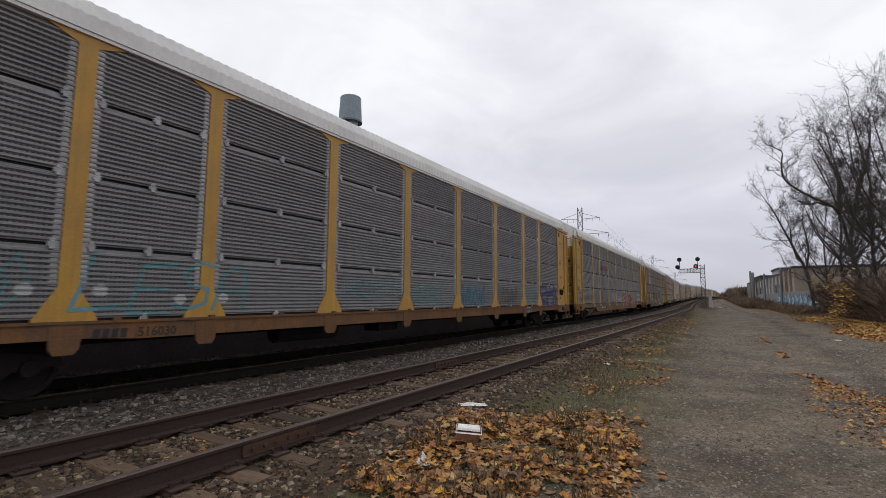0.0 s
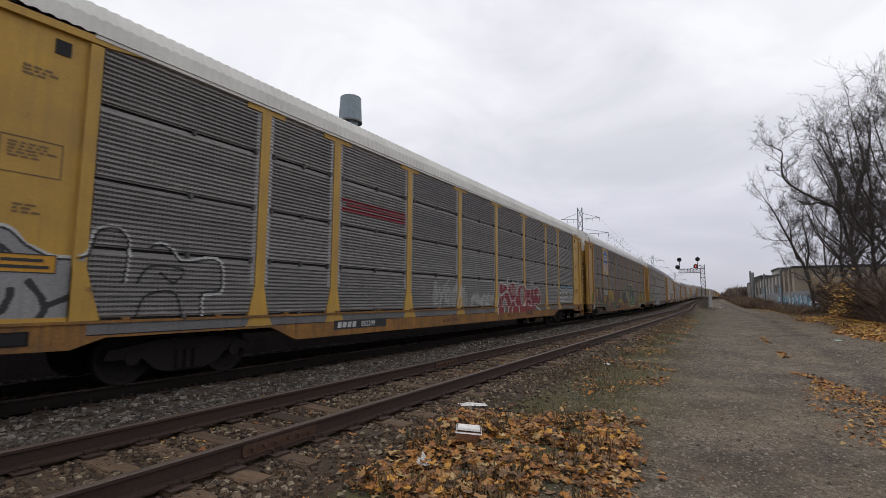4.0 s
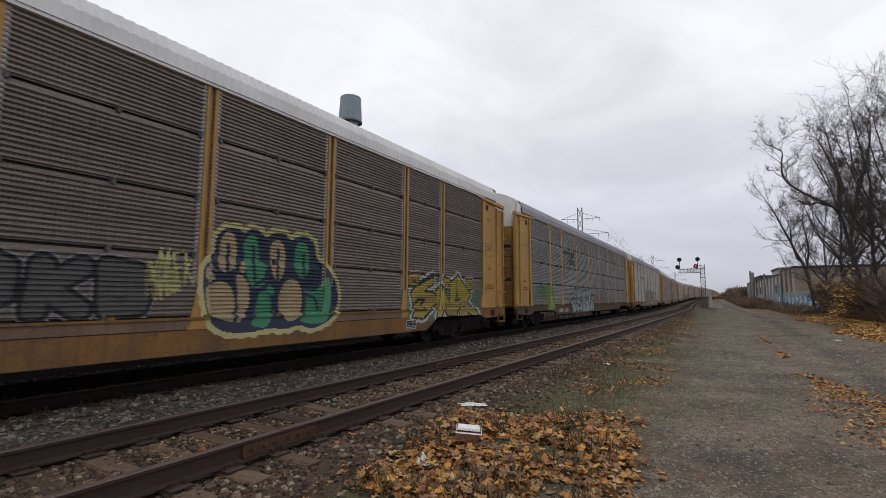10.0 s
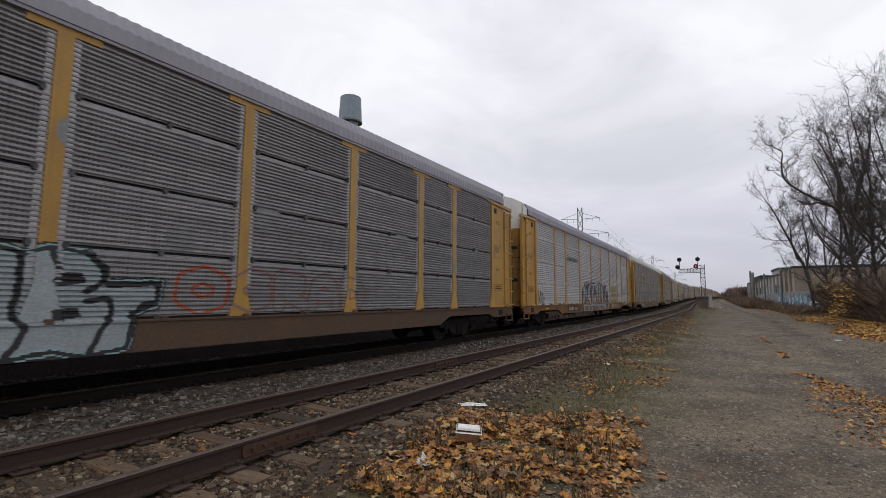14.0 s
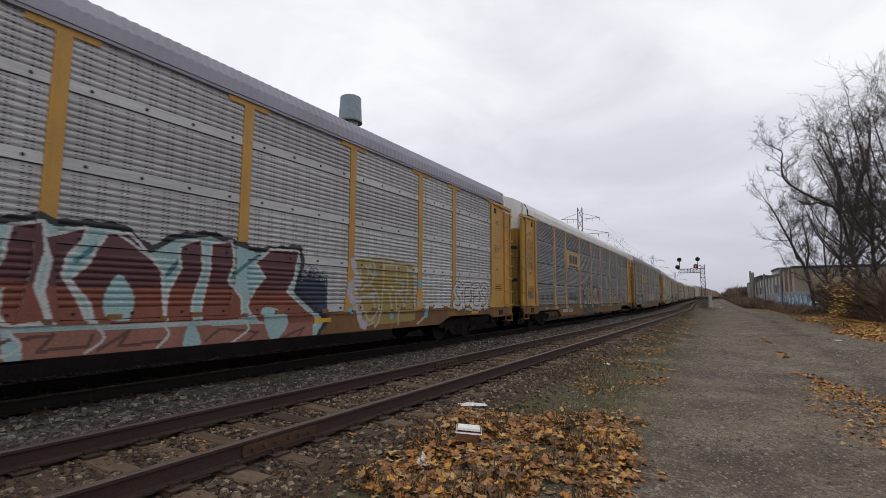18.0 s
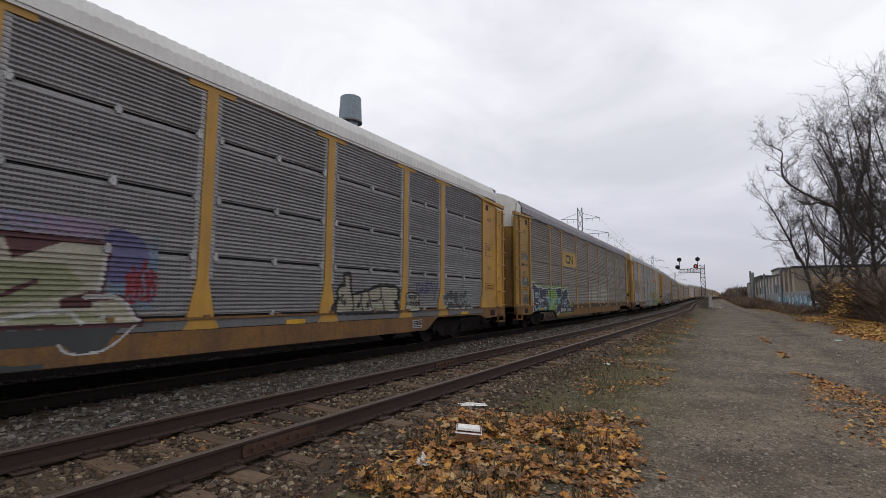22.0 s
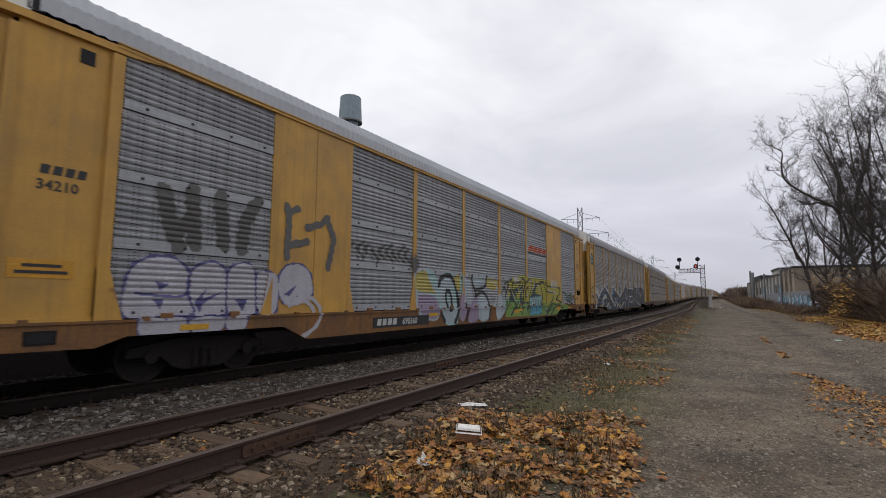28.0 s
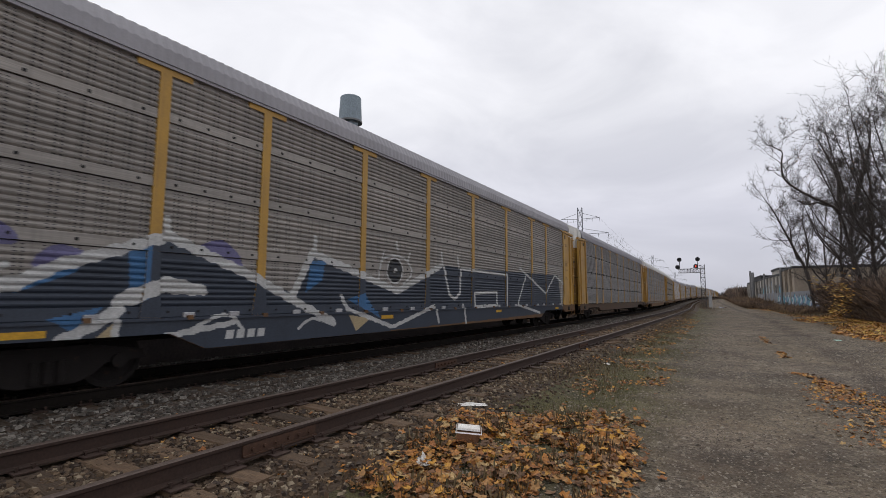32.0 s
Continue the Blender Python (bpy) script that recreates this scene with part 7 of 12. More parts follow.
def mural(i, x0, x1, z0, z1, layers, label, name="graffiti", dx=0.014, lift=0.0048, posts=True):
    """Paint that follows the ribs of car i. layers: (material, mask), later ones on top."""
    sp = SPEC[i]
    prof = [(sp["low"] + 0.004, -1.5), (0.8, -1.5), (0.9, -1.5), (0.998, -1.5), (0.999, -1.532), (1.034, -1.532)]
    rows = BAND_ROWS if sp["bands"] else ROWS
    gap = 0.006 if sp["bands"] else GAP
    for za, zb in zip(rows, rows[1:]):
        prof += [(zz, y) for zz, y in rib_profile(za + gap, zb - gap, sp["step"], sp["depth"], sp["bands"])]
    fine = [prof[0]]
    for (za, ya), (zb, yb) in zip(prof, prof[1:]):
        n = max(1, math.ceil((zb - za) / 0.022))
        fine += [(za + (zb - za) * q / n, ya + (yb - ya) * q / n) for q in range(1, n + 1)]
    prof = [q for q in fine if z0 - 0.03 <= q[0] <= z1 + 0.03]
    xs = np.arange(x0, x1, dx) + dx / 2
    zm = np.array([(a[0] + b[0]) / 2 for a, b in zip(prof, prof[1:])])
    X, Z = np.meshgrid(xs, zm)
    grid = np.zeros(X.shape, int)
    for k, (m, mask) in enumerate(layers):
        grid[mask(X, Z)] = k + 1 if m else 0
    grid[(Z < z0) | (Z > z1)] = 0
    edge = np.interp(xs, [0, 1.7, 2.1, 4.9, 5.5, LEN - 5.5, LEN - 4.9, LEN - 2.1, LEN - 1.7, LEN], [0.7, 0.66, 0.8, 0.8, sp["low"], sp["low"], 0.8, 0.8, 0.66, 0.7])
    grid[Z < edge[None, :] + 0.004] = 0
    near = np.min([abs(xs - px) for px in CAR_POSTS[i]], axis=0) if posts else xs * 0 + 9
    fw, fh = FEET[i]
    ondoor = xs < DOOR
    onpanel = np.zeros(len(xs), bool)
    if i == 7:
        for pa, pb in ((4.62, 6.7), (20.79, 22.92)):
            onpanel |= (xs > pa) & (xs < pb)
    used = grid.any(axis=0)
    cell, piece = [0] * len(xs), 0
    for a in range(1, len(xs)):
        if used[a] and not used[max(0, a - 4):a].any():
            piece += 1
        cell[a] = piece
    shapes = [Shape() for _ in range(piece + 1)]
    for j in range(len(zm)):
        (za, ya), (zb, yb) = prof[j], prof[j + 1]
        if zb - za < 0.0015:
            continue
        row, n, a = grid[j], len(xs), 0
        flare = max(0.0, min(1.0, 1 - (zm[j] - 1.07) / fh))
        onpost = near < sp["pw"] / 2 + 0.015 + (fw - sp["pw"]) / 2 * flare
        while a < n:
            b = a
            while b < n and row[b] == row[a] and onpost[b] == onpost[a] and ondoor[b] == ondoor[a] and onpanel[b] == onpanel[a]:
                b += 1
            if row[a] and not (z1 > 1.04 and za < 1.034 and zb > 1.05):
                xa, xb = xs[a] - dx / 2, xs[b - 1] + dx / 2
                if za > 1.03 and ondoor[a]:
                    y1 = y2 = (Y0 + 0.03 if xs[a] < DOOR - 0.16 else Y0 - 0.04)
                elif za > 1.03 and onpanel[a]:
                    y1 = y2 = Y0 - 0.022
                elif za > 1.03 and onpost[a]:
                    y1 = y2 = Y0 - PROUD
                else:
                    y1, y2 = ya, yb
                shapes[cell[a]].face([(xa, y1 - lift, za), (xb, y1 - lift, za), (xb, y2 - lift, zb), (xa, y2 - lift, zb)], row[a] - 1)
            a = b
    for s in shapes:
        if s.f:
            part(name, s.mesh(name, *[m or BLACK_P for m, _ in layers]), cars[i], label)


def text(i, body, x, z, size, m, y=-1.502, name="lettering", shear=0.0, turn=None, at=None):
    c = bpy.data.curves.new("text", "FONT")
    c.body, c.size, c.shear, c.extrude, c.resolution_u, c.offset = body, size, shear, 0.0015, 2, size * 0.02
    tmp = bpy.data.objects.new("text", c)
    me = bpy.data.meshes.new_from_object(tmp)
    bpy.data.objects.remove(tmp)
    bpy.data.curves.remove(c)
    me.materials.clear()
    me.materials.append(m)
    part(name, me, cars[i], m=at or (Matrix.Translation((x, y, z)) @ pose(0, 0, 0, 90, 0, 0)))


def slab(i, x0, x1, z0, z1, m, y, name="plate", label=""):
    s = Shape()
    s.box(x0, x1, y - 0.004, y + 0.002, z0, z1)
    return part(name, s.mesh(name, m), cars[i], label)

def data_plate(i, x0, x1, z0, z1):
    """Framed inspection panel on the side sill, with bars for its small writing."""
    p = slab(i, x0, x1, z0, z1, WHITE_P, -1.503, "data_plate", "white framed black inspection panel")
    mid = x0 + (x1 - x0) * 0.58
    for a, b in ((x0 + 0.025, mid - 0.012), (mid + 0.012, x1 - 0.025)):
        s = Shape()
        s.box(a, b, -1.511, -1.506, z0 + 0.065, z1 - 0.02)
        field = part("field", s.mesh("field", BLACK_P), p)
        for k in range(2):
            z = z0 + 0.09 + k * (z1 - z0 - 0.1) * 0.5
            s = Shape()
            s.box(a + 0.03, a + (b - a) * (0.55 + 0.2 * k), -1.514, -1.51, z, z + 0.014)
            part("bar", s.mesh("bar", WHITE_P), field)
    s = Shape()
    s.box(x0 + 0.025, x1 - 0.025, -1.511, -1.506, z0 + 0.018, z0 + 0.045)
    part("field", s.mesh("field", BLACK_P), p)


def marks(i, x0, x1, z0, z1, m, y):
    """A company mark, as four slanted blocks."""
    w = (x1 - x0) / 4
    for k in range(4):
        a, h = x0 + w * k, (z1 - z0) * 0.15
        s = Shape()
        s.plate([(a, z0), (a + w * 0.72, z0), (a + w * 0.72 + h, z1), (a + h, z1)], y - 0.004, y + 0.002)
        part("mark_block", s.mesh("mark_block", m), cars[i])


def stencil(i, x, z, w, rows, h, m, y, seed=1):
    """Small unreadable lines of stencilled writing."""
    r = random.Random(seed)
    s = Shape()
    for k in range(rows):
        a = x
        while a < x + w * r.uniform(0.7, 1.0):
            q = r.uniform(0.04, 0.12)
            s.box(a, a + q, y - 0.003, y + 0.001, z - k * h * 1.7, z - k * h * 1.7 + h)
            a += q + 0.03
    part("stencil_writing", s.mesh("stencil_writing", m), cars[i], kind="stuff")


DOOR_Y = Y0 + 0.027
STENCIL_P = paint("stencil", (0.17, 0.1, 0.04))


def door_marks(i, seed, sign=True, front=True):
    """Data block, sign and small writing on the plain end plates."""
    for base, ok in ((0.72, front), (LEN - DOOR + 0.22, True)):
        if not ok:
            continue
        stencil(i, base + 0.25, 4.3, 0.35, 3, 0.03, STENCIL_P, DOOR_Y, seed)
        s = Shape()
        for a, b, c, d in ((0.1, 0.75, 3.36, 3.375), (0.1, 0.75, 2.9, 2.915), (0.1, 0.115, 2.9, 3.375), (0.735, 0.75, 2.9, 3.375)):
            s.box(base + a, base + b, DOOR_Y - 0.003, DOOR_Y + 0.001, c, d)
        part("data_frame", s.mesh("data_frame", STENCIL_P), cars[i])
        stencil(i, base + 0.18, 3.28, 0.42, 5, 0.026, STENCIL_P, DOOR_Y, seed + 1)
        stencil(i, base + 0.28, 2.5, 0.25, 3, 0.028, STENCIL_P, DOOR_Y, seed + 2)
        if sign:
            pl = slab(i, base + 0.08, base + 0.78, 1.66, 1.9, SIGN_O, DOOR_Y, "warning_sign", "orange warning sign with small writing")
            s = Shape()
            for a, b, c, d in ((0.08, 0.78, 1.66, 1.672), (0.08, 0.78, 1.888, 1.9), (0.08, 0.092, 1.672, 1.888), (0.768, 0.78, 1.672, 1.888)):
                s.box(base + a, base + b, DOOR_Y - 0.009, DOOR_Y - 0.0045, c, d)
            part("border", s.mesh("border", BLACK_P), pl)
            s = Shape()
            for k, w in ((0, 0.42), (1, 0.56)):
                s.box(base + 0.43 - w / 2, base + 0.43 + w / 2, DOOR_Y - 0.009, DOOR_Y - 0.0045, 1.8 - k * 0.085, 1.84 - k * 0.085)
            part("sign_writing", s.mesh("sign_writing", BLACK_P), pl)
    # the bowed ends: warning words on the white panel, a number below
    if i != 7:
        text(i, "EXCESS HEIGHT CAR", 0, 0, 0.085, BLACK_P, at=Matrix.Translation((0.032, -0.12, 4.78)) @ pose(0, 0, 0, 90, 0, -88))
        text(i, "EXCESS HEIGHT CAR", 0, 0, 0.085, BLACK_P, at=Matrix.Translation((0.052, 0.95, 4.78)) @ pose(0, 0, 0, 90, 0, -92))


for i in range(9):
    door_marks(i, 10 + i, sign=i != 8, front=i not in (2, 3, 7, 8))
ENDNO = {1: "852399", 2: "80572", 3: "710051", 5: "852084", 6: "701063", 8: "711787"}
for i, n in ENDNO.items():
    text(i, n, 0, 0, 0.14, BLACK_P, at=Matrix.Translation((0.043, -0.42, 4.08)) @ pose(0, 0, 0, 90, 0, -87))
    s = Shape()
    s.box(0.046, 0.075, -0.82, -0.46, 4.24, 4.33)
    part("mark_bar", s.mesh("mark_bar", BLACK_P), cars[i])

# first car: number on the sill, thin teal tags, white dabs
text(0, "516030", 5.5, 0.79, 0.19, BLACK_P)
marks(0, 4.92, 5.38, 0.79, 0.92, BLACK_P, -1.501)
mural(0, 2.0, 14.5, 1.08, 2.0, [(TEAL_P, forms(2.1, 4.2, 1.15, 1.95, 4, 0.02, 1)(0.016)), (TEAL_P, fat("LESA", 4.7, 7.4, 1.1, 1.95, 0.04, 2, 0.2)(0.03)),
                                 (TEAL_P, fat("LARDOOTN", 9.6, 12.2, 1.35, 1.8, 0.02, 3)(0.014)), (TEAL_P, forms(12.6, 14.3, 1.2, 1.9, 4, 0.02, 4)(0.02)),
                                 *[(WHITE_P, disc(x, z, 0.085, 1.15)) for x, z in ((4.16, 1.45), (5.0, 1.45), (6.13, 1.33), (6.88, 1.35))]], "thin faded teal tags and white paint dabs")
mural(0, 15.2, 17.3, 1.08, 2.0, [(BLUE_P, forms(15.3, 17.15, 1.1, 1.9, 6, 0.03, 5)(0.03)), (TEAL_P, forms(15.3, 17.15, 1.15, 1.95, 6, 0.03, 5)(0.012))], "faded blue tag")
mural(0, 17.9, 22.5, 1.08, 1.95, [(FAINT_P, lambda X, Z: fat("COWN", 18.1, 20.1, 1.1, 1.75, 0.06, 6)(0.05)(X, Z) & (np.sin(X * 41 + 3 * np.sin(Z * 29)) > -0.5)), (TEAL_P, forms(20.95, 22.4, 1.1, 1.95, 4, 0.02, 7)(0.018))], "smudged black and teal tags")
ghost = pen(0.06, [(18.75, 1.76), (18.82, 1.58), (18.98, 1.3), (19.16, 1.23), (19.3, 1.4), (19.26, 1.66), (19.1, 1.72)], [(19.54, 1.7), (19.54, 1.43), (19.57, 1.25)], [(19.54, 1.72), (19.69, 1.54), (19.65, 1.27)], [(19.77, 1.26), (19.89, 1.51), (20.04, 1.74), (20.15, 1.38)], [(19.81, 1.37), (20.1, 1.39)])
mural(0, 18.22, 20.27, 1.11, 1.88, [(SMUDGE_P, lambda X, Z: ghost(X, Z) & (np.sin(X * 37 + 3 * np.sin(Z * 31)) > -0.25))], "dark ghost of washed-off lettering")
mural(0, 22.86, 25.52, 0.92, 2.12, [
    (VIOLET_P, pen(0.085, [(23.8, 1.88), (23.01, 1.89), (22.98, 1.61), (23.16, 1.38), (23.27, 1.14), (23.57, 1.04), (23.92, 1.13), (24.02, 1.43), (23.85, 1.63), (23.83, 1.9)], [(24.13, 1.56), (23.95, 1.41), (24.04, 1.14), (24.41, 1.05), (24.8, 1.13), (24.97, 1.42), (24.72, 1.59), (24.36, 1.52), (24.13, 1.56)], [(23.13, 1.52), (23.76, 1.6), (24.48, 1.71), (25.4, 1.8)], [(24.94, 2.0), (25.14, 1.81), (25.31, 1.44), (25.23, 1.12)])),
    (VIOLET_P, fill([(23.27, 1.23), (23.39, 1.33), (23.83, 1.23), (23.9, 1.05), (23.41, 1.04)], [(24.21, 1.96), (24.4, 1.99), (24.45, 1.87), (24.24, 1.83)], bent=True))], "purple-blue bubble graffiti", "graffiti")

# second car: white tags, red bubble piece, blue and white throw-up
for spot in ((0, 21.12, 21.65, 0.76, 0.98), (2, 20.94, 21.39, 0.52, 0.77), (5, 21.24, 21.67, 0.54, 0.76)):
    data_plate(*spot)
slab(1, 6.56, 8.4, 0.66, 0.86, BLACK_P, -1.501, "number_plate_panel", "black painted number panel")
text(1, "852399", 7.45, 0.7, 0.17, WHITE_P, -1.507)
marks(1, 6.66, 7.3, 0.7, 0.82, WHITE_P, -1.506)
text(1, "PLH 21C", 16.05, 0.64, 0.2, BROWN_P)
text(1, "LD LMT 72000", 11.2, 0.64, 0.15, BROWN_P)
marks(1, 18.05, 18.9, 0.64, 0.92, BROWN_P, -1.501)
mural(1, 10.6, 13.0, 1.08, 2.0, [(WHITE_P, forms(10.7, 12.9, 1.1, 1.95, 6, 0.018, 11, 0.1)(0.018)), (WHITE_P, forms(10.9, 12.7, 1.3, 1.8, 4, 0.018, 12)(0.014))], "thin white tags")
mural(1, 13.0, 15.1, 1.08, 1.6, [(WHITE_P, forms(13.1, 15.0, 1.1, 1.55, 5, 0.035, 13)(0.035))], "faded white block letters")
mural(1, 15.07, 20.22, 0.67, 2.34, [
    (RED_P, fill([(15.48, 1.55), (15.45, 1.77), (15.53, 1.91), (15.66, 1.96), (15.9, 1.9), (16.25, 1.89), (16.34, 1.76), (16.21, 1.64), (15.92, 1.59), (15.73, 1.49)], [(15.22, 0.81), (15.25, 1.03), (15.34, 1.27), (15.51, 1.44), (15.87, 1.55), (16.11, 1.6), (16.33, 1.56), (16.48, 1.43), (16.58, 1.18), (16.56, 0.82), (16.17, 0.83), (16.16, 1.05), (16.08, 1.26), (15.93, 1.35), (15.82, 1.24), (15.79, 1.01), (15.78, 0.83)], [(16.24, 1.64), (16.3, 1.83), (16.51, 1.96), (16.79, 2.01), (17.0, 1.95), (17.12, 1.75), (17.08, 1.48), (16.94, 1.31), (16.71, 1.26), (16.51, 1.35), (16.4, 1.5)], [(16.56, 0.82), (16.58, 1.23), (17.0, 1.28), (17.12, 1.49), (17.29, 1.7), (17.54, 1.86), (17.84, 1.92), (18.1, 1.84), (18.23, 1.62), (18.2, 1.33), (17.99, 1.1), (18.23, 1.03), (18.23, 0.8), (17.46, 0.79), (16.97, 0.8)], [(18.17, 1.79), (18.57, 1.76), (19.25, 1.76), (19.52, 1.84), (19.81, 1.79), (20.08, 1.53), (20.07, 1.26), (19.83, 1.1), (19.38, 1.11), (19.24, 0.99), (19.11, 0.86), (18.61, 0.83), (18.2, 0.82)], bent=True)),
    (None, fill([(17.67, 1.77), (17.61, 1.55), (17.65, 1.33), (17.75, 1.16), (17.85, 1.42), (17.88, 1.7)], bent=True)),
    (WHITE_P, pen(0.042, [(15.49, 1.5), (15.42, 1.66), (15.44, 1.86), (15.59, 1.96), (15.9, 1.91), (16.19, 1.9), (16.27, 2.02), (16.3, 2.17)], [(16.24, 1.97), (16.21, 1.83), (16.32, 1.75)], [(15.51, 1.48), (15.73, 1.49), (15.92, 1.58), (16.13, 1.62), (16.34, 1.58), (16.48, 1.43), (16.6, 1.18), (16.58, 1.01), (16.53, 0.83)], [(15.92, 1.57), (15.62, 1.49), (15.35, 1.32), (15.24, 1.11), (15.19, 0.79)], [(15.77, 0.85), (15.79, 1.15), (15.87, 1.3), (15.98, 1.34), (16.1, 1.24), (16.17, 1.03), (16.17, 0.85)], [(16.19, 1.64), (16.28, 1.81), (16.48, 1.95), (16.75, 2.02), (17.0, 1.95), (17.14, 1.75), (17.1, 1.48), (16.95, 1.3), (16.73, 1.26), (16.56, 1.3)], [(16.98, 1.28), (17.05, 1.14), (17.24, 1.01), (17.31, 0.83)])),
    (WHITE_P, pen(0.034, [(17.33, 1.46), (17.27, 1.65), (17.4, 1.84), (17.74, 1.93), (18.03, 1.9), (18.22, 1.68), (18.19, 1.35), (17.99, 1.15), (17.8, 1.08), (18.14, 1.07)], [(17.71, 1.16), (17.6, 1.49), (17.67, 1.77)], [(18.17, 1.8), (18.57, 1.76), (18.8, 1.8), (18.86, 1.97)], [(18.8, 1.73), (18.76, 1.45)], [(18.45, 1.33), (18.68, 1.36), (18.89, 1.24), (18.86, 1.1), (18.65, 1.04), (18.44, 1.14)], [(19.22, 1.52), (19.18, 1.74), (19.46, 1.87), (19.83, 1.82), (20.1, 1.54), (20.07, 1.25), (19.84, 1.08), (19.4, 1.12), (19.22, 1.05), (19.56, 0.92), (19.88, 0.85)])),
    (WHITE_P, pen(0.02, [(16.56, 1.84), (16.62, 1.65), (16.76, 1.52), (16.93, 1.51)], [(16.57, 1.84), (16.65, 1.85), (16.68, 1.63)], [(16.75, 1.84), (16.78, 1.65)], [(16.86, 1.86), (16.89, 1.64), (16.81, 1.57)], [(16.92, 1.84), (17.03, 1.74), (16.98, 1.56)], [(15.77, 1.84), (15.82, 1.86), (15.85, 1.79), (15.77, 1.74)], [(15.6, 1.46), (15.63, 1.24), (15.61, 0.99)], [(15.28, 1.2), (15.45, 1.09)], [(15.8, 1.56), (15.94, 1.42)], [(19.77, 1.74), (19.79, 1.33)], [(19.55, 1.55), (20.02, 1.54)], [(19.72, 1.62), (19.86, 1.62), (19.86, 1.47), (19.72, 1.47), (19.7, 1.56)], [(16.27, 2.19), (16.23, 2.05)], [(16.4, 2.21), (16.33, 2.06)], [(17.25, 2.19), (17.35, 2.07), (17.28, 1.86), (17.26, 1.7)], [(17.42, 2.22), (17.4, 2.0), (17.26, 1.77)], [(18.75, 2.16), (18.84, 2.0), (18.83, 1.84)], [(18.97, 2.15), (19.03, 1.97), (19.02, 1.8)], [(19.13, 2.08), (19.1, 1.83)])),
    (WHITE_P, fill([(17.84, 1.84), (17.97, 1.69), (17.97, 1.5), (17.9, 1.27), (17.75, 1.12), (17.86, 1.42)], bent=True))], "red bubble graffiti with white outline", "graffiti")
thr = fat("SHEME", 22.9, 25.45, 1.1, 1.85, 0.11, 15)
mural(1, 22.8, 25.6, 1.06, 2.0, [(SKY_P, lambda X, Z: thr(0.22)(X, Z) & (Z > 1.7)), (BLACK_P, thr(0.175)), (WHITE_P, thr(0.125)), (CREAM_P, lambda X, Z: thr(0.125)(X, Z) & (abs(Z - 1.55) < 0.05)), (BLACK_P, lambda X, Z: thr(0.028)(X, Z))], "white bubble graffiti with blue outline")
mural(1, 0.42, 3.99, 0.90, 2.47, [
    (GREY_P, fill([(0.72, 1.83), (0.75, 2.09), (0.84, 2.21), (0.99, 2.19), (1.2, 1.99), (1.53, 1.87), (1.79, 1.94), (1.88, 1.05), (0.88, 1.05), (0.7, 1.21)])),
    (WHITE_P, pen(0.026, [(0.72, 1.62), (0.74, 2.05), (0.84, 2.22), (1.0, 2.2), (1.21, 2.0), (1.53, 1.88), (1.81, 1.96), (1.89, 2.26), (2.03, 2.35), (2.23, 2.35), (2.36, 2.12), (2.33, 1.58)], [(2.67, 2.13), (2.81, 2.2), (3.03, 2.08), (3.16, 1.95), (3.69, 2.03), (3.87, 1.88), (3.87, 1.45), (3.55, 1.39), (3.53, 1.07)])),
    (BLACK_P, pen(0.016, [(0.74, 1.61), (0.76, 2.03), (0.85, 2.19), (1.0, 2.17), (1.21, 1.98), (1.53, 1.85), (1.84, 1.94), (1.92, 2.23), (2.04, 2.33), (2.22, 2.32), (2.34, 2.12), (2.3, 1.57)], [(2.64, 2.11), (2.81, 2.17), (3.02, 2.05), (3.16, 1.92), (3.68, 2.0), (3.83, 1.85), (3.82, 1.49), (3.51, 1.42), (3.5, 1.07)], [(2.49, 1.58), (2.68, 1.83), (3.17, 1.8), (3.03, 1.59), (2.82, 1.74)], [(2.51, 1.09), (2.63, 1.38), (3.04, 1.44), (3.2, 1.02)])),
    (BLACK_P, pen(0.04, [(0.79, 1.08), (1.0, 1.19), (1.07, 1.44)], [(1.23, 1.55), (1.41, 1.27), (1.36, 1.07)], [(1.74, 1.56), (1.66, 1.36), (1.41, 1.24)])),
    (BLACK_P, pen(0.02, [(0.81, 1.97), (0.9, 2.02), (0.96, 1.89)], [(0.95, 1.98), (1.03, 1.89)])),
    (SPOT_P, pen(0.04, [(0.57, 2.08), (0.63, 1.79), (0.58, 1.54)], [(0.54, 1.87), (0.67, 1.96)]))], "grey and black scrawl on the end plate and first sheets", "graffiti")
mural(1, 6.7, 9.25, 3.2, 3.75, [(RED_P, lambda X, Z: (abs(Z - 3.62) < 0.035) | (abs(Z - 3.52) < 0.03) & (X > 6.9) | (abs(Z - 3.4) < 0.04))], "red painted stripes", "painted_mark")

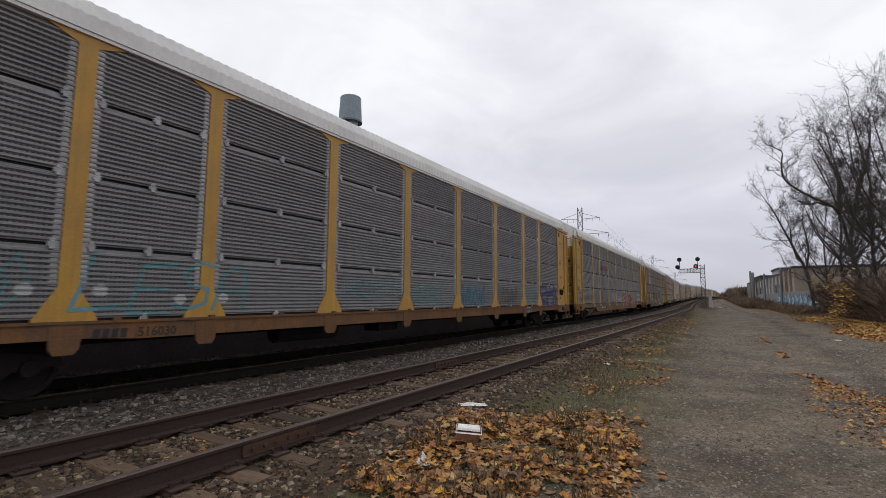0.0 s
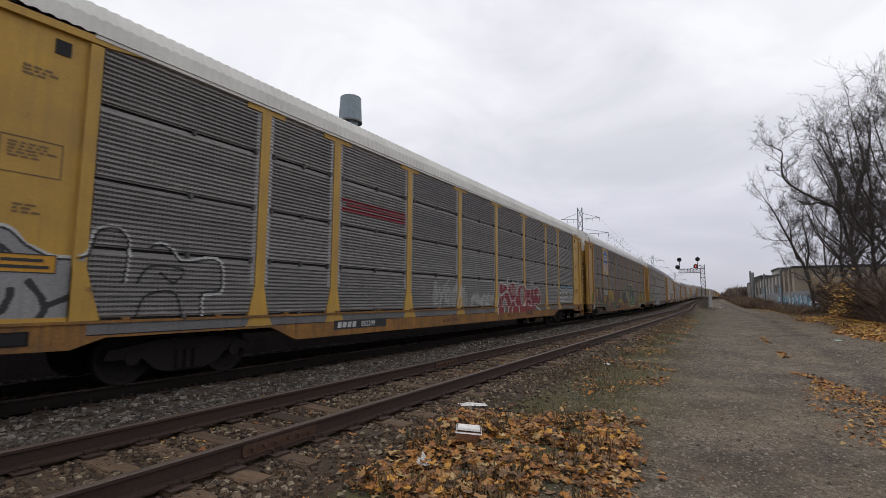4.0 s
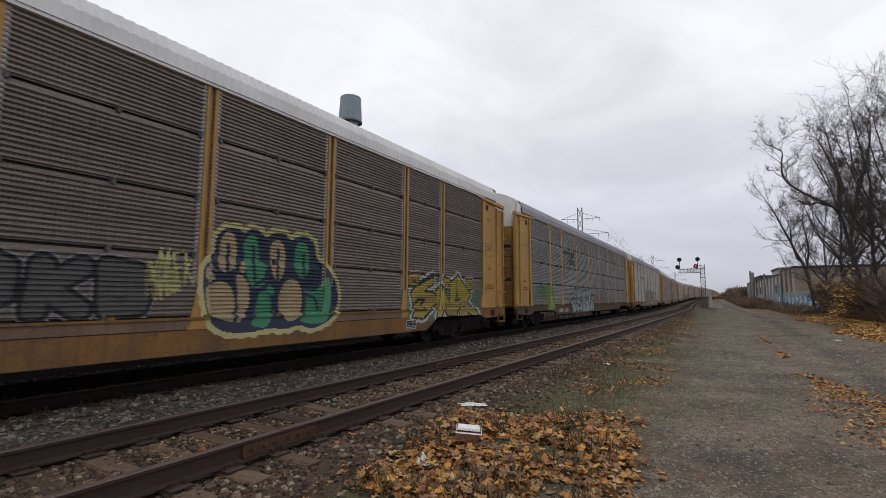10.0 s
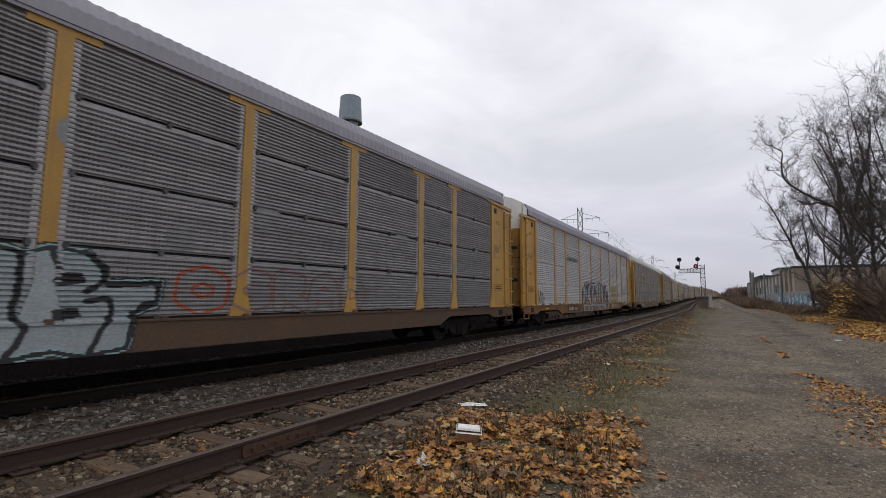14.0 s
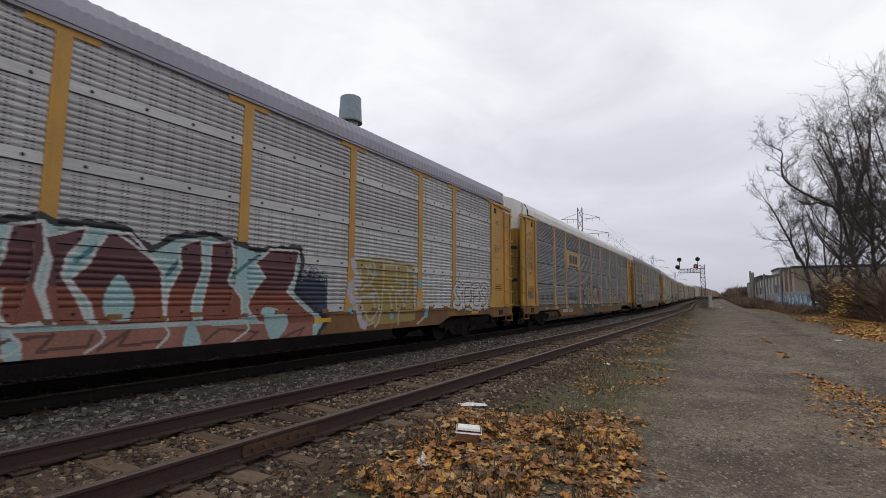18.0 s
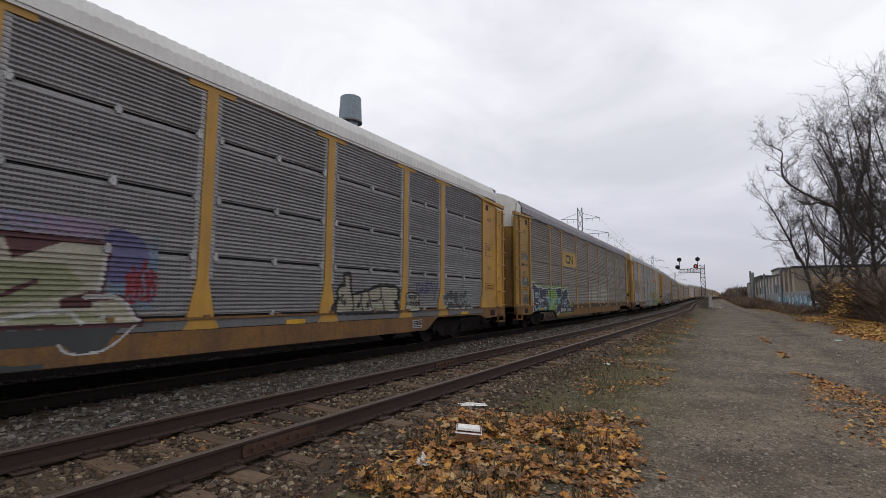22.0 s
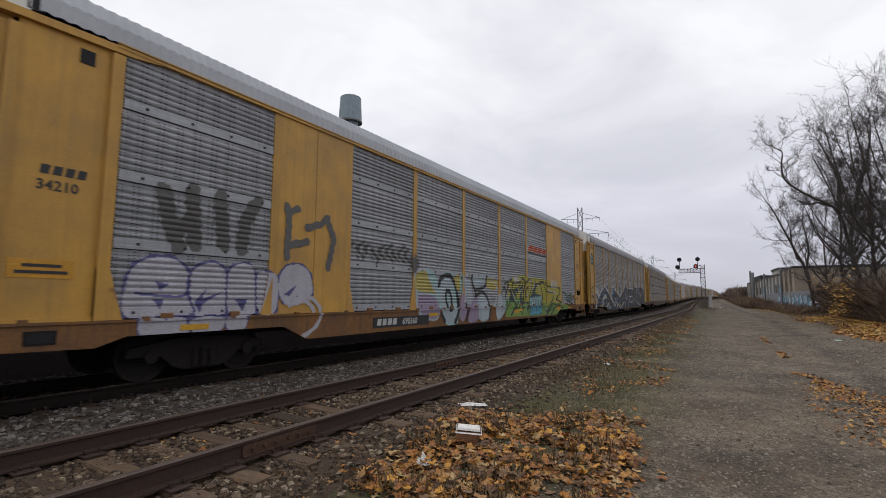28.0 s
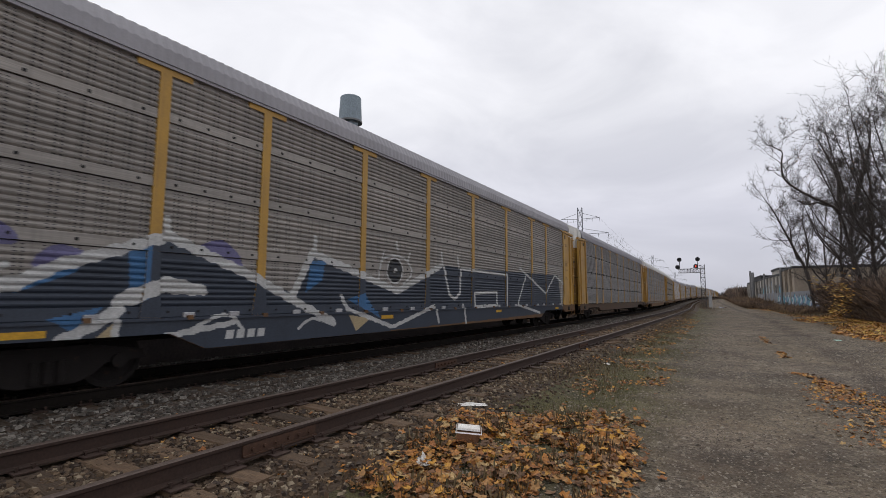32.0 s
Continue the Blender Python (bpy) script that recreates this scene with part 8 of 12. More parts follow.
# third car: camouflage band, shield sign, later pieces
text(2, "80572", 6.72, 0.64, 0.3, BROWN_P, shear=0.1)
marks(2, 5.4, 6.35, 0.64, 0.84, BROWN_P, -1.501)
slab(2, 8.9, 10.9, 0.64, 0.8, BLACK_P, -1.501, "patch", "black paint-out patch")
mural(2, 1.25, 12.17, 0.42, 2.24, [
    (CAMO_BR, fill([(1.58, 1.75), (1.9, 2.07), (4.51, 2.09), (4.72, 2.0), (6.36, 2.0), (6.44, 0.43), (3.38, 0.59), (2.83, 0.36), (1.39, 0.51), (1.53, 0.97)])),
    (CAMO_BR, fill([(6.64, 1.91), (8.33, 2.02), (9.3, 1.98), (11.34, 1.94), (10.58, 0.97), (9.52, 0.95), (9.36, 0.46), (6.71, 0.65)])),
    (CAMO_GR, fill([(1.95, 1.28), (2.56, 1.28), (2.67, 1.08), (1.97, 1.01)], [(3.69, 1.28), (4.39, 1.3), (4.36, 1.05), (3.61, 1.03)], [(1.42, 1.71), (1.58, 1.73), (1.97, 1.08), (1.98, 0.87), (1.72, 0.72), (1.42, 0.75)], [(3.63, 0.88), (4.43, 0.97), (4.19, 0.54), (3.6, 0.57)], [(5.14, 0.91), (5.78, 0.96), (5.46, 0.68), (5.08, 0.64)])),
    (CAMO_YE, fill([(2.55, 2.0), (3.22, 2.0), (2.78, 1.37)], [(2.46, 0.98), (2.67, 0.98), (2.85, 0.56), (2.64, 0.56)], [(4.99, 1.56), (5.85, 1.6), (5.69, 1.06), (5.21, 1.06)], [(2.28, 0.71), (2.43, 0.71), (2.52, 0.46), (2.1, 0.45)], [(2.69, 1.24), (3.23, 1.27), (3.13, 1.19)])),
    (CAMO_WH, fill([(3.71, 2.01), (4.06, 2.03), (4.32, 1.27), (4.15, 1.26)], [(4.9, 2.0), (6.32, 2.01), (6.37, 1.65), (5.0, 1.59)], [(4.88, 1.61), (4.97, 1.44), (5.13, 1.2), (4.98, 1.2)], [(1.44, 1.04), (1.78, 1.0), (1.74, 0.76), (1.37, 0.72)], [(3.29, 1.18), (3.56, 1.2), (3.57, 1.07), (3.33, 1.06)], [(2.74, 1.15), (2.85, 1.15), (2.88, 1.05), (2.73, 1.06)], [(2.98, 1.12), (3.18, 1.17), (3.09, 1.04)])),
    (CAMO_WH, pen(0.012, [(2.0, 1.99), (2.78, 1.24)], [(2.15, 1.95), (2.83, 1.28)], [(2.32, 1.96), (2.94, 1.33)], [(1.93, 1.88), (2.36, 1.33)], [(1.96, 1.67), (2.24, 1.31)], [(3.22, 1.43), (3.87, 1.9)], [(3.12, 1.33), (4.0, 1.75)], [(4.25, 1.98), (4.4, 1.44)], [(1.99, 1.29), (2.54, 1.3)], bent=False)),
    (CAMO_YE, fill([(6.67, 1.99), (8.19, 2.0), (8.59, 1.33), (8.68, 1.09), (6.8, 1.07)], [(10.57, 1.33), (12.0, 1.37), (12.05, 1.04), (10.48, 1.02)])),
    (OLIVE_P, fill([(6.84, 1.58), (7.5, 1.63), (7.66, 1.09), (6.94, 1.09)])),
    (CAMO_GR, fill([(7.48, 1.65), (7.53, 1.65), (7.74, 1.1), (7.66, 1.09)], [(8.37, 1.16), (8.84, 1.09), (8.78, 0.65), (8.25, 0.65)], [(11.17, 1.95), (11.26, 1.4), (10.73, 1.18)], [(6.69, 1.52), (6.76, 1.51), (6.87, 1.07), (6.7, 1.07)])),
    (CAMO_WH, fill([(8.26, 2.0), (8.39, 2.0), (8.74, 1.2), (8.61, 1.2)])),
    (BLUE_P, fill([(6.42, 1.36), (6.6, 1.37), (6.61, 1.18), (6.43, 1.18)])),
    (CAMO_GR, pen(0.02, [(1.99, 2.09), (3.08, 2.11), (4.48, 2.12)], bent=False)),
    (CAMO_GR, pen(0.02, [(6.69, 2.04), (9.3, 2.05)], bent=False))], "camouflage band in yellow, green, white and brown paint", "graffiti")
mural(2, 14.14, 18.48, 0.61, 2.76, [
    (PALE_Y, pen(0.1, [(15.2, 1.41), (15.17, 1.73), (15.22, 1.92), (15.35, 2.01), (15.37, 2.24), (15.42, 2.44), (15.57, 2.57), (15.81, 2.59), (15.94, 2.54), (16.11, 2.64), (16.3, 2.58), (16.4, 2.5), (16.6, 2.62), (16.86, 2.62), (17.0, 2.52), (17.19, 2.61), (17.44, 2.62), (17.63, 2.49), (17.73, 2.18), (18.03, 1.98), (18.32, 1.66), (18.36, 1.22), (18.08, 0.89), (17.59, 0.73), (17.23, 0.81), (16.91, 0.75), (16.51, 0.78), (16.14, 0.74), (15.64, 0.76), (15.34, 0.94), (15.2, 1.41)])),
    (NAVY_P, fill([(15.2, 1.41), (15.17, 1.73), (15.22, 1.92), (15.35, 2.01), (15.37, 2.24), (15.42, 2.44), (15.57, 2.57), (15.81, 2.59), (15.94, 2.54), (16.11, 2.64), (16.3, 2.58), (16.4, 2.5), (16.6, 2.62), (16.86, 2.62), (17.0, 2.52), (17.19, 2.61), (17.44, 2.62), (17.63, 2.49), (17.73, 2.18), (18.03, 1.98), (18.32, 1.66), (18.36, 1.22), (18.08, 0.89), (17.59, 0.73), (17.23, 0.81), (16.91, 0.75), (16.51, 0.78), (16.14, 0.74), (15.64, 0.76), (15.34, 0.94)], bent=True)),
    (BUFF_P, fill([(15.47, 2.33), (15.53, 2.46), (15.62, 2.52), (15.74, 2.45), (15.79, 2.2), (15.78, 1.86), (15.62, 1.79), (15.51, 1.83), (15.45, 1.95)], [(15.23, 1.41), (15.25, 1.53), (15.35, 1.6), (15.54, 1.63), (15.68, 1.57), (15.77, 1.41), (15.81, 1.16), (15.76, 0.95), (15.47, 1.0), (15.31, 1.1)], [(15.8, 1.74), (15.9, 1.76), (16.02, 1.67), (16.08, 1.51), (16.08, 1.2), (15.92, 0.98), (15.82, 0.92), (15.85, 1.2), (15.84, 1.5)], [(16.78, 1.09), (16.75, 1.38), (16.87, 1.64), (17.07, 1.74), (17.24, 1.65), (17.33, 1.43), (17.32, 1.13), (17.24, 0.98), (16.97, 0.9)], [(16.5, 2.27), (16.57, 2.44), (16.71, 2.47), (16.84, 2.35), (16.88, 2.01), (16.79, 1.73), (16.65, 1.71), (16.55, 1.94)], [(15.22, 1.84), (15.33, 1.9), (15.43, 1.79), (15.39, 1.67), (15.24, 1.68)], [(15.85, 1.85), (15.9, 1.99), (15.97, 2.02), (16.0, 1.93), (15.95, 1.8)], bent=True)),
    (JADE_P, fill([(15.92, 2.3), (16.0, 2.47), (16.14, 2.52), (16.23, 2.38), (16.27, 2.08), (16.44, 1.98), (16.48, 1.84), (16.41, 1.62), (16.23, 1.53), (16.1, 1.61), (16.02, 1.77), (15.97, 1.99)], [(16.29, 1.42), (16.42, 1.49), (16.56, 1.33), (16.56, 1.05), (16.46, 0.83), (16.24, 0.82), (16.11, 0.89), (16.21, 1.06), (16.25, 1.24)], [(17.11, 2.23), (17.15, 2.43), (17.25, 2.51), (17.42, 2.46), (17.5, 2.16), (17.49, 1.92), (17.35, 1.76), (17.19, 1.83), (17.11, 2.03)], [(17.4, 1.52), (17.67, 1.49), (17.84, 1.64), (18.04, 1.81), (18.12, 1.55), (18.12, 1.16), (17.96, 0.86), (17.58, 0.82), (17.25, 0.91), (17.41, 1.07), (17.45, 1.33)], [(16.51, 1.61), (16.64, 1.52), (16.59, 1.4), (16.46, 1.5)], bent=True)),
    (NAVY_P, pen(0.035, [(15.62, 2.28), (15.63, 1.84)], [(16.13, 2.29), (16.19, 1.69)], [(16.7, 2.29), (16.71, 1.14)], [(17.35, 2.25), (17.37, 1.84)], [(15.61, 1.77), (15.85, 1.85)], [(16.2, 1.6), (16.4, 1.7), (16.46, 1.89)], [(15.35, 1.82), (15.47, 1.71)], [(17.43, 1.43), (17.7, 1.33), (17.76, 1.12)], [(15.84, 1.2), (15.77, 0.94)])),
    (PALE_Y, forms(14.26, 14.80, 1.35, 2.0, 4, 0.02, 90)(0.022))], "cream and green bubble graffiti with navy outline", "graffiti")
okb = fat("OKB", 12.0, 14.4, 1.1, 1.95, 0.14, 22)
mural(2, 11.8, 15.1, 1.06, 2.2, [(GREY_P, okb(0.21)), (BLACK_P, okb(0.18)), (SMUDGE_P, okb(0.12)), (PALE_Y, fat("MEK", 14.45, 15.05, 1.6, 2.15, 0.02, 9)(0.02))], "dark bubble graffiti with grey outline")
mural(2, 21.00, 25.33, 0.42, 2.23, [
    (HAZE_G, lambda X, Z: spray(21.07, 1.25, 1.2, 0.6, 0.3)(X, Z) | spray(22.66, 1.3, 1.6, 0.7, 0.3)(X, Z) | spray(25.09, 1.2, 1.0, 0.5, 0.3)(X, Z)),
    (WHITE_P, pen(0.14, [(21.23, 1.51), (21.62, 1.78), (22.35, 2.05), (22.33, 1.77), (22.07, 1.71), (21.84, 1.53), (22.34, 1.52), (22.67, 1.3), (22.38, 1.15), (22.15, 1.04), (21.32, 1.07), (21.46, 1.29), (21.39, 1.26), (21.33, 1.2), (21.23, 1.51)], [(22.5, 1.58), (22.81, 1.75), (22.82, 1.33), (22.83, 0.9), (22.64, 0.74), (22.49, 0.75), (22.57, 1.08), (22.57, 1.33), (22.5, 1.58)], [(22.81, 1.49), (22.91, 1.68), (23.34, 1.19), (23.37, 1.84), (23.74, 2.0), (23.72, 1.42), (23.7, 1.04), (23.72, 0.66), (23.32, 0.69), (23.03, 0.93), (22.85, 1.09), (22.81, 1.49)], [(23.77, 1.8), (23.82, 2.11), (24.01, 1.98), (24.7, 1.49), (24.46, 1.23), (25.21, 0.8), (25.13, 0.67), (24.38, 0.94), (24.47, 0.63), (23.94, 0.74), (23.68, 1.28), (23.84, 1.37), (23.77, 1.8)], [(21.23, 0.85), (21.32, 1.0), (22.08, 1.01), (21.76, 0.8), (21.23, 0.85)], bent=False)),
    (WHITE_P, pen(0.1, [(21.12, 1.99), (21.57, 2.06), (21.57, 1.74), (21.12, 1.71), (21.12, 1.99)], [(22.92, 1.98), (23.32, 1.96), (23.32, 1.67), (23.03, 1.65), (22.92, 1.98)], [(24.46, 1.98), (24.87, 1.98), (24.85, 1.68), (24.47, 1.68), (24.46, 1.98)], bent=False)),
    (HAZE_G, fill([(23.08, 1.6), (23.31, 1.65), (23.33, 1.33)])),
    (BLACK_P, fill([(21.23, 1.51), (21.62, 1.78), (22.35, 2.05), (22.33, 1.77), (22.07, 1.71), (21.84, 1.53), (22.34, 1.52), (22.67, 1.3), (22.38, 1.15), (22.15, 1.04), (21.32, 1.07), (21.46, 1.29), (21.39, 1.26), (21.33, 1.2)], [(22.5, 1.58), (22.81, 1.75), (22.82, 1.33), (22.83, 0.9), (22.64, 0.74), (22.49, 0.75), (22.57, 1.08), (22.57, 1.33)], [(22.81, 1.49), (22.91, 1.68), (23.34, 1.19), (23.37, 1.84), (23.74, 2.0), (23.72, 1.42), (23.7, 1.04), (23.72, 0.66), (23.32, 0.69), (23.03, 0.93), (22.85, 1.09)], [(23.77, 1.8), (23.82, 2.11), (24.01, 1.98), (24.7, 1.49), (24.46, 1.23), (25.21, 0.8), (25.13, 0.67), (24.38, 0.94), (24.47, 0.63), (23.94, 0.74), (23.68, 1.28), (23.84, 1.37)], [(21.23, 0.85), (21.32, 1.0), (22.08, 1.01), (21.76, 0.8)], [(21.12, 1.99), (21.57, 2.06), (21.57, 1.74), (21.12, 1.71)], [(22.92, 1.98), (23.32, 1.96), (23.32, 1.67), (23.03, 1.65)], [(24.46, 1.98), (24.87, 1.98), (24.85, 1.68), (24.47, 1.68)])),
    (BLACK_P, pen(0.06, [(21.23, 1.51), (21.62, 1.78), (22.35, 2.05), (22.33, 1.77), (22.07, 1.71), (21.84, 1.53), (22.34, 1.52), (22.67, 1.3), (22.38, 1.15), (22.15, 1.04), (21.32, 1.07), (21.46, 1.29), (21.39, 1.26), (21.33, 1.2), (21.23, 1.51)], [(22.5, 1.58), (22.81, 1.75), (22.82, 1.33), (22.83, 0.9), (22.64, 0.74), (22.49, 0.75), (22.57, 1.08), (22.57, 1.33), (22.5, 1.58)], [(22.81, 1.49), (22.91, 1.68), (23.34, 1.19), (23.37, 1.84), (23.74, 2.0), (23.72, 1.42), (23.7, 1.04), (23.72, 0.66), (23.32, 0.69), (23.03, 0.93), (22.85, 1.09), (22.81, 1.49)], [(23.77, 1.8), (23.82, 2.11), (24.01, 1.98), (24.7, 1.49), (24.46, 1.23), (25.21, 0.8), (25.13, 0.67), (24.38, 0.94), (24.47, 0.63), (23.94, 0.74), (23.68, 1.28), (23.84, 1.37), (23.77, 1.8)], [(21.23, 0.85), (21.32, 1.0), (22.08, 1.01), (21.76, 0.8), (21.23, 0.85)], [(21.12, 1.99), (21.57, 2.06), (21.57, 1.74), (21.12, 1.71), (21.12, 1.99)], [(22.92, 1.98), (23.32, 1.96), (23.32, 1.67), (23.03, 1.65), (22.92, 1.98)], [(24.46, 1.98), (24.87, 1.98), (24.85, 1.68), (24.47, 1.68), (24.46, 1.98)], bent=False)),
    (YELLOW_P, fill([(21.23, 1.51), (21.62, 1.78), (22.35, 2.05), (22.33, 1.77), (22.07, 1.71), (21.84, 1.53), (22.34, 1.52), (22.67, 1.3), (22.38, 1.15), (22.15, 1.04), (21.32, 1.07), (21.46, 1.29), (21.39, 1.26), (21.33, 1.2)], [(22.5, 1.58), (22.81, 1.75), (22.82, 1.33), (22.83, 0.9), (22.64, 0.74), (22.49, 0.75), (22.57, 1.08), (22.57, 1.33)], [(22.81, 1.49), (22.91, 1.68), (23.34, 1.19), (23.37, 1.84), (23.74, 2.0), (23.72, 1.42), (23.7, 1.04), (23.72, 0.66), (23.32, 0.69), (23.03, 0.93), (22.85, 1.09)], [(23.77, 1.8), (23.82, 2.11), (24.01, 1.98), (24.7, 1.49), (24.46, 1.23), (25.21, 0.8), (25.13, 0.67), (24.38, 0.94), (24.47, 0.63), (23.94, 0.74), (23.68, 1.28), (23.84, 1.37)], [(21.23, 0.85), (21.32, 1.0), (22.08, 1.01), (21.76, 0.8)], [(21.12, 1.99), (21.57, 2.06), (21.57, 1.74), (21.12, 1.71)], [(22.92, 1.98), (23.32, 1.96), (23.32, 1.67), (23.03, 1.65)], [(24.46, 1.98), (24.87, 1.98), (24.85, 1.68), (24.47, 1.68)])),
    (OLIVE_P, fill([(21.32, 1.4), (22.34, 1.45), (22.6, 1.3), (22.34, 1.21), (21.54, 1.22), (21.47, 1.33)], [(22.84, 1.24), (23.66, 1.19), (23.71, 0.68), (23.32, 0.71), (23.05, 0.93)], [(23.84, 1.23), (24.34, 1.28), (25.13, 0.8), (24.42, 0.97), (23.96, 0.79)])),
    (BLACK_P, pen(0.04, [(21.48, 1.22), (21.52, 1.31), (21.89, 1.31), (21.7, 1.16)], [(21.56, 1.74), (22.46, 2.04)], [(23.68, 1.28), (24.0, 1.33)], [(21.82, 0.81), (22.08, 0.97)], [(23.22, 0.81), (23.71, 0.78)], bent=False)),
    (BLACK_P, pen(0.016, [(21.19, 1.83), (21.25, 1.94), (21.31, 1.78), (21.38, 1.94), (21.43, 1.8), (21.52, 1.92)], [(21.2, 1.76), (21.34, 1.82), (21.51, 1.77)], [(22.99, 1.86), (23.07, 1.73), (23.14, 1.87), (23.24, 1.73), (23.27, 1.84)], [(24.52, 1.9), (24.68, 1.75), (24.72, 1.93), (24.81, 1.76)]))], "yellow angular graffiti with black outline", "graffiti")
PLATE_Y = Y0 - 0.02
s = Shape()
s.box(4.72, 6.46, PLATE_Y, PLATE_Y + 0.03, 3.08, 4.98, c=0.004)
sg = part("shield_sign", s.mesh("shield_sign", SIGN_Y), cars[2], "yellow sign plate with a blue, red and white shield")
cx = 5.59


def shield(k):
    """Outline of the heraldic shield, shrunk by k."""
    pts = [(0.0, 0.78), (0.2, 0.66), (0.45, 0.72), (0.62, 0.6), (0.55, 0.42), (0.52, 0.2), (0.64, -0.1), (0.62, -0.42), (0.42, -0.66), (0.15, -0.72), (0.0, -0.8)]
    return [(cx + x * k, 4.02 + z * k) for x, z in pts] + [(cx - x * k, 4.02 + z * k) for x, z in reversed(pts[1:-1])]


def flat(name, outline, y, m, parent, label=""):
    s = Shape()
    s.plate(outline, y, y + 0.003)
    part(name, s.mesh(name, m), parent, label)


flat("shield_rim", shield(1.14), PLATE_Y - 0.004, paint("shield_blue", (0.02, 0.09, 0.27)), sg)
flat("shield_face", shield(1.07), PLATE_Y - 0.008, WHITE_P, sg)
top = [q for q in shield(1.03) if q[1] > 3.9]
flat("shield_top", sorted([q for q in top if q[0] <= cx], key=lambda q: q[1]) + sorted([q for q in top if q[0] > cx], key=lambda q: -q[1]), PLATE_Y - 0.012, paint("shield_blue", (0.02, 0.09, 0.27)), sg)
for k in range(5):
    x = cx - 0.52 + k * 0.26
    lo = 4.02 - (0.76 if abs(k - 2) < 1 else 0.72 if abs(k - 2) < 2 else 0.5)
    flat("shield_stripe", [(x - 0.05, lo), (x + 0.05, lo), (x + 0.05, 3.88), (x - 0.05, 3.88)], PLATE_Y - 0.012, paint("stripe_red", (0.33, 0.03, 0.04)), sg)
for z, w in ((4.42, 0.3), (4.2, 0.38)):
    flat("name_bar", [(cx - w, z - 0.06), (cx + w, z - 0.06), (cx + w, z + 0.06), (cx - w, z + 0.06)], PLATE_Y - 0.016, WHITE_P, sg)

